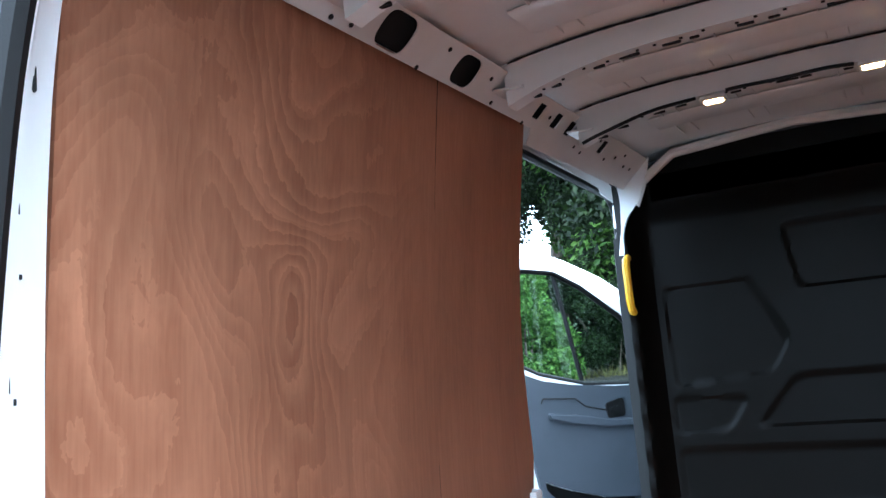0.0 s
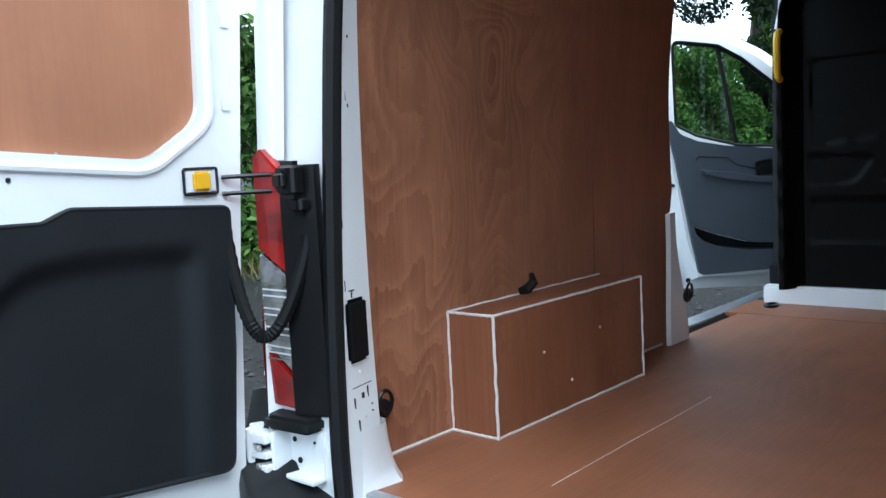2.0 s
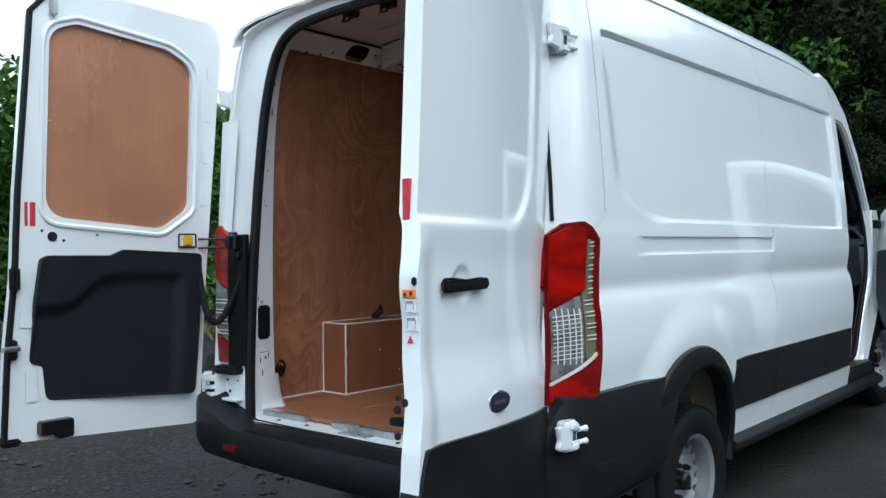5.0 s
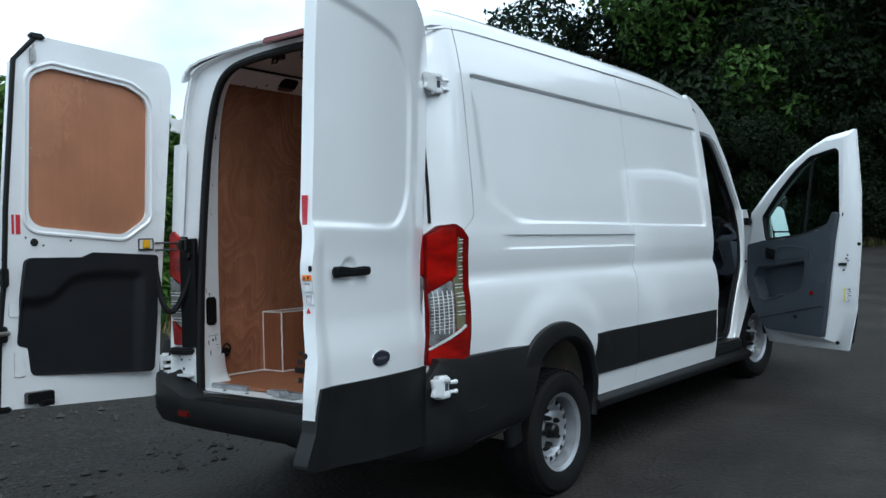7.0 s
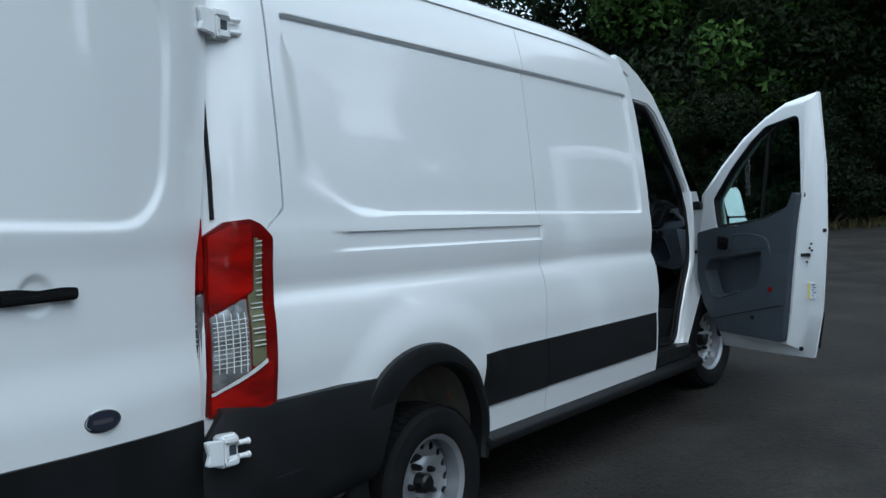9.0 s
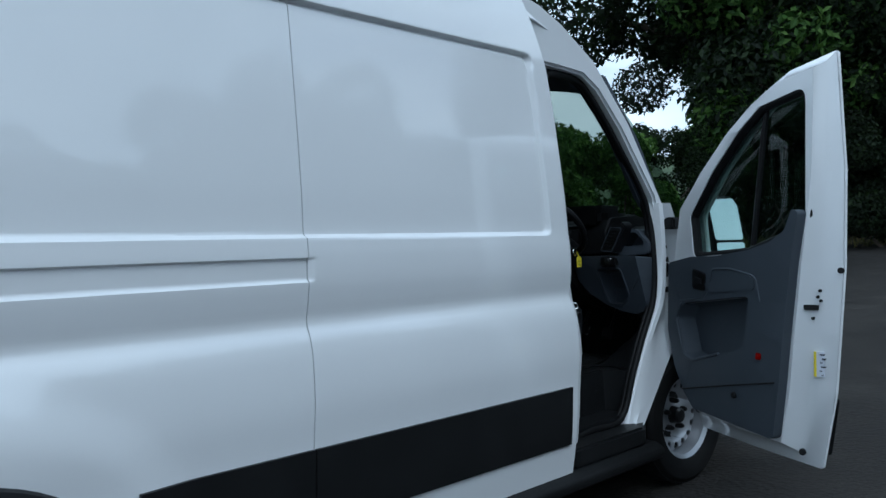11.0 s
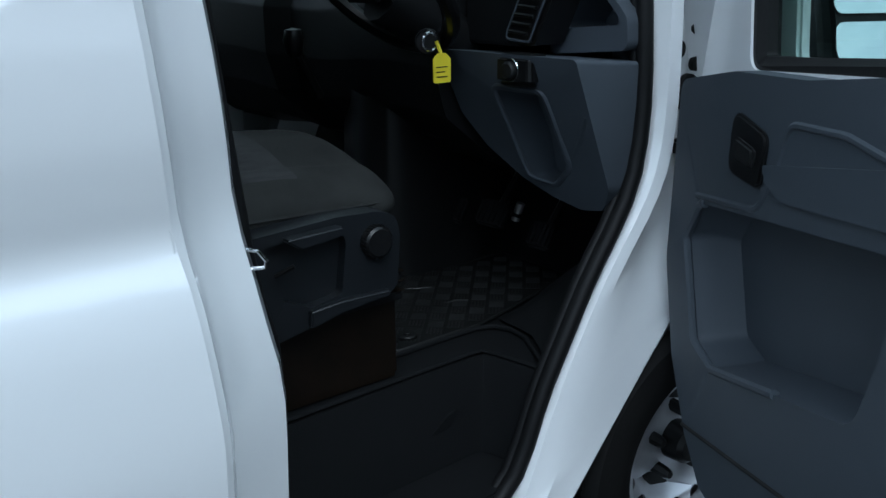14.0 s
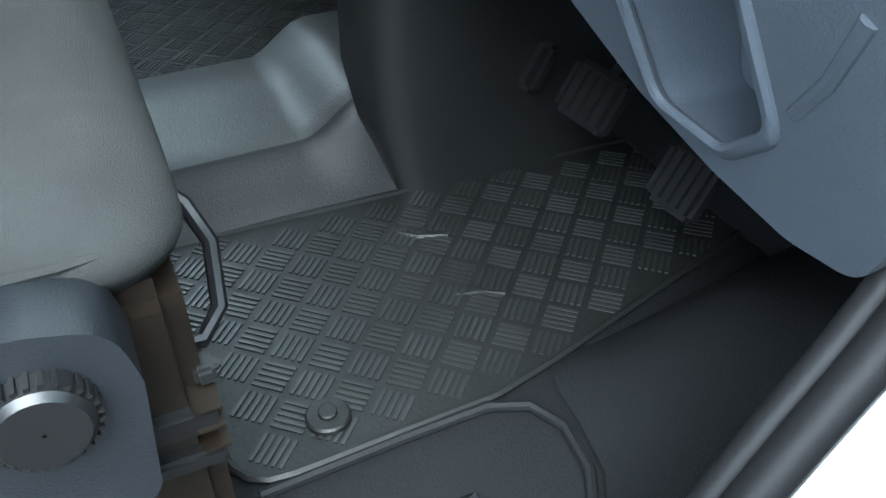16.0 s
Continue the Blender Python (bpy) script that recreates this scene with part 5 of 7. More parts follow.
def trim_x(y, z):
    """Proud along the top and the hinge side, dished softly elsewhere."""
    top = smooth_steps([(-0.76, 1.130), (-0.60, 1.140), (-0.45, 1.240), (-0.05, 1.245)], y)
    side = -0.075 - 0.05 * (1.24 - z)
    return -0.908 - 0.030 * step(0.022, -0.040, z - top) * step(0.030, -0.040, y - side)


trimp = part("lower_trim", door_patch(tr_out, trim_x, -0.010, 0.0, span(-0.74, 0.01, 56), 1, 0.014), TRIMBLACK, ld, "black textured lower trim panel", 50)
part("trim_edge", plate([(0.985 * (y + 0.37) - 0.37, 0.985 * (z - 1.03) + 1.03) for y, z in tr_out], -0.950, -0.945), TRIMBLACK, trimp)
part("trim_rim", tube([(trim_x(y, z) - 0.004, y, z) for y, z in tr_out], 0.0055, 8, closed=True), TRIMBLACK, trimp)
part("trim_side", loft([[(trim_x(y, z), y, z) for y, z in tr_out + tr_out[:1]], [(-0.950, y, z) for y, z in tr_out + tr_out[:1]]]), TRIMBLACK, trimp)
fr = [(-0.944, y, z) for y, z in [(-0.62, 2.475), (-0.745, 2.335), (-0.80, 1.60), (-0.815, 1.25), (-0.845, 0.95), (-0.862, 0.60)]]
part("edge_seal", tube(fr, 0.013, 8), RUBBER, ld, "black rubber edge seal")
part("corner_cap", box(-0.965, -0.925, -0.665, -0.585, 2.450, 2.485, 0.01), BLACK_SMOOTH, ld)
part("corner_cap", box(-0.965, -0.925, -0.875, -0.80, 0.585, 0.615, 0.008), BLACK_SMOOTH, ld)
lt = part("top_latch", box(-0.943, -0.915, -0.665, -0.64, 2.33, 2.40, 0.005), ZINC, ld, "zinc-plated top latch")
part("latch_bolt", tube([(-0.93, -0.653, 2.34), (-0.92, -0.653, 2.42)], 0.006, 8), ZINC, lt)
for w, d in ((0.012, -0.768), (0.022, -0.742)):
    part("reflector", box(-0.9425, -0.940, d - w / 2, d + w / 2, 1.463, 1.560, 0.0005), REDTAPE, ld, "red reflective strip")
c = part("catch", box(-0.943, -0.934, -0.075, 0.012, 1.375, 1.432, 0.004), PAPER, ld, "yellow door catch in a black-rimmed pale plate")
part("catch_rim", tube([(-0.935, *p) for p in rounded([(-0.077, 1.373), (0.014, 1.373), (0.014, 1.434), (-0.077, 1.434)], 0.006, 3)], 0.0035, 6, closed=True), BLACK_SMOOTH, c)
part("slider", box(-0.936, -0.922, -0.056, -0.008, 1.380, 1.427, 0.006), YELLOW, c, "yellow slider")
for y, z, r in ((-0.662, 1.421, 0.020), (-0.705, 1.445, 0.005), (-0.615, 1.405, 0.005), (-0.47, 1.428, 0.005)):
    part("hole", disc(-0.9415, y, z, r, 0.003, "x", 18), HOLE, ld)
e = part("edge_latch", box(-0.955, -0.905, -0.835, -0.805, 1.20, 1.30, 0.008), BLACK_SMOOTH, ld, "black door-edge latch")
b = part("lock_bolt", tube([(-0.92, -0.81, 0.975), (-0.90, -0.88, 0.975)], 0.012, 8), ZINC, ld, "zinc-plated lock bolt")
part("bolt_plate", box(-0.945, -0.915, -0.85, -0.815, 0.93, 1.01, 0.006), BLACK_SMOOTH, b)
lk = part("lower_lock", box(-0.943, -0.890, -0.735, -0.60, 0.615, 0.672, 0.006), BLACK_SMOOTH, ld, "black lower lock")
part("lock_lever", box(-0.91, -0.87, -0.68, -0.61, 0.60, 0.628, 0.006), BLACK_SMOOTH, lk)
for y, z in ((-0.345, 2.285), (-0.36, 1.478), (-0.66, 1.9), (0.0, 1.9)):
    part("screw", disc(-0.961, y, z, 0.004, 0.003, "x", 8), ZINC, ld)
for z0, z1, y in ((0.75, 0.88, -0.76), (1.05, 1.12, -0.78)):
    part("pressed_recess", plate(rounded([(y - 0.02, z0), (y + 0.035, z0), (y + 0.03, z1), (y - 0.02, z1)], 0.012), -0.943, -0.9385, bevel=0.003), WHITE, ld)
for z in (1.60, 1.80, 2.0, 2.2):
    part("clip", plate(rounded([(0.045 + 0.07 * (z - 1.6), z - 0.03), (0.075 + 0.07 * (z - 1.6), z - 0.03), (0.075 + 0.07 * (z - 1.6), z + 0.03), (0.045 + 0.07 * (z - 1.6), z + 0.03)], 0.01), -0.943, -0.938, bevel=0.002), WHITE, ld)


# hinges, lamps, check strap, cable
def hinge(x, y, z, s):
    m = Matrix.Translation((x, y, z)) @ Matrix.Diagonal((s, 1, 1, 1))
    hb = part("door_hinge", moved(join(box(-0.03, 0.012, 0.0, 0.068, -0.050, 0.050, 0.006), box(0.0, 0.026, 0.010, 0.062, 0.022, 0.046, 0.006), box(0.0, 0.026, 0.010, 0.062, -0.046, -0.022, 0.006), box(0.0, 0.020, 0.010, 0.028, -0.03, 0.03, 0.004)), m), WHITE, van, "white painted door hinge")
    part("hinge_wing", moved(plate(rounded([(-0.060, -0.030), (0.004, -0.040), (0.004, 0.040), (-0.060, 0.046), (-0.048, 0.0)], 0.008), 0.002, 0.022, bevel=0.004), m), WHITE, hb)
    for dz in (-0.022, 0.020):
        part("bolt", moved(join(tube([(0.020, 0.060, dz), (0.026, 0.092, dz)], 0.0085, 10), disc(0.027, 0.092, dz, 0.011, 0.012, "y", 10, 0.003)), m), WHITE, hb)
    # grey block stands in for the shaded slot between the knuckles
    part("hinge_gap_shade", moved(box(0.008, 0.0125, 0.030, 0.058, -0.016, 0.016), m), GREYTRIM, hb)


# black tube added in place of the shade in the door's hinge-side gap
part("gap_shade", tube([(side_x(y, z) + 0.003, y, z) for y, z in zip(span(0.180, 0.208, 24), span(1.452, 2.34, 24))], [0.0075] * 24, 8), RUBBER, van, "black tube standing in for the shade in the door gap")
hinge(0.940, 0.215, 2.085, 1), hinge(1.045, 0.085, 0.735, 1), hinge(-0.915, 0.20, 2.085, -1), hinge(-0.94, 0.125, 0.735, -1)


def lamp_x(y, z):
    t = (z - 0.82) / 0.63
    return max(side_x(y, z), side_x(y, 0.82) * (1 - t) + side_x(y, 1.45) * t)


CUT = span(0.125, 0.32, 16)
LY = lambda out: [(0.122 + 0.045 * max(0.0, z - 0.84) + (y - 0.042) * (0.331 - 0.122) / (0.331 - 0.042), z) for y, z in out]
for s in (1, -1):
    f = (lambda b: b) if s > 0 else mirrored
    lampo = part("tail_lamp", f(door_patch(rounded(LY([(0.042, 0.822), (0.318, 0.812), (0.336, 0.840), (0.334, 1.388), (0.27, 1.432), (0.218, 1.450), (0.12, 1.442), (0.045, 1.400)]), [0.01, 0.02, 0.02, 0.02, 0.02, 0.03, 0.02, 0.02]), lamp_x, -0.06, 0.012, CUT)), REDDARK, van, "tall red and clear tail lamp")
    pieces = [("red_lens", [(0.055, 1.145), (0.188, 1.206), (0.217, 1.220), (0.214, 1.430), (0.137, 1.430), (0.056, 1.396)], RED), ("clear_lens", [(0.055, 0.903), (0.190, 0.965), (0.190, 1.197), (0.055, 1.137)], CLEAR),
              ("smoked_lens", [(0.200, 0.971), (0.264, 0.998), (0.262, 1.372), (0.230, 1.395), (0.226, 1.216), (0.200, 1.201)], OLIVE), ("red_lens", [(0.055, 0.832), (0.306, 0.832), (0.306, 0.990), (0.055, 0.886)], RED)]
    for nm, out, mat_ in pieces:
        pc = part(nm, f(door_patch(rounded(LY(out), 0.008, 3), lamp_x, 0.0, 0.017, CUT)), mat_, lampo)
        if nm == "smoked_lens":
            for z in span(1.04, 1.36, 9):
                for dz in (0.0, 0.014):
                    part("lens_rib", f(door_patch(LY([(0.206 if z < 1.2 else 0.233, z + dz), (0.258, z + dz + 0.002), (0.258, z + dz + 0.0045), (0.206 if z < 1.2 else 0.233, z + dz + 0.0025)]), lamp_x, 0.01, 0.024, CUT)), SILVER, pc)
            part("silver_edge", f(door_patch(LY([(0.055, 0.890), (0.268, 0.984), (0.268, 0.995), (0.055, 0.899)]), lamp_x, 0.01, 0.021, CUT)), SILVER, pc)
        if nm == "clear_lens":
            for z in span(0.975, 1.12, 11):
                part("lens_rib", f(door_patch(LY([(0.06, z), (0.182, z + 0.01), (0.182, z + 0.0118), (0.06, z + 0.0018)]), lamp_x, 0.01, 0.021, CUT)), SILVER, pc)
            for y in span(0.075, 0.175, 5):
                part("lens_rib", f(door_patch(LY([(y, 0.96), (y + 0.002, 0.96), (y + 0.002, 1.15), (y, 1.15)]), lamp_x, 0.01, 0.020, CUT)), SILVER, pc)
    # dark inner flank of the lamp
    flank = part("lamp_flank", f(plate([(0.722, 0.138), (0.818, 0.108), (0.83, 0.150), (0.735, 0.168)], 0.815, 1.43, XY)), BLACK_SMOOTH, van)
    for nm, out, mat_ in (("red_lens", [(0.812, 1.156), (0.935, 1.225), (0.935, 1.455), (0.905, 1.475), (0.812, 1.400)], RED), ("clear_lens", [(0.812, 0.905), (0.935, 0.985), (0.935, 1.217), (0.812, 1.148)], CLEAR), ("red_lens", [(0.812, 0.825), (0.935, 0.825), (0.935, 0.977), (0.812, 0.897)], RED)):
        pc = part(nm, f(plate(rounded(out, 0.005, 2), 0.118, 0.150, XZ, bevel=0.005)), mat_, flank)
        if nm == "clear_lens":
            for k in range(13):
                z = 0.945 + 0.016 * k
                part("lens_rib", f(box(0.822, 0.925, 0.1155, 0.119, z, z + 0.004)), SILVER if k % 3 else OLIVE, pc)
    part("lamp_foot", f(plate(rounded([(0.75, 0.085), (0.90, 0.07), (0.93, 0.17), (0.75, 0.19)], 0.02), 0.775, 0.812, XY, bevel=0.010)), BLACK, van, "black plastic lamp foot")
    hp = part("hinge_plate", f(join(box(0.74, 0.885, 0.128, 0.142, 0.655, 0.775, 0.004), box(0.868, 0.880, 0.070, 0.130, 0.655, 0.772, 0.003), box(0.74, 0.885, 0.085, 0.130, 0.652, 0.664, 0.003))), JAMB, van, "white painted hinge plate")
    for x, z, r in ((0.852, 0.742, 0.007), (0.835, 0.690, 0.008), (0.775, 0.745, 0.004)):
        part("bolt_hole", f(disc(x, 0.127, z, r, 0.004, "y", 10)), HOLE, hp)
    for z0, z1, drop in ((0.742, 0.768, 0.004), (0.704, 0.722, 0.006), (0.668, 0.690, 0.010)):
        part("hinge_arm", f(plate(rounded([(0.876, z0), (0.955, z0 - drop), (0.960, z1 - drop), (0.876, z1)], 0.004, 2), 0.052, 0.098, XZ, bevel=0.003)), WHITE, hp)
    part("hinge_pin", f(tube([(0.945, 0.060, 0.650), (0.945, 0.060, 0.772)], 0.013, 10)), JAMB, hp)
    for z in (0.682, 0.730):
        part("bolt", f(disc(0.905, 0.052, z, 0.009, 0.012, "y", 8, 0.002)), ZINC, hp)
part("brake_light", plate(rounded([(-0.17, 2.440), (0.17, 2.440), (0.15, 2.470), (-0.15, 2.470)], 0.01), 0.185, 0.225, XZ, bevel=0.006), REDDARK, van, "red high-level brake light")
# door check strap and cable gaiter on the left
for z in (1.37, 1.41):
    part("check_strap", tube([(-0.94, 0.03, z), (-0.90, 0.10, z), (-0.80, 0.155, z)], 0.006, 6), BLACK_SMOOTH, van)
part("strap_bracket", join(box(-0.815, -0.740, 0.085, 0.135, 1.350, 1.440, 0.016, 3), box(-0.80, -0.755, 0.066, 0.09, 1.372, 1.418, 0.010, 3), box(-0.79, -0.735, 0.10, 0.14, 1.31, 1.36, 0.014, 3)), BLACK_SMOOTH, van)
pts = [Vector((-0.93, 0.02, 1.30)).lerp(Vector((-0.76, 0.14, 1.26)), t) + Vector((0, -0.03 * math.sin(math.pi * t), -0.26 * math.sin(math.pi * t) ** 0.8)) for t in span(0, 1, 60)]
part("cable_gaiter", tube(pts, [0.015 + 0.0025 * (i % 2) for i in range(60)], 8), RUBBER, van, "black ribbed cable gaiter")
# buffers, slots and holes on the left pillar
PIL = Matrix.Translation((-0.735, 0.27, 0)) @ Matrix.Rotation(radians(-112), 4, "Z")


def pillar_mark(w, h, y, z, d=0.002, mat_=HOLE, name="slot"):
    """A slot, hole or pad on the inner face of the left pillar."""
    ax = smooth_steps([(p[1], p[0]) for p in APER[:6]], min(z, 2.26))
    l = lean(z)
    y0, y1 = 0.22 + 0.5 * l, 0.300 + 0.2 * l
    x = -(ax + 0.016 + 0.018 * (y - y0) / (y1 - y0))
    m = Matrix.Translation((x, y, z)) @ Matrix.Rotation(math.atan2(0.018, y1 - y0), 4, "Z")
    part(name, moved(box(-0.006, d, -w / 2, w / 2, -h / 2, h / 2, min(w, h) * 0.3), m), mat_, van)


pillar_mark(0.088, 0.160, 0.232, 1.015, 0.014, RUBBER, "buffer_pad")
for y, z, w, h in ((0.275, 2.14, 0.014, 0.02), (0.28, 2.02, 0.007, 0.05), (0.258, 1.84, 0.007, 0.045), (0.265, 1.735, 0.012, 0.014), (0.245, 1.60, 0.006, 0.045), (0.238, 1.568, 0.014, 0.018), (0.256, 1.568, 0.012, 0.016),
                   (0.215, 1.50, 0.014, 0.016), (0.215, 1.465, 0.005, 0.035), (0.205, 1.284, 0.006, 0.03), (0.225, 1.115, 0.028, 0.007), (0.225, 1.105, 0.008, 0.02), (0.20, 1.13, 0.006, 0.03), (0.239, 0.848, 0.018, 0.022), (0.203, 0.836, 0.006, 0.030), (0.262, 0.853, 0.006, 0.030), (0.275, 0.818, 0.009, 0.010), (0.275, 0.800, 0.009, 0.010), (0.214, 0.777, 0.006, 0.030), (0.248, 0.740, 0.019, 0.032), (0.215, 0.70, 0.008, 0.01)):
    pillar_mark(w, h, y, z)
pillar_mark(0.086, 0.0025, 0.240, 0.874, 0.001, GREYTRIM, "seam")
for y, z in ((0.236, 0.911), (0.243, 0.793)):
    pillar_mark(0.016, 0.016, y, z, 0.005, JAMB, "bolt")


# ---- wheels ----
def rim_disc():
    """Pressed steel wheel face with a ring of round holes, dished to the hub."""
    n = 16
    outline = [(0.198 * math.cos(a), 0.198 * math.sin(a)) for a in span(0, 2 * math.pi, 65)[:-1]]
    holes = []
    for k in range(n):
        a = 2 * math.pi * k / n
        c, s = math.cos(a), math.sin(a)
        holes.append([((0.157 + 0.019 * math.cos(b)) * c - 0.017 * math.sin(b) * s, (0.157 + 0.019 * math.cos(b)) * s + 0.017 * math.sin(b) * c) for b in span(0, 2 * math.pi, 13)[:-1]])
    bm = plate(outline, 0, -0.008, YZ, holes)
    bmesh.ops.subdivide_edges(bm, edges=[e for e in bm.edges if e.calc_length() > 0.05], cuts=2, use_grid_fill=True)
    for v in bm.verts:
        r = math.hypot(v.co.y, v.co.z)
        v.co.x += smooth_steps([(0.0, -0.010), (0.05, -0.012), (0.085, -0.026), (0.108, -0.036), (0.122, -0.026), (0.136, 0.000), (0.165, 0.004), (0.182, -0.006), (0.198, -0.030)], r)
    return bm


def make_wheel():
    w = new("wheel")
    prof = [(0.205, -0.085), (0.222, -0.10), (0.27, -0.108), (0.305, -0.102), (0.322, -0.085), (0.329, -0.05), (0.330, 0), (0.329, 0.05), (0.322, 0.085), (0.305, 0.102), (0.27, 0.108), (0.222, 0.10), (0.205, 0.085)]
    t = part("tyre", lathe(prof, 64), TYRE, w, "black all-season tyre with a blocky tread")
    verts = []
    for k in range(56):
        a = 2 * math.pi * k / 56
        for j, (h0, h1) in enumerate(((-0.085, -0.048), (-0.040, -0.004), (0.004, 0.040), (0.048, 0.085))):
            da = 0.02 if j % 2 else 0.0
            b = box(h0, h1, -0.0155, 0.0155, 0.326, 0.3365 - (0.005 if abs(h0 + h1) > 0.1 else 0), 0.0)
            verts.append(moved(b, Matrix.Rotation(a + da, 4, "X")))
    part("tread", join(*verts), TYRE, t, smooth=0)
    r = part("rim", join(lathe([(0.206, -0.09), (0.195, -0.085), (0.185, -0.03), (0.19, 0.02), (0.188, 0.075), (0.204, 0.085), (0.214, 0.092), (0.216, 0.088), (0.207, 0.08)], 56), moved(rim_disc(), Matrix.Translation((0.020, 0, 0)))), STEEL, w, "silver steel wheel rim")
    # black disc painted in for the shade behind the wheel's holes
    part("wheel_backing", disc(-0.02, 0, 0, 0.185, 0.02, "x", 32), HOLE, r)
    hb = part("hub_cap", lathe([(0.001, 0.060), (0.030, 0.058), (0.040, 0.048), (0.046, -0.005)], 24), BLACK_SMOOTH, w, "black hub cap")
    for k in range(5):
        a = 2 * math.pi * k / 5 + 0.3
        part("wheel_nut", tube([(-0.012, 0.074 * math.cos(a), 0.074 * math.sin(a)), (0.030, 0.074 * math.cos(a), 0.074 * math.sin(a)), (0.042, 0.074 * math.cos(a), 0.074 * math.sin(a))], [0.015, 0.014, 0.008], 8), BLACK_SMOOTH, hb)
    w.parent = van
    return w


wheel = make_wheel()
wheel.matrix_world = pose(0.905, 1.206, 0.337, 20, 0, 0)
for x, y, z, ry, rz in ((-0.905, 1.206, 0.337, 0, 180), (0.866, 4.540, 0.522, 0, -6), (-0.866, 4.540, 0.522, 0, 174)):
    copy_thing(wheel, pose(x, y, z, 0, ry, rz))

# ---- cab shell ----
for s in (1, -1):
    f = (lambda b: b) if s > 0 else mirrored
    # B-pillar: shut face of the cab door opening
    if s > 0:
        rows = []
        for z in span(0.57, 2.18, 30):
            b = b_edge(z)
            x = side_x(b - 0.01, z)
            k = 0.018 * step(1.10, 0.98, z) - 0.012 * step(0.95, 0.62, z)
            y2 = smooth_steps([(0.57, 3.578), (0.97, 3.584), (1.12, 3.560), (1.9, 3.492), (2.18, 3.46)], z)
            rows.append([(x - 0.004, b - 0.004, z), (x - 0.010, b + 0.012, z), (x - 0.030, b + 0.024, z), (x - 0.052, b + 0.07 + k * 0.4, z), (x - 0.062, y2 - 0.005, z), (x - 0.085, y2 + 0.008, z), (x - 0.14, y2 + 0.010, z)])
        part("door_pillar", f(loft(rows)), WHITE, van, "white painted cab door pillar")
    # A-pillar, roof edge, hinge pillar and foot
    ap = [(3.30, 2.43), (3.44, 2.408), (3.60, 2.352), (3.83, 2.235), (4.12, 1.98), (4.470, 1.56), (4.50, 1.46), (4.395, 1.46), (4.345, 1.63), (4.05, 1.94), (3.86, 2.10), (3.74, 2.155), (3.57, 2.163), (3.38, 2.165), (3.28, 2.2)]
    if s < 0:
        ap = ap[2:13]
    part("windscreen_pillar", f(plate(ap, 0.835, 0.893, bevel=0.012, seg=3)), WHITE, van, "white windscreen pillar")
    rows = []
    for z in span(0.545, 1.60, 26):
        a = smooth_steps([(0.545, 4.040), (0.78, 4.145), (0.945, 4.240), (1.135, 4.367), (1.38, 4.385), (1.60, 4.360)], z)
        o = smooth_steps([(0.545, 4.135), (0.66, 4.235), (0.80, 4.36), (0.90, 4.460), (1.0, 4.52), (1.3, 4.565), (1.44, 4.515), (1.60, 4.42)], z)
        t = step(0.75, 1.2, z)
        rows.append([(0.86, a - 0.01, z), (0.905, a + 0.01, z), (0.915, a + 0.03, z), (0.930 - 0.065 * t, a + 0.35 * (o - a), z), (0.935 - 0.075 * t, a + 0.7 * (o - a), z), (0.945 - 0.03 * t, o - 0.01, z), (0.935, o + 0.012, z), (0.88, o + 0.02, z)])
    part("hinge_pillar", f(loft(rows)), WHITE, van, "white hinge pillar and sill foot")
    for y, z, r in ((4.466, 1.347, 0.017), (4.518, 1.386, 0.018), (4.520, 1.318, 0.014), (4.502, 1.275, 0.026), (4.503, 1.255, 0.026)):
        part("grommet", f(disc(0.868, y, z, r, 0.010, "x", 16)), RUBBER, van)
    part("check_arm", f(box(0.855, 0.895, 4.47, 4.525, 1.152, 1.180, 0.006)), BLACK_SMOOTH, van, "black door check arm")
    for z in (1.50, 0.92):
        part("door_hinge", f(box(0.87, 0.95, 4.44, 4.53, z - 0.03, z + 0.03, 0.01)), BLACK_SMOOTH if z > 1 else WHITE, van)
    # seal round the cab opening
    sl = [(0.872, 3.600, 0.60), (0.885, 3.605, 0.97), (0.885, 3.575, 1.15), (0.87, 3.51, 1.90), (0.855, 3.50, 2.10), (0.85, 3.57, 2.145), (0.848, 3.74, 2.14), (0.848, 3.85, 2.085), (0.845, 4.04, 1.925), (0.845, 4.335, 1.62), (0.872, 4.365, 1.38), (0.88, 4.347, 1.135), (0.885, 4.225, 0.945), (0.885, 4.131, 0.78), (0.88, 4.03, 0.585), (0.875, 3.80, 0.575)]
    smooth = []
    for i in range(len(sl)):
        p0, p1, p2, p3 = (Vector(sl[(i + k) % len(sl)]) for k in (-1, 0, 1, 2))
        for t in span(0, 1, 5)[:-1]:
            smooth.append(0.5 * (2 * p1 + (p2 - p0) * t + (2 * p0 - 5 * p1 + 4 * p2 - p3) * t * t + (3 * p1 - p0 - 3 * p2 + p3) * t**3))
    part("opening_seal", f(tube(smooth, 0.0155, 14, closed=True)), RUBBER, van, "black rubber cab door seal")
    part("seal_lip", f(tube([p + Vector((-0.022, 0, 0)) for p in smooth], 0.011, 12, closed=True)), RUBBER, van)
    # step tread in the door opening
    part("entry_sill", f(plate(rounded([(0.80, 3.55), (0.99, 3.50), (0.995, 4.05), (0.94, 4.15), (0.80, 4.15)], 0.03), 0.475, 0.560, XY, bevel=0.012)), BLACK, van, "black plastic entry sill")
    # front wing with its arch
    zs = span(0.62, 1.44, 34)

    def wing_x(y, z):
        return smooth_steps([(0.5, 0.985), (0.9, 0.995), (1.1, 0.985), (1.3, 0.955), (1.44, 0.90)], z) - 0.42 * max(0.0, (y - 4.75) / 0.85) ** 2.4

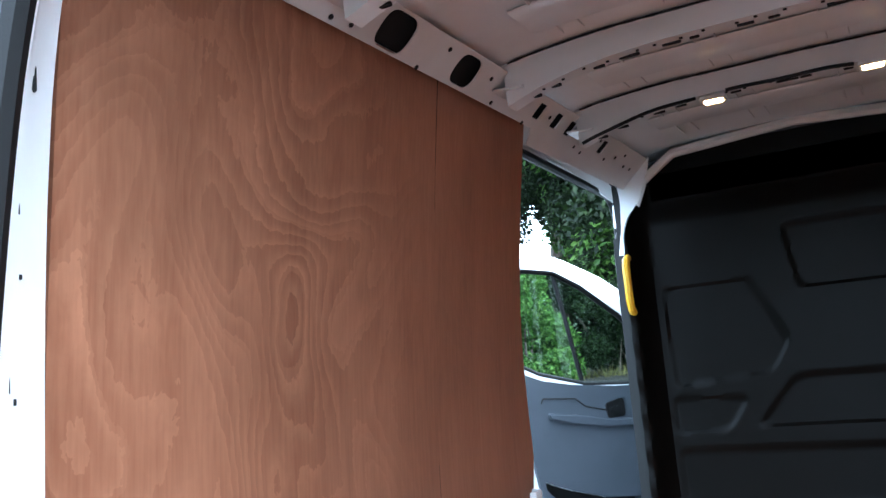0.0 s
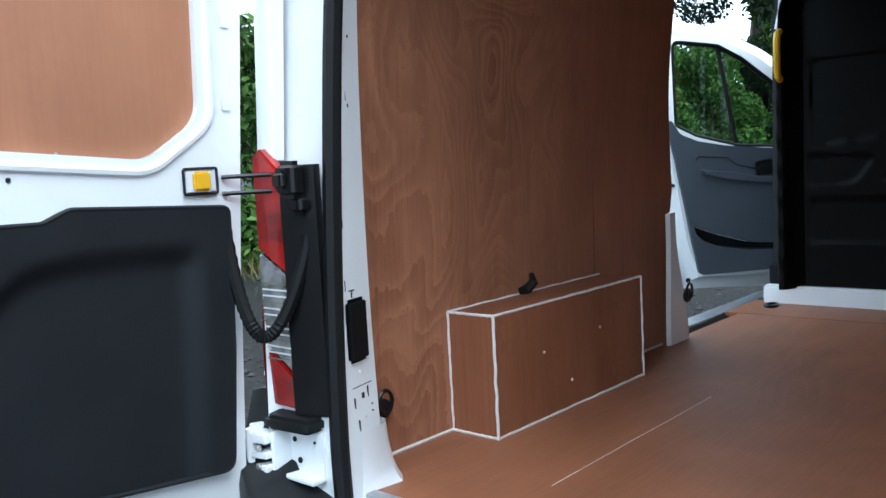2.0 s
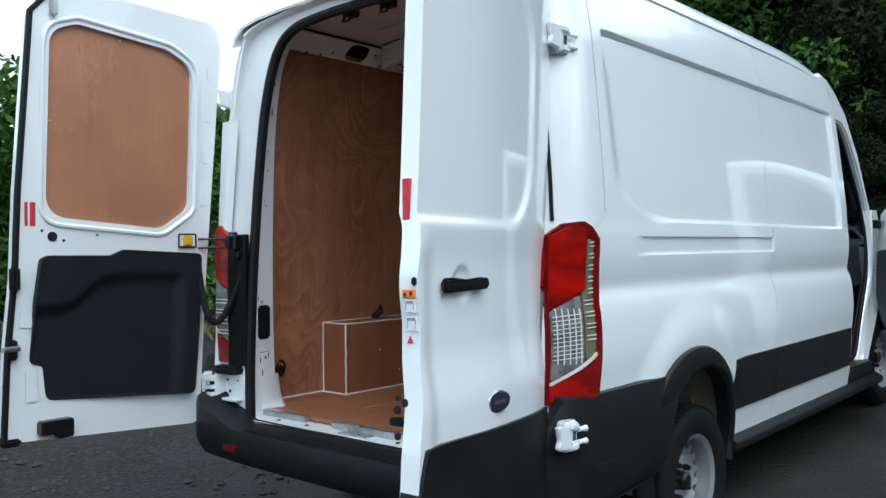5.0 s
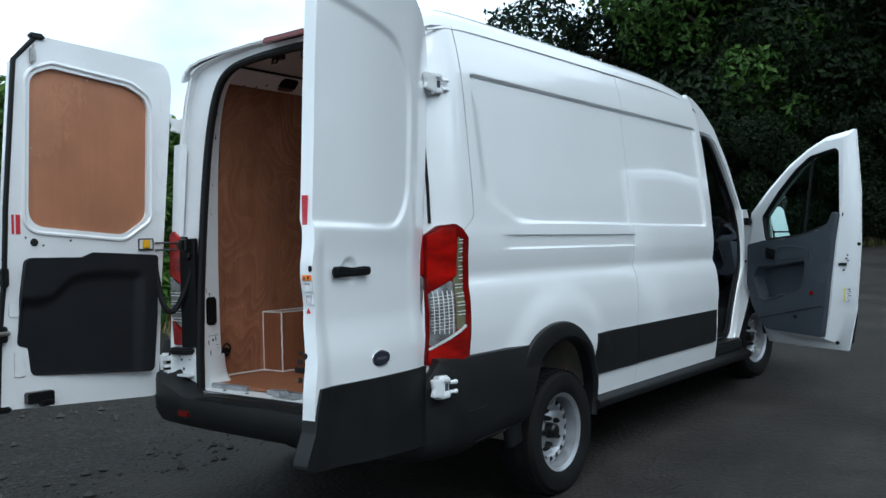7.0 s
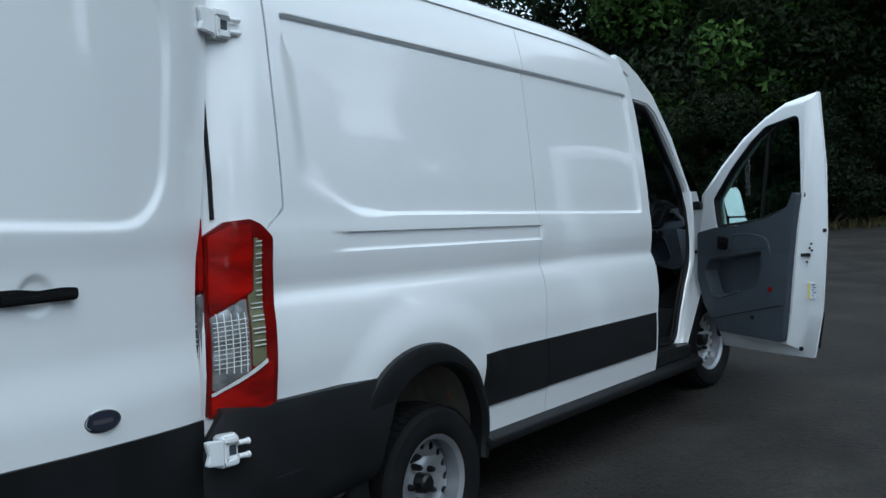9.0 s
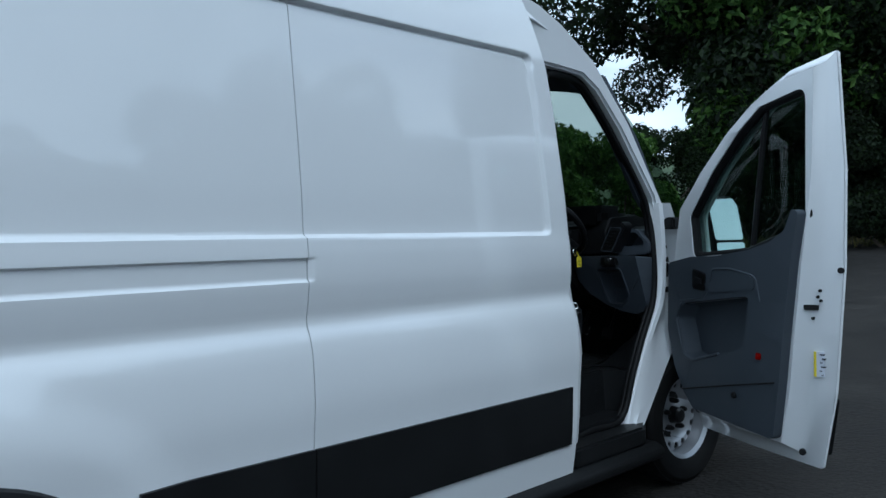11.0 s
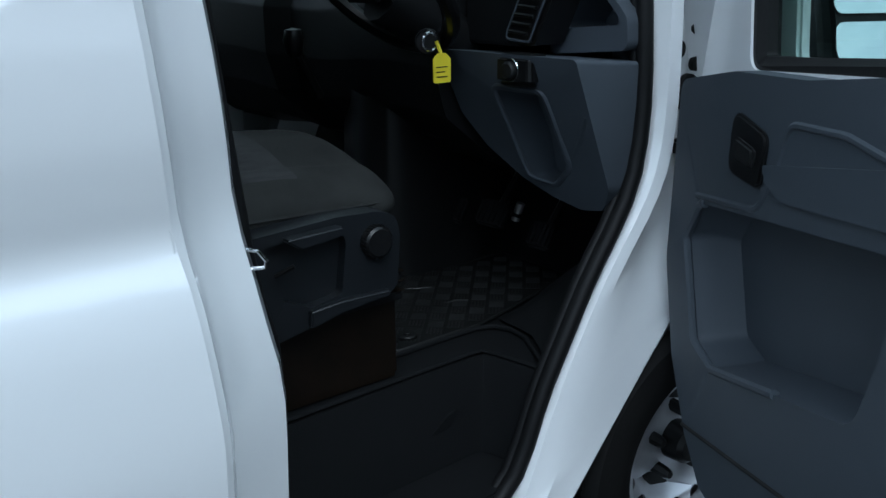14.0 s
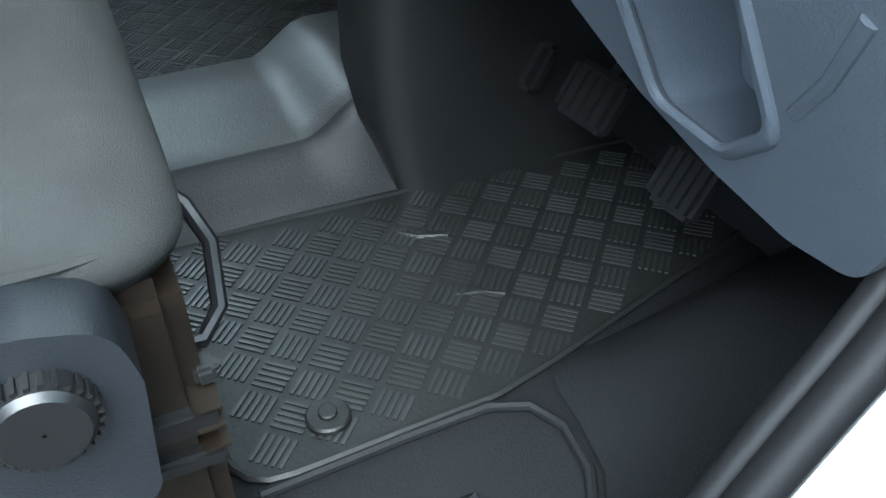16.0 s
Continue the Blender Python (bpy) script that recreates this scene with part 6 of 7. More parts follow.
    part("front_wing", f(skin(4.53, 5.46, 44, zs, surf=wing_x, arch=(4.51, 0.53, 0.42))), WHITE, van, "white front wing")
    arc = span(radians(-20), radians(200), 30)
    part("front_wheelhouse", f(loft([[(x, 4.51 + 0.40 * math.cos(a), 0.53 + 0.40 * math.sin(a)) for a in arc] for x in (0.90, 0.82)])), BLACK, van, "black plastic wheelhouse liner")
    part("liner_back", f(plate([(4.51 + 0.40 * math.cos(a), 0.53 + 0.40 * math.sin(a)) for a in arc], 0.80, 0.82)), BLACK, van)
    part("headlamp", f(plate(rounded([(0.60, 1.02), (0.86, 1.06), (0.84, 1.32), (0.72, 1.30)], 0.03), 5.30, 5.40, XZ, bevel=0.01)), CLEAR, van, "clear headlamp")
part("windscreen", thick(loft([[(x, y - 0.10 * (x / 0.85) ** 2 + 0.0, z) for x in span(-w, w, 17)] for y, z, w in ((4.10, 2.245, 0.76), (4.40, 2.0, 0.80), (4.75, 1.68, 0.84), (5.0, 1.44, 0.86))]), 0.005), SCREEN, van, "clear laminated windscreen")
part("bonnet", thick(loft([[(x, y - 0.16 * abs(x / 0.88) ** 2.5, z - 0.06 * abs(x / 0.88) ** 2.5) for x in span(-w, w, 21)] for y, z, w in ((4.97, 1.47, 0.88), (5.15, 1.44, 0.88), (5.35, 1.36, 0.86), (5.52, 1.22, 0.80), (5.56, 1.12, 0.78))]), 0.01), WHITE, van, "white bonnet")
part("front_bumper", thick(loft([[(x, y - 0.30 * abs(x / 0.96) ** 3, z) for x in span(-0.96, 0.96, 25)] for y, z in ((5.55, 1.12), (5.57, 1.0), (5.60, 0.80), (5.61, 0.62), (5.58, 0.48), (5.45, 0.44))]), 0.02), BLACK, van, "black front bumper and grille")
part("cab_roof_lining", thick(loft([[(x, y, smooth_steps(CROWN, y) - 0.06 - 0.10 * (abs(x) / 0.8) ** 3) for x in span(-0.8, 0.8, 17)] for y in (3.28, 3.5, 3.7, 3.9, 4.06)]), 0.01), GREYTRIM, van, "grey cab roof lining")
for s in (1, -1):
    f = (lambda b: b) if s > 0 else mirrored
    part("pillar_trim", f(plate([(3.72, 2.14), (3.85, 2.09), (4.05, 1.93), (4.31, 1.62), (4.42, 1.52), (4.62, 1.50), (4.30, 1.93), (4.02, 2.20)], 0.80, 0.834, bevel=0.008)), GREYTRIM, van, "grey windscreen pillar trim")
    gr = part("speaker_grille", f(plate(rounded([(4.44, 1.52), (4.50, 1.52), (4.47, 1.62), (4.41, 1.64)], 0.008), 0.79, 0.80)), BLACK_SMOOTH, van)
    part("quarter_trim", f(plate([(3.50, 0.6), (3.60, 0.6), (3.60, 1.12), (3.51, 2.10), (3.44, 2.10), (3.40, 0.6)], 0.80, 0.86)), BLACK, van, "black inner pillar trim")
part("cab_back_panel", box(-0.80, 0.80, 3.30, 3.34, 0.62, 2.35, 0.01), BLACK, van, "black lined back wall of the cab")

# ---- cab doors ----
D_OUT = [(0.0, 0.95), (-0.01, 1.30), (0.03, 1.572), (0.25, 1.765), (0.48, 1.935), (0.68, 2.04), (0.86, 2.107), (1.119, 2.135), (1.150, 1.68), (1.139, 1.30), (1.112, 1.05), (1.085, 0.81), (1.009, 0.505), (0.60, 0.502), (0.20, 0.509), (0.10, 0.72)]
DOOR_IN = [(0.09, 0.95), (0.09, 1.30), (0.15, 1.56), (0.33, 1.73), (0.53, 1.885), (0.70, 1.985), (0.87, 2.055), (1.085, 2.075), (1.065, 1.66), (1.000, 1.30), (0.960, 1.05), (0.925, 0.81), (0.868, 0.585), (0.60, 0.585), (0.26, 0.61), (0.17, 0.72)]
D_GLASS = rounded([(0.262, 1.335), (0.235, 1.530), (0.42, 1.725), (0.62, 1.890), (0.76, 1.972), (1.040, 2.012), (1.030, 1.50), (0.90, 1.43), (0.65, 1.36)], [0.03, 0.04, 0.05, 0.05, 0.05, 0.05, 0.04, 0.04, 0.04], 4)


def cab_door(f, label, DM, driver=True):
    reach = (lambda s: s) if driver else (lambda s: s + 0.055 * max(0.0, (s - 0.5) / 0.5))
    D_IN = [(reach(s), z) for s, z in DOOR_IN]
    pane = LAMPGLASS if driver else SIDEGLASS
    d = part("cab_door", f(plate(D_OUT, 0.0, 0.022, DM, [D_GLASS], 0.006, 2)), WHITE, van, label)
    a = [DM @ Vector((s, z, 0.022)) for s, z in D_OUT]
    m1 = [DM @ Vector((0.6 * s + 0.4 * t, 0.6 * z + 0.4 * w, 0.040)) for (s, z), (t, w) in zip(D_OUT, D_IN)]
    m2 = [DM @ Vector((0.3 * s + 0.7 * t, 0.3 * z + 0.7 * w, 0.058)) for (s, z), (t, w) in zip(D_OUT, D_IN)]
    b = [DM @ Vector((s, z, 0.098)) for s, z in D_IN]
    rows = [r + [r[0]] for r in (a, m1, m2, b)]
    part("shut_face", f(loft(rows)), WHITE, d, "white painted door edge")
    part("glass_seal", f(tube([DM @ Vector((s, z, 0.075)) for s, z in D_GLASS], 0.022, 8, closed=True)), RUBBER, d, "black window seal")
    part("glass", f(plate(D_GLASS, 0.050, 0.054, DM)), pane, d, "slightly tinted door window").visible_shadow = False
    part("window_bar", f(tube([DM @ Vector(p) for p in ((0.760, 1.985, 0.06), (0.705, 1.68, 0.06), (0.650, 1.36, 0.06))], 0.013, 6)), RUBBER, d, "black window divider bar")
    trim = rounded([(0.107, 1.306), (0.092, 0.98), (0.145, 0.81), (0.225, 0.69), (0.30, 0.625), (0.868, 0.600), (0.905, 0.80), (0.935, 1.0), (0.962, 1.16), (0.988, 1.32), (1.037, 1.525), (1.0, 1.535), (0.955, 1.45), (0.86, 1.405), (0.72, 1.372), (0.50, 1.345), (0.30, 1.338)], [0.03, 0.1, 0.08, 0.05, 0.04, 0.03, 0.05, 0.1, 0.1, 0.1, 0.015, 0.015, 0.06, 0.06, 0.1, 0.1, 0.1], 4)
    trim = [(reach(s), z) for s, z in trim]
    pocket = rounded([(0.94, 0.905), (0.885, 0.876), (0.795, 0.842), (0.615, 0.790), (0.40, 0.775), (0.40, 0.735), (0.62, 0.742), (0.795, 0.770), (0.885, 0.806), (0.93, 0.855)][::-1], 0.015, 3) if not driver else rounded([(0.165, 1.045), (0.215, 1.115), (0.725, 1.178), (0.712, 1.06), (0.680, 0.95), (0.50, 0.905), (0.300, 0.852), (0.225, 0.87)], [0.02, 0.03, 0.02, 0.1, 0.05, 0.1, 0.03, 0.03], 4)
    part("inner_frame", f(plate(D_IN, 0.085, 0.100, DM, [D_GLASS, [(s, z - 0.004) for s, z in pocket]], 0.003, 1)), WHITE, d)
    tp = part("door_trim", f(plate(trim, 0.098, 0.142, DM, [pocket], 0.010, 3)), GREYTRIM, d, "slate-grey moulded door trim")
    mid_s, mid_z = (0.46, 1.02) if driver else (0.67, 0.805)
    inner = [(mid_s + 0.90 * (s - mid_s), mid_z + 0.88 * (z - mid_z) - 0.004) for s, z in pocket]
    rows = [[DM @ Vector((s, z, n)) for s, z in ring] for ring, n in ((pocket, 0.136), ([(0.97 * s + 0.03 * mid_s, 0.97 * z + 0.03 * mid_z) for s, z in pocket], 0.090), (inner, 0.052))]
    part("pocket_wall", f(loft([r + [r[0]] for r in rows])), GREYTRIM, tp)
    # the passenger slot's back is black, with the shade put into its colour
    part("pocket_face", f(plate(inner, 0.046, 0.053, DM)), GREYTRIM if driver else BLACK, tp)
    lip = [p for p in pocket if p[0] < 0.235 or p[1] < 0.93]
    if not driver:
        part("grip_ledge", f(plate(rounded([(0.89, 1.238), (0.70, 1.215), (0.55, 1.18), (0.30, 1.17), (0.30, 1.13), (0.56, 1.14), (0.75, 1.170), (0.88, 1.208)], 0.012), 0.136, 0.168, DM, bevel=0.010, seg=3)), GREYTRIM, tp)
        part("grip_line", f(tube([DM @ Vector((s, z, 0.142)) for s, z in ((0.915, 1.29), (0.905, 1.315), (0.73, 1.300), (0.68, 1.255), (0.56, 1.225))], 0.004, 6)), BLACK, tp)
    else:
      part("pocket_lip", f(tube([DM @ Vector((s, z, 0.139)) for s, z in sorted(lip, key=lambda p: math.atan2(p[1] - 1.1, p[0] - 0.9) % 6.2832)], 0.008, 8)), GREYTRIM, tp)
    if driver:
      part("arm_rest", f(plate(rounded([(0.40, 1.225), (0.72, 1.282), (0.775, 1.255), (0.78, 1.20), (0.47, 1.17), (0.42, 1.19)], 0.025), 0.130, 0.147, DM, bevel=0.012, seg=4)), GREYTRIM, tp)
    hs = 0.0 if driver else 0.15
    ih = part("inner_handle", f(plate(rounded([(0.315 + hs, 1.190), (0.415 + hs, 1.182), (0.425 + hs, 1.262), (0.32 + hs, 1.285)], 0.02), 0.140, 0.150, DM, bevel=0.004)), BLACK_SMOOTH, tp, "black inner door handle")
    part("lever", f(plate(rounded([(0.345 + hs, 1.215), (0.405 + hs, 1.21), (0.405 + hs, 1.24), (0.35 + hs, 1.25)], 0.008), 0.150, 0.160, DM, bevel=0.004)), BLACK, ih)
    if driver:
      part("trim_ridge", f(tube([DM @ Vector((s, z, 0.140)) for s, z in rounded([(0.20, 1.125), (0.405, 1.150), (0.445, 1.215), (0.47, 1.285), (0.60, 1.290), (0.775, 1.262), (0.80, 1.16)], [0, 0.05, 0.05, 0.03, 0.1, 0.05, 0], 5)], 0.006, 8)), GREYTRIM, tp)
      part("trim_seam", f(tube([DM @ Vector(p) for p in ((0.215, 0.705, 0.143), (0.55, 0.772, 0.143), (0.885, 0.836, 0.143))], 0.0035, 6)), HOLE, tp)
    if driver:
      part("reflector", f(plate(rounded([(0.772, 0.915), (0.806, 0.918), (0.808, 0.945), (0.776, 0.948)], 0.008), 0.142, 0.150, DM, bevel=0.004)), RED, tp, "red door reflector")
    if driver:
      part("knob", f(moved(disc(0, 0, 0, 0.014, 0.012, "z", 16, 0.002), DM @ Matrix.Translation((0.62, 0.742, 0.147)))), BLACK, tp)
    # lock slot, holes and sticker on the shut edge
    def edge_mark(name, u, z, w, h, mat_, up=0.003, round_=False):
        so = smooth_steps([(p[1], p[0]) for p in D_OUT[7:13]][::-1], z)
        si = smooth_steps([(p[1], p[0]) for p in D_IN[7:13]][::-1], z)
        n0, n1 = 0.022, 0.098
        p = Vector((so + (si - so) * u, z, n0 + (n1 - n0) * u - 0.012 * math.sin(math.pi * u)))
        ax = Vector((si - so, 0, n1 - n0)).normalized()
        nn = Vector((ax.z, 0, -ax.x))
        m = DM @ Matrix(((ax.x, 0, nn.x, p.x), (0, 1, 0, p.y), (ax.z, 0, nn.z, p.z), (0, 0, 0, 1)))
        shape = disc(0, 0, 0, w / 2, 0.012, "z", 14) if round_ else box(-w / 2, w / 2, -h / 2, h / 2, -0.010, up, 0.001)
        return part(name, f(moved(shape, m)), mat_, d)
    edge_mark("lock_slot", 0.72, 1.148, 0.055, 0.020, HOLE, 0.008)
    for u, z, r in ((0.60, 1.19, 0.012), (0.52, 1.175, 0.012), (0.56, 1.215, 0.012), (0.66, 1.105, 0.012), (0.06, 1.295, 0.024), (0.55, 0.56, 0.028)):
        edge_mark("hole", u, z, r, r, HOLE, round_=True)
    if driver:
        edge_mark("tyre_label", 0.42, 0.925, 0.034, 0.10, PAPER, 0.009)
        edge_mark("label_band", 0.52, 0.925, 0.010, 0.099, TAGY, 0.0105)
    for k in range(6 if driver else 0):
        edge_mark("label_bar", 0.33 + 0.05 * (k % 2), 0.884 + 0.016 * k, 0.010 + 0.004 * (k % 3), 0.005, BLUE, 0.0105)
    # door mirror: its face looks along the door, towards the rear when the door is shut
    MM = DM @ Matrix.Translation((0.14, 1.478, -0.168)) @ Matrix(((0, 0, 1, 0), (0, 1, 0, 0), (1, 0, 0, 0), (0, 0, 0, 1))) @ Matrix.Rotation(radians(-17), 4, "X") @ Matrix.Diagonal((0.82, 0.93, 1.0, 1.0))
    mh = part("door_mirror", f(plate(rounded([(-0.120, -0.185), (0.115, -0.185), (0.120, 0.12), (0.085, 0.175), (-0.09, 0.185), (-0.125, 0.13)], 0.04), -0.10, 0.0, MM, bevel=0.025, seg=3)), BLACK, d, "black door mirror")
    part("mirror_glass", f(plate(rounded([(-0.098, -0.075), (0.095, -0.075), (0.098, 0.11), (0.072, 0.152), (-0.075, 0.158), (-0.102, 0.12)], 0.02), 0.0005, 0.004, MM)), MIRROR, mh, "mirror face")
    part("wide_mirror_glass", f(plate(rounded([(-0.098, -0.160), (0.095, -0.160), (0.095, -0.090), (-0.098, -0.090)], 0.02), 0.0005, 0.004, MM)), MIRROR, mh)
    part("mirror_arm", f(tube([DM @ Vector(p) for p in ((0.10, 1.30, -0.01), (0.10, 1.31, -0.08), (0.09, 1.34, -0.16))], 0.035, 8)), BLACK, mh)
    part("outer_cladding", f(plate(rounded([(0.10, 0.56), (1.03, 0.56), (1.08, 0.80), (0.07, 0.79)], 0.02), -0.014, 0.0, DM, bevel=0.005)), BLACK, d)
    part("outer_handle", f(tube([DM @ Vector(p) for p in ((0.90, 1.22, 0.0), (0.91, 1.22, -0.04), (1.04, 1.22, -0.04), (1.05, 1.22, 0.0))], 0.014, 8)), BLACK_SMOOTH, d)
    return d


def door_frame(x, y, z, dx, dy):
    """Frame of a hinged door: (along, up, inwards)."""
    l = math.hypot(dx, dy)
    return Matrix(((dx / l, 0, dy / l, x), (dy / l, 0, -dx / l, y), (0, 1, 0, z), (0, 0, 0, 1)))


cab_door(lambda b: b, "white driver's door standing wide open, grey trim inside", door_frame(0.93, 4.55, 0, 0.865, -0.502))
cab_door(mirrored, "white passenger door standing wide open, grey trim inside", door_frame(0.80, 4.375, 0.060, 0.766, -0.643), False)

# ---- cab inside ----
CAB_Z = 0.785
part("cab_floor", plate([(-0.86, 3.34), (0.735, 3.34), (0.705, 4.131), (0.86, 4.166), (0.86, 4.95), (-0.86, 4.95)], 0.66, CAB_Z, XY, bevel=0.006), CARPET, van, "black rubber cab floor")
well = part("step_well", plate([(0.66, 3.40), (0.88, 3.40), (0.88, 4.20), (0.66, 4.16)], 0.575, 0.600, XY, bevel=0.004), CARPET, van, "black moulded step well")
edge = [(0.733, 3.40), (0.724, 3.65), (0.715, 3.90), (0.708, 4.105), (0.713, 4.128), (0.735, 4.138), (0.80, 4.152), (0.865, 4.166)]
part("well_wall", thick(loft([[(x + 0.004, y, CAB_Z - 0.002) for x, y in edge], [(x + 0.022, y - (0.018 if y > 4.1 else 0), 0.70) for x, y in edge], [(x + 0.034, y - (0.03 if y > 4.1 else 0), 0.60) for x, y in edge]]), 0.01), CARPET, well)
part("well_lip", tube([(x - 0.004, y + (0.004 if y > 4.1 else 0), CAB_Z + 0.001) for x, y in edge], 0.0055, 6), CARPET, well)
part("well_ridge", tube([(x + 0.020, y, 0.715) for x, y in edge[1:4]], 0.004, 6), CARPET, well)
part("well_catch", plate(rounded([(3.965, 0.668), (4.02, 0.672), (4.05, 0.708), (4.015, 0.70)], 0.006, 3), 0.728, 0.748, bevel=0.005), CARPET, well)
part("floor_lip", tube([(0.628, 3.97, CAB_Z + 0.004), (0.624, 4.10, CAB_Z + 0.005), (0.624, 4.185, CAB_Z + 0.006), (0.640, 4.222, CAB_Z + 0.006), (0.675, 4.238, CAB_Z + 0.006), (0.725, 4.232, CAB_Z + 0.006), (0.775, 4.205, CAB_Z + 0.006), (0.835, 4.172, CAB_Z + 0.006)], 0.0055, 8), CARPET, van)
rows = []
for v in span(0, 1, 22):
    h = step(-0.08, 0.36, v)
    row = []
    for x, y0, rise in ((0.598, 4.268, 0.0), (0.612, 4.262, 0.020), (0.640, 4.254, 0.055), (0.680, 4.250, 0.085), (0.735, 4.240, 0.108), (0.785, 4.210, 0.130), (0.830, 4.178, 0.160), (0.872, 4.150, 0.205)):
        y = y0 + 0.52 * v
        row.append((x - 0.06 * v, y, CAB_Z + 0.002 + rise * h + 0.30 * 0.52 * v * step(0.62, 0.86, x)))
    rows.append(row)
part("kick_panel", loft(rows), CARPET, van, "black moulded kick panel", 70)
# ribbed mat
mat_out = rounded([(0.622, 3.955), (0.616, 4.20), (0.600, 4.27), (0.50, 4.62), (0.285, 4.63), (0.270, 4.35), (0.256, 4.03), (0.250, 3.93)], [0.05, 0.05, 0.03, 0.03, 0.03, 0.05, 0.05, 0.02], 4)
matp = part("floor_mat", plate(mat_out, CAB_Z, CAB_Z + 0.008, XY, bevel=0.003), MAT, van, "grey rubber floor mat with a five-bar tread")
part("mat_rim", tube([(x, y, CAB_Z + 0.008) for x, y in mat_out], 0.0045, 6, closed=True), MAT, matp)
for pts in (((0.335, 4.205), (0.360, 4.232), (0.372, 4.262), (0.350, 4.270)), ((0.470, 4.225), (0.478, 4.252), (0.492, 4.275))):
    part("scuff", tube([(x, y, CAB_Z + 0.0075) for x, y in pts], [0.002, 0.004, 0.0035, 0.002][:len(pts)], 6), MAT, matp, "scuffed patch")


def in_poly(x, y, poly):
    c = False
    for i in range(len(poly)):
        (x1, y1), (x2, y2) = poly[i - 1], poly[i]
        if (y1 > y) != (y2 > y) and x < (x2 - x1) * (y - y1) / (y2 - y1) + x1:
            c = not c
    return c


def tread(poly, start, z, c=0.0405, ang=47):
    """Five-bar tread: square cells, their bars turned a quarter from one cell to the next."""
    bars = []
    ca, sa = math.cos(radians(ang)), math.sin(radians(ang))
    for i in range(-24, 25):
        for j in range(-24, 25):
            x, y = start[0] + ca * i * c - sa * j * c, start[1] + sa * i * c + ca * j * c
            if not all(in_poly(x + dx, y + dy, poly) for dx, dy in ((0.016, 0), (-0.016, 0), (0, 0.016), (0, -0.016))):
                continue
            turn = radians(ang + (90 if (i + j) % 2 else 0))
            for k in range(5):
                b = box(-0.0017, 0.0017, -0.016, 0.016, 0, 0.0020)
                bars.append(moved(b, Matrix.Translation((x, y, z)) @ Matrix.Rotation(turn, 4, "Z") @ Matrix.Translation(((k - 2) * 0.0072, 0, 0))))
    return bars


part("mat_tread", join(*tread(mat_out, (0.303, 4.040), CAB_Z + 0.0075)), MATBAR, matp, smooth=0)
part("mat_stud", join(disc(0.577, 4.048, CAB_Z + 0.011, 0.021, 0.010, "z", 20, 0.002), disc(0.577, 4.048, CAB_Z + 0.017, 0.009, 0.006, "z", 12, 0.001)), MAT, matp, "round mat stud")
pm = [(-0.10, 3.98), (-0.82, 3.98), (-0.82, 4.72), (-0.10, 4.72)]
pmat = part("floor_mat", plate(pm[::-1], CAB_Z, CAB_Z + 0.008, XY, bevel=0.003), MAT, van, "grey rubber floor mat with a five-bar tread")
part("mat_tread", join(*tread(pm, (-0.3, 4.2), CAB_Z + 0.0075)), MATBAR, pmat, smooth=0)


def tunnel_top(y):
    return 0.862 + 0.045 * step(4.150, 4.235, y)


rows, flank = [], []
for y in (3.75, 3.95, 4.05, 4.12, *span(4.145, 4.245, 9), 4.35, 4.6, 4.9):
    z = tunnel_top(y)
    flank.append([(0.264, y, CAB_Z + 0.001), (0.256, y, CAB_Z + 0.014), (0.240, y, CAB_Z + 0.028), (0.216, y, z - 0.026), (0.205, y, z - 0.010), (0.196, y, z - 0.006)])
    rows.append([(0.200, y, z - 0.008), (0.188, y, z - 0.002), (0.170, y, z), (0.06, y, z + 0.006), (-0.04, y, z + 0.003), (-0.062, y, z - 0.008), (-0.080, y, z - 0.04), (-0.090, y, CAB_Z + 0.001)])
# top in the painted-light colour, flank in a darker one
tn = part("tunnel", loft(rows), TUNNEL, van, "moulded floor tunnel, its top painted paler as lit", 60)
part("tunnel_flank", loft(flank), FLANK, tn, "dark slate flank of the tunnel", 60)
rows = []
for z, y0, out in ((CAB_Z + 0.004, 4.252, 0.266), (0.83, 4.243, 0.263), (0.88, 4.234, 0.260), (0.95, 4.230, 0.259), (1.05, 4.233, 0.256), (1.22, 4.240, 0.250)):
    k = step(0.80, 0.93, z)
    rows.append([(-0.20, y0 + 0.16, z), (0.05, y0 + 0.03, z), (out - 0.010 - 0.055 * k, y0 - 0.004 - 0.016 * k, z), (out - 0.006, y0 - 0.004, z), (out + 0.002, y0 + 0.004, z), (out + 0.012, y0 + 0.035, z), (out + 0.018, y0 + 0.10, z), (out + 0.016, y0 + 0.19, z), (out - 0.005, y0 + 0.30, z), (out - 0.06, y0 + 0.45, z)])
part("gear_console", loft(rows), CONSOLE, van, "glossy black gear console", 40)
gs = part("gear_lever", tube([(-0.02, 4.22, 1.20), (-0.02, 4.16, 1.32)], 0.012, 8), BLACK_SMOOTH, van, "black gear lever")
part("gear_knob", lathe([(0.001, 0.03), (0.02, 0.025), (0.026, 0.0), (0.02, -0.03), (0.012, -0.04)], 16, "z", (-0.02, 4.155, 1.34)), BLACK_SMOOTH, gs)
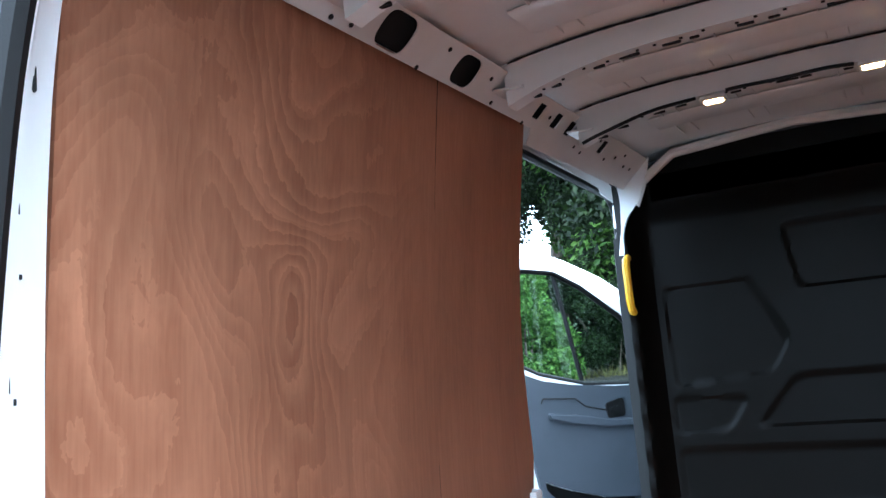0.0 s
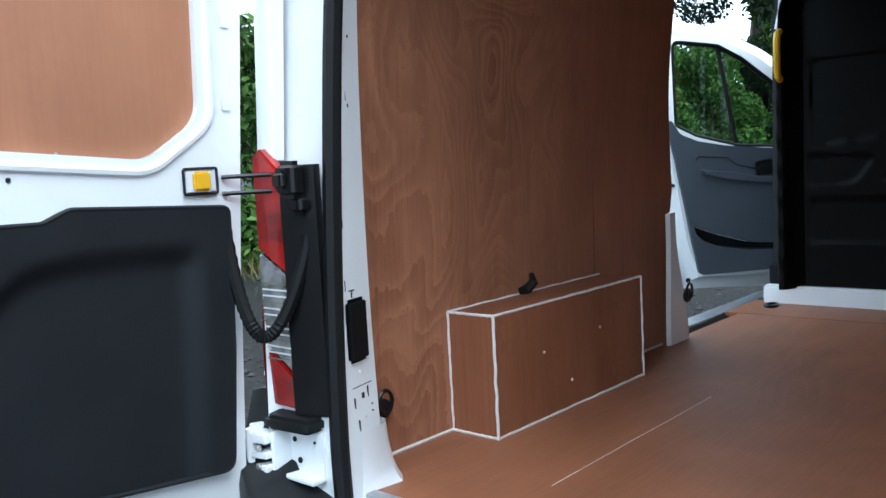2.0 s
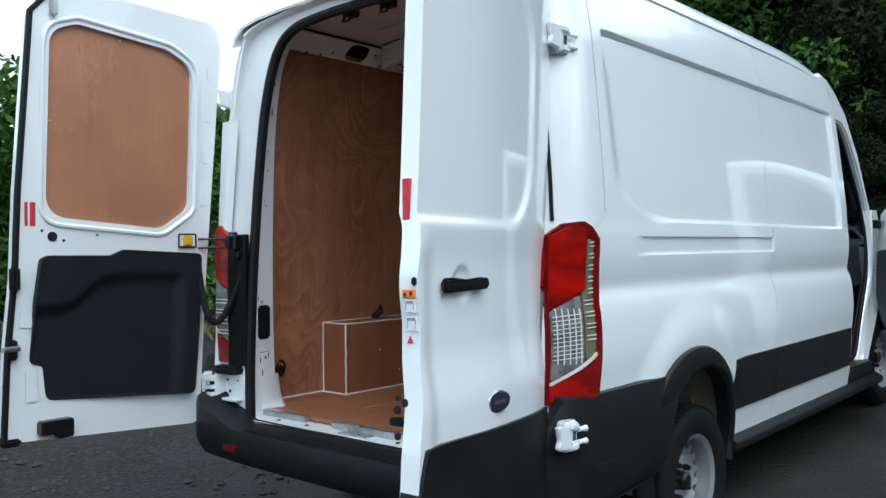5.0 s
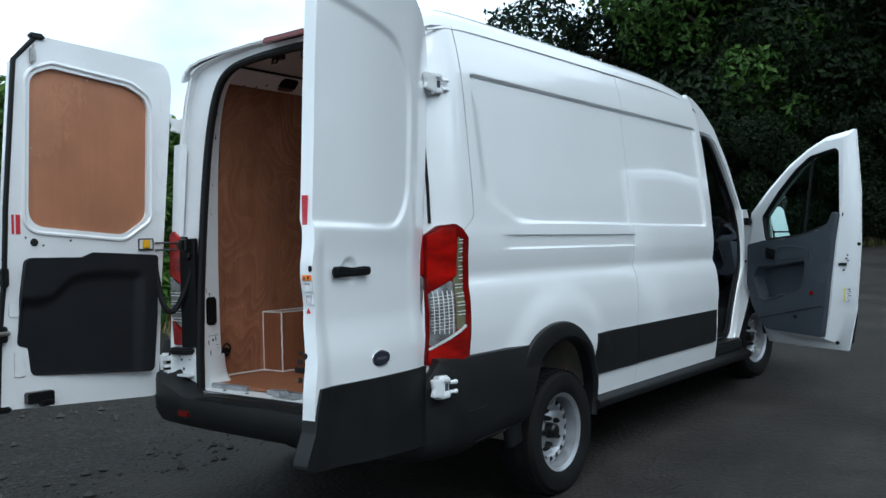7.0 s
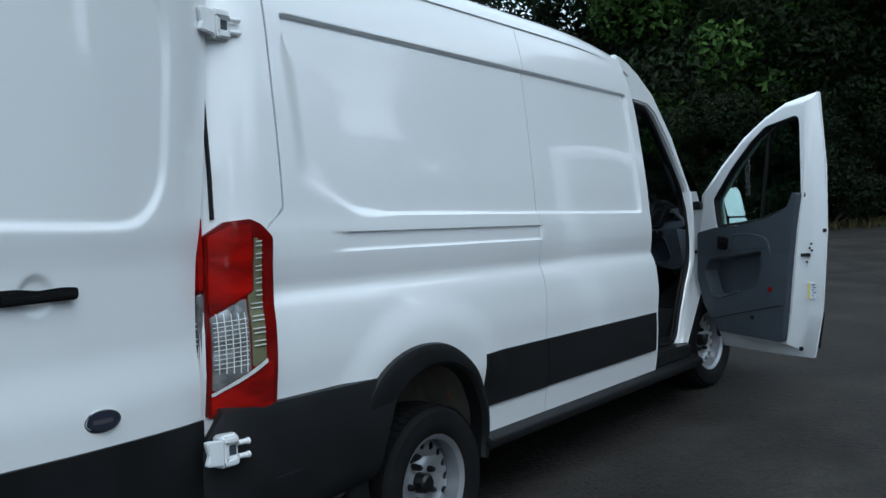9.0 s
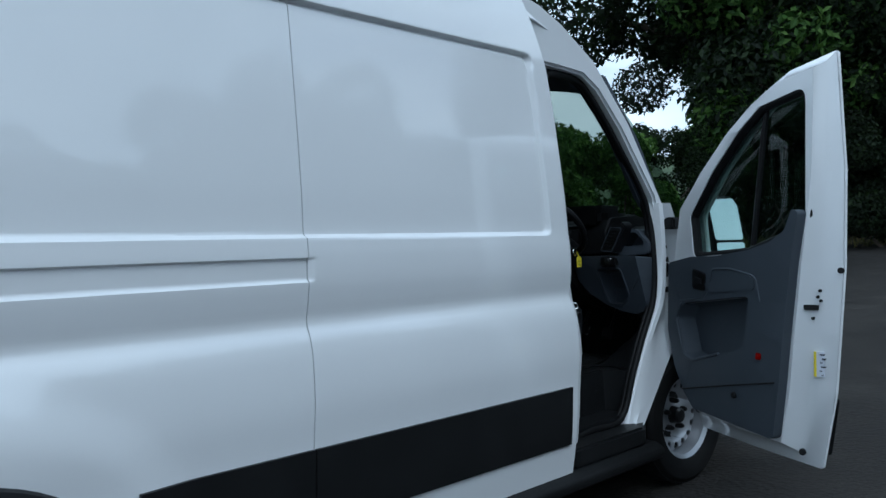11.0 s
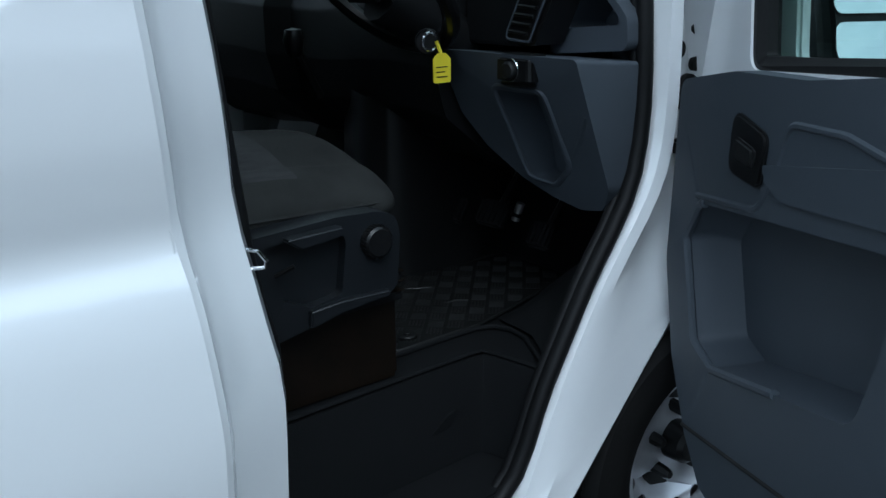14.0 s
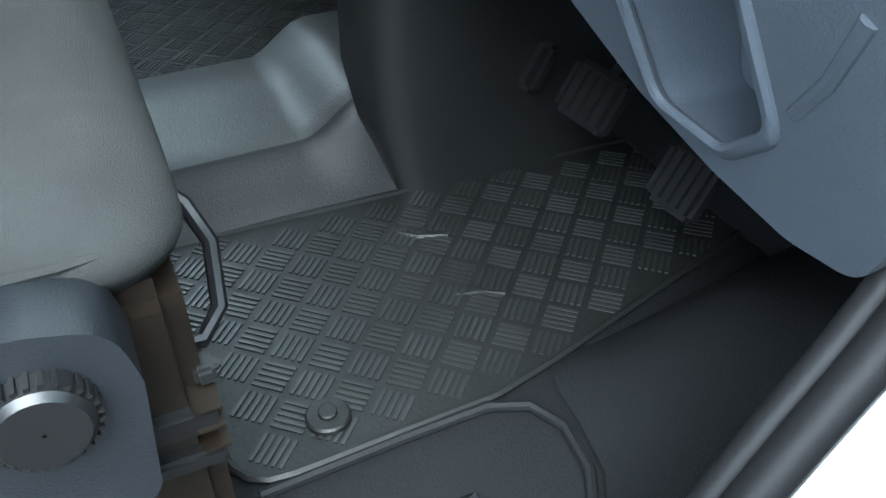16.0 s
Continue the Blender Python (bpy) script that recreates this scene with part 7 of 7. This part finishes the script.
# pedals
for x, y, z, w in ((0.250, 4.425, 0.930, 0.046), (0.405, 4.425, 0.948, 0.040), (0.563, 4.430, 0.930, 0.030)):
    pd = part("pedal", moved(box(-w, w, -0.011, 0.011, -0.032, 0.032, 0.006), pose(x, y, z, -34, 0, 6)), RUBBER, van, "black rubber pedal")
    for k in range(5):
        part("pedal_rib", moved(box(-w * 0.8 + k * w * 0.4 - 0.003, -w * 0.8 + k * w * 0.4 + 0.003, -0.016, -0.010, -0.024, 0.024), pose(x, y, z, -34, 0, 6)), RUBBER, pd)
    part("pedal_arm", tube([(x, y + 0.02, z + 0.01), (x - 0.01, y + 0.11, z + 0.11), (x - 0.01, y + 0.16, z + 0.34)], 0.010, 6), BLACK_SMOOTH, pd)
bs = part("brake_switch", tube([(0.350, 4.545, 0.900), (0.362, 4.552, 0.945)], 0.011, 10), ZINC, van, "bright metal pedal switch")
part("switch_collar", tube([(0.353, 4.547, 0.912), (0.355, 4.548, 0.920)], 0.016, 10), BLACK_SMOOTH, bs)


# seats
SECTION = [(0.03, 0.0), (0.0, 0.16), (0.0, 0.26), (0.016, 0.40), (0.05, 0.53), (0.10, 0.65), (0.15, 0.72), (0.17, 0.72), (0.27, 0.86), (0.38, 0.96), (0.5, 1.0), (0.62, 0.96), (0.73, 0.86), (0.83, 0.72), (0.85, 0.72), (0.90, 0.65), (0.95, 0.53), (0.984, 0.40), (1.0, 0.26), (1.0, 0.16), (0.97, 0.0)]


def seat_top(v):
    return 1.222 - 0.022 * v + 0.008 * math.sin(3.1 * v)


def seat(x0, x1, label, sides):
    rows, w = [], x1 - x0
    for v in [*span(0, 0.88, 18), 0.90, 0.92, 0.94, 0.955, 0.97, 0.98, 0.99, 0.996, 1.0]:
        y = 3.42 + 0.54 * v
        q = 1 - math.sqrt(max(0.0, 1 - max(0.0, (v - 0.90) / 0.101) ** 2))
        top = seat_top(v) - 0.055 * q
        low = 1.092 - 0.012 * step(0.6, 0.95, v) + 0.020 * q
        pull = 0.042 * q
        row = []
        for a, h in SECTION:
            row.append((x0 + pull + (w - 2 * pull) * a, y, low + (top - low) * h))
        rows.append(row)
    st = part("seat", loft(rows, closed=True, caps=True), SEATCLOTH, van, label, 60)
    part("cushion_insert", loft([[(x0 + w * a, y, 1.085 + (seat_top((y - 3.42) / 0.54) - 1.085) * h + (0.003 if 0.08 < a < 0.92 else -0.003)) for a, h in SECTION if 0.04 < a < 0.96] for y in span(3.45, 3.785, 10)]), SEATPALE, st, "woven grey seat insert")
    part("piping", tube([(x0 + 0.001, 3.45, 1.128), (x0 + 0.001, 3.89, 1.118), (x0 + 0.010, 3.933, 1.115), (x0 + 0.030, 3.953, 1.114), (x1 - 0.030, 3.953, 1.114), (x1 - 0.010, 3.933, 1.115), (x1 - 0.001, 3.89, 1.118), (x1 - 0.001, 3.45, 1.128)], 0.0035, 6), SEATCLOTH, st)
    back = sharp_bevel(box(x0 + 0.01, x1 - 0.01, -0.06, 0.06, 0.0, 0.62), 0.04, 4)
    part("backrest", moved(back, pose(0, 3.46, 1.19, 10, 0, 0)), SEATCLOTH, st, "charcoal cloth backrest")
    part("head_rest", moved(sharp_bevel(box((x0 + x1) / 2 - 0.12, (x0 + x1) / 2 + 0.12, -0.045, 0.045, 0.66, 0.85), 0.035, 3), pose(0, 3.46, 1.19, 10, 0, 0)), SEATCLOTH, st)
    part("seat_base", box(x0 + 0.08, x1 - 0.008, 3.46, 3.948, 0.775, 1.08, 0.014), OLDSTEEL if sides else BLACK, st, "worn brown-black steel seat base")
    return st


ds = seat(0.16, 0.705, "charcoal cloth driver's seat on a steel base", True)
cov = rounded([(3.42, 1.078), (3.677, 1.094), (3.796, 1.101), (3.87, 1.098), (3.908, 1.088), (3.916, 1.05), (3.908, 0.962), (3.885, 0.952), (3.795, 0.945), (3.735, 0.929), (3.655, 0.913), (3.42, 0.87)], [0.01, 0.05, 0.03, 0.03, 0.03, 0.04, 0.02, 0.02, 0.04, 0.04, 0.04, 0.01], 5)
rec = rounded([(3.668, 1.074), (3.798, 1.086), (3.812, 1.06), (3.800, 0.972), (3.742, 0.964), (3.70, 0.982), (3.658, 1.02)], [0.012, 0.012, 0.03, 0.015, 0.015, 0.02, 0.02], 4)
UP = 0.020
cov, rec = [(y, z + UP) for y, z in cov], [(y, z + UP) for y, z in rec]
cv = part("side_cover", plate(cov, 0.700, 0.752, YZ, [rec], 0.010, 4), DARKTRIM, ds, "dark slate plastic seat side cover")
part("cover_recess", plate([(y, z) for y, z in rec], 0.722, 0.732), DARKTRIM, cv)
part("cover_foot", plate(rounded([(3.738, 0.981), (3.795, 0.986), (3.890, 0.984), (3.885, 0.973), (3.795, 0.965), (3.735, 0.951)], 0.006), 0.742, 0.764, bevel=0.006, seg=3), DARKTRIM, cv)
part("tilt_lever", plate(rounded([(3.694, 1.106), (3.797, 1.110), (3.800, 1.096), (3.724, 1.086)], 0.004), 0.732, 0.772, bevel=0.005, seg=3), DARKTRIM, cv, "seat tilt lever")
part("small_lever", tube([(0.742, 3.690, 1.044), (0.758, 3.715, 1.060)], 0.004, 6), BLACK_SMOOTH, cv)
kn = part("adjuster_knob", lathe([(0.001, 0.017), (0.022, 0.017), (0.0255, 0.013), (0.0265, 0.0)], 28, "x", (0.752, 3.866, 1.070)), BLACK_SMOOTH, cv, "black round adjuster knob")
for k in range(28):
    a = 2 * math.pi * k / 28
    part("knob_rib", moved(box(0.0, 0.012, -0.0014, 0.0014, 0.0255, 0.0285), Matrix.Translation((0.752, 3.866, 1.070)) @ Matrix.Rotation(a, 4, "X")), BLACK_SMOOTH, kn)
sr = part("seat_runner", join(box(0.62, 0.708, 3.80, 3.950, 0.936, 0.951, 0.003), box(0.63, 0.706, 3.80, 3.950, 0.966, 0.986, 0.002)), BLACK_SMOOTH, ds, "black metal seat runner")
for z in (0.954, 0.972, 0.989):
    part("runner_edge", box(0.640, 0.709, 3.935, 3.953, z - 0.0015, z + 0.0005, 0.0003), OLDSTEEL, sr, "worn runner edge")
part("runner_clip", join(box(0.668, 0.690, 3.942, 3.956, 0.990, 1.004, 0.003), box(0.674, 0.684, 3.95, 3.960, 0.994, 1.001, 0.002)), CONSOLE, sr, "zinc-plated runner clip")
part("slide_bar", tube([(0.650, 3.92, 0.998), (0.645, 3.955, 0.990), (0.628, 3.972, 1.000), (0.600, 3.978, 1.035), (0.585, 3.968, 1.060), (0.560, 3.945, 1.075)], 0.006, 8), BLACK_SMOOTH, ds, "black seat slide bar")
seat(-0.80, -0.06, "charcoal cloth passenger bench seat", False)

# dashboard
prof = [(4.20, 1.20), (4.17, 1.30), (4.17, 1.42), (4.21, 1.50), (4.30, 1.545), (4.55, 1.555), (4.96, 1.47), (4.96, 1.0), (4.55, 1.02), (4.35, 1.08)]
rows = [[(x, y + 0.03 * math.cos(x * 2.2) + (0.05 if abs(x) < 0.2 else 0.0), z + 0.012 * math.cos((x - 0.36) * 7)) for y, z in rounded(prof, 0.03, 3)] for x in span(-0.84, 0.498, 26)]
dash = part("dashboard", loft(rows, closed=True, caps=True), BLACK, van, "black and slate-grey dashboard")
part("dash_end", plate(rounded([(4.262, 1.352), (4.262, 1.47), (4.31, 1.540), (4.55, 1.555), (4.93, 1.47), (4.93, 1.20), (4.45, 1.352)], [0.01, 0.03, 0.03, 0.05, 0.02, 0.02, 0.02], 4), 0.500, 0.668, bevel=0.010, seg=3), BLACK, dash)
part("dash_end", plate(rounded([(4.462, 1.25), (4.462, 1.470), (4.55, 1.490), (4.93, 1.44), (4.93, 1.20)], 0.015), 0.660, 0.845, bevel=0.010, seg=3), BLACK, dash)
part("firewall", thick(loft([[(x, y, z) for x in (-0.86, 0.0, 0.86)] for y, z in ((4.58, 0.780), (4.64, 0.83), (4.72, 1.0), (4.74, 1.48))]), 0.02), CARPET, van, "black lined toe board")
# its lower end faces the seat and holds an open pocket
panel = rounded([(0.500, 1.345), (0.510, 1.215), (0.560, 1.150), (0.64, 1.095), (0.716, 1.066), (0.785, 1.052), (0.846, 1.062), (0.872, 1.11), (0.874, 1.345)], [0.01, 0.03, 0.04, 0.06, 0.06, 0.05, 0.04, 0.05, 0.01], 7)
pocket2 = rounded([(0.634, 1.282), (0.652, 1.16), (0.662, 1.098), (0.735, 1.094), (0.790, 1.140), (0.782, 1.20), (0.772, 1.280)], [0.02, 0.06, 0.022, 0.025, 0.03, 0.06, 0.02], 7)


def swept(bm):
    """The panel leans back towards its foot and drops as it runs forward."""
    for v in bm.verts:
        k = v.co.y - 4.25
        v.co.z -= 0.10 * k
        v.co.y += (0.42 if k < 0.10 else 0.1) * (1.20 - v.co.z)
    return bm


ls = part("lower_side", swept(plate(panel, 4.252, 4.395, XZ, [pocket2], 0.022, 5)), GREYTRIM, dash, "slate-grey lower dashboard with an open pocket")
shrunk = [(0.712 + 0.82 * (x - 0.712), 1.19 + 0.84 * (z - 1.19)) for x, z in pocket2]
rows = [[(x, y, z) for x, z in ring] for y, ring in ((4.256, pocket2), (4.29, [(0.7 * a + 0.3 * c, 0.7 * b + 0.3 * d) for (a, b), (c, d) in zip(pocket2, shrunk)]), (4.345, shrunk))]
part("pocket_bowl", swept(loft([r + [r[0]] for r in rows])), GREYTRIM, ls)
part("pocket_back", swept(plate(shrunk, 4.344, 4.352, XZ)), GREYTRIM, ls)
part("pocket_rim", swept(tube([(x, 4.253, z) for x, z in pocket2], 0.0065, 10, closed=True)), GREYTRIM, ls)
part("panel_crease", swept(tube([(0.806, 4.254, 1.165), (0.835, 4.253, 1.20), (0.862, 4.252, 1.245)], 0.005, 8)), GREYTRIM, ls)
part("lower_cover", plate(rounded([(4.26, 1.36), (4.27, 1.20), (4.32, 1.13), (4.42, 1.10), (4.60, 1.12), (4.60, 1.36)], 0.04, 5), 0.20, 0.505, bevel=0.02, seg=3), DARKTRIM, dash, "dark slate lower dashboard cover")
part("side_strip", plate(rounded([(0.755, 1.030), (0.815, 1.032), (0.868, 1.10), (0.868, 1.36), (0.755, 1.36)], 0.008), 4.412, 4.43, XZ, bevel=0.004), GREYTRIM, dash, "pale grey strip beside the lower dashboard")
part("side_return", plate(rounded([(4.50, 0.985), (4.60, 1.0), (4.66, 1.3), (4.66, 1.48), (4.55, 1.45)], 0.03), 0.70, 0.85, bevel=0.02), GREYTRIM, dash)
cup = rounded([(0.672, 1.336), (0.872, 1.352), (0.868, 1.407), (0.805, 1.474), (0.768, 1.474), (0.729, 1.435)], [0.015, 0.02, 0.03, 0.04, 0.03, 0.04], 6)
bowl = rounded([(0.705, 1.385), (0.850, 1.395), (0.846, 1.410), (0.798, 1.458), (0.772, 1.458), (0.738, 1.425)], [0.01, 0.01, 0.02, 0.03, 0.02, 0.03], 6)
ch = part("cup_holder", plate(cup, 4.322, 4.46, XZ, [bowl], 0.012, 3), GREYTRIM, dash, "grey cup holder at the dashboard's end")
part("cup_back", plate(bowl, 4.44, 4.455, XZ), GREYTRIM, ch)
vent = [(0.640, 1.362), (0.724, 1.357), (0.792, 1.490), (0.770, 1.513), (0.708, 1.492)]
vp = part("vent_panel", plate(rounded(vent, 0.010, 3), 4.235, 4.32, XZ, bevel=0.008), BLACK_SMOOTH, dash, "black air vent panel")
part("vent_rim", tube([(x, 4.236, z) for x, z in rounded([(0.650, 1.368), (0.716, 1.364), (0.776, 1.482), (0.712, 1.484)], 0.010, 3)], 0.0028, 6, closed=True), GREYTRIM, vp)
for k in range(7):
    t = (k + 0.7) / 7.4
    part("vent_slat", tube([(0.652 + 0.062 * t + 0.006, 4.233, 1.372 + 0.110 * t), (0.714 + 0.060 * t - 0.006, 4.233, 1.368 + 0.112 * t)], 0.0035, 6), BLACK, vp)
sw = part("light_switch", sharp_bevel(box(0.676, 0.770, 4.186, 4.245, 1.290, 1.346), 0.010, 3), BLACK_SMOOTH, dash, "black light switch block")
part("switch_knob", disc(0.722, 4.184, 1.318, 0.016, 0.018, "y", 20, 0.003), BLACK, sw)
part("switch_ring", tube([(0.722 + 0.020 * math.cos(a), 4.185, 1.318 + 0.020 * math.sin(a)) for a in span(0, 6.283, 25)[:-1]], 0.0012, 5, closed=True), CHROME, sw)
part("instrument_hood", sharp_bevel(box(0.25, 0.66, 4.26, 4.50, 1.48, 1.600), 0.04, 4), BLACK, dash, "black instrument hood")
part("instrument_face", box(0.29, 0.62, 4.252, 4.265, 1.495, 1.580, 0.01), BLACK_SMOOTH, dash)
# steering wheel
SM = Matrix.Translation((0.462, 4.058, 1.490)) @ Matrix.Rotation(radians(-48), 4, "X")
stw = part("steering_wheel", tube([SM @ Vector((0.195 * math.cos(a), 0.19 * math.sin(a), 0)) for a in span(0, 6.2832, 49)[:-1]], 0.0165, 10, closed=True), BLACK_SMOOTH, van, "black steering wheel with bright spoke trims")
part("steering_hub", moved(sharp_bevel(box(-0.075, 0.075, -0.065, 0.06, -0.045, 0.012), 0.025, 3), SM), BLACK, stw, "black steering hub")
for a in (0, 180, 240, 300):
    c, s_ = math.cos(radians(a)), math.sin(radians(a))
    part("spoke", tube([SM @ Vector((0.06 * c, 0.05 * s_, -0.01)), SM @ Vector((0.19 * c, 0.185 * s_, 0))], 0.014, 6), BLACK_SMOOTH, stw)
    if a >= 240:
        part("spoke_trim", tube([SM @ Vector((0.09 * c, 0.08 * s_, 0.008)), SM @ Vector((0.155 * c, 0.15 * s_, 0.012))], 0.007, 6), CHROME, stw)
part("steering_column", tube([(0.462, 4.09, 1.45), (0.462, 4.30, 1.34)], 0.055, 12), BLACK, van, "black steering column shroud")
ig = part("ignition", moved(disc(0, 0, 0, 0.024, 0.03, "x", 18, 0.003), Matrix.Translation((0.562, 4.122, 1.364)) @ Matrix.Rotation(radians(-35), 4, "Z")), BLACK_SMOOTH, van, "ignition lock with a key")
part("lock_ring", tube([(0.580, 4.114 + 0.016 * math.cos(a), 1.365 + 0.016 * math.sin(a)) for a in span(0, 6.283, 19)[:-1]], 0.003, 6, closed=True), CHROME, ig)
tg = tagged(part("key_tag", plate(rounded([(4.112, 1.290), (4.152, 1.290), (4.152, 1.334), (4.141, 1.344), (4.123, 1.344), (4.112, 1.334)], 0.004, 2), 0.590, 0.593), TAGY, van, "yellow paper key tag hanging from the ignition"))
for k in range(3):
    part("writing", box(0.5932, 0.5936, 4.118, 4.144 - 0.006 * (k % 2), 1.300 + 0.009 * k, 1.3020 + 0.009 * k), DARKTRIM, tg)
part("tag_loop", tube([(0.5915, 4.132, 1.340), (0.585, 4.125, 1.366)], 0.004, 6), TAGY, tg)
# door striker on the driver's pillar, lashing rings in the load space
part("door_striker", tube([(0.932, 3.545, 1.135), (0.958, 3.572, 1.140), (0.960, 3.574, 1.148), (0.956, 3.565, 1.162), (0.932, 3.540, 1.166)], 0.0032, 8), CHROME, van, "bright steel door striker")


def lashing(x, y, z, sx, label):
    l = part("lashing_ring", disc(x, y, z, 0.028, 0.02, "x", 16, 0.004), BLACK_SMOOTH, van, label)
    part("ring", tube([(x + sx * 0.012, y + 0.026 * math.cos(a), z + 0.02 + 0.032 * math.sin(a)) for a in span(0, 6.283, 17)[:-1]], 0.006, 6, closed=True), BLACK_SMOOTH, l)
    return l


for s in (-1, 1):
    part("lashing_hook", tube([(s * 0.822, 1.07, 0.982), (s * 0.795, 1.075, 0.992), (s * 0.785, 1.092, 1.012), (s * 0.80, 1.105, 1.036)], [0.014, 0.018, 0.017, 0.010], 8), BLACK_SMOOTH, van, "black lashing hook on the wheel box")
lashing(-0.78, 2.20, 0.80, 1, "black lashing ring on the door post"), lashing(-0.815, 0.405, 0.755, 1, "black lashing ring behind the pillar")
part("floor_ring", tube([(-0.76 + 0.03 * math.cos(a), 3.10 + 0.05 * math.sin(a), 0.617) for a in span(0, 6.283, 15)[:-1]], 0.007, 6, closed=True), BLACK_SMOOTH, van, "black floor lashing ring")
for y, z in ((1.53, 1.53), (0.9, 1.62), (1.2, 1.2), (1.9, 1.1), (1.75, 2.0), (1.0, 2.1)):
    part("screw", disc(-wall_x(z) + 0.0035, y, z, 0.004, 0.004, "x", 8), ZINC, van)
for y, z in ((0.95, 0.82), (1.28, 0.84), (1.1, 0.70)):
    part("screw", disc(-BX0 + 0.001, y, z, 0.005, 0.003, "x", 8), SEALANT, van)
lc = part("door_lock_plate", join(box(-0.10, 0.06, 0.135, 0.20, 0.584, 0.592, 0.002), tube([(-0.05, 0.15, 0.59), (-0.05, 0.15, 0.63), (0.01, 0.15, 0.63), (0.01, 0.15, 0.59)], 0.006, 6)), ZINC, van, "zinc-plated rear door striker")
part("threshold_strip", box(-0.68, -0.38, 0.196, 0.232, 0.586, 0.6135, 0.003), ALU, van, "aluminium floor edge strip")
part("threshold_strip", box(-0.20, 0.68, 0.190, 0.232, 0.586, 0.6135, 0.003), ALU, van, "aluminium floor edge strip")
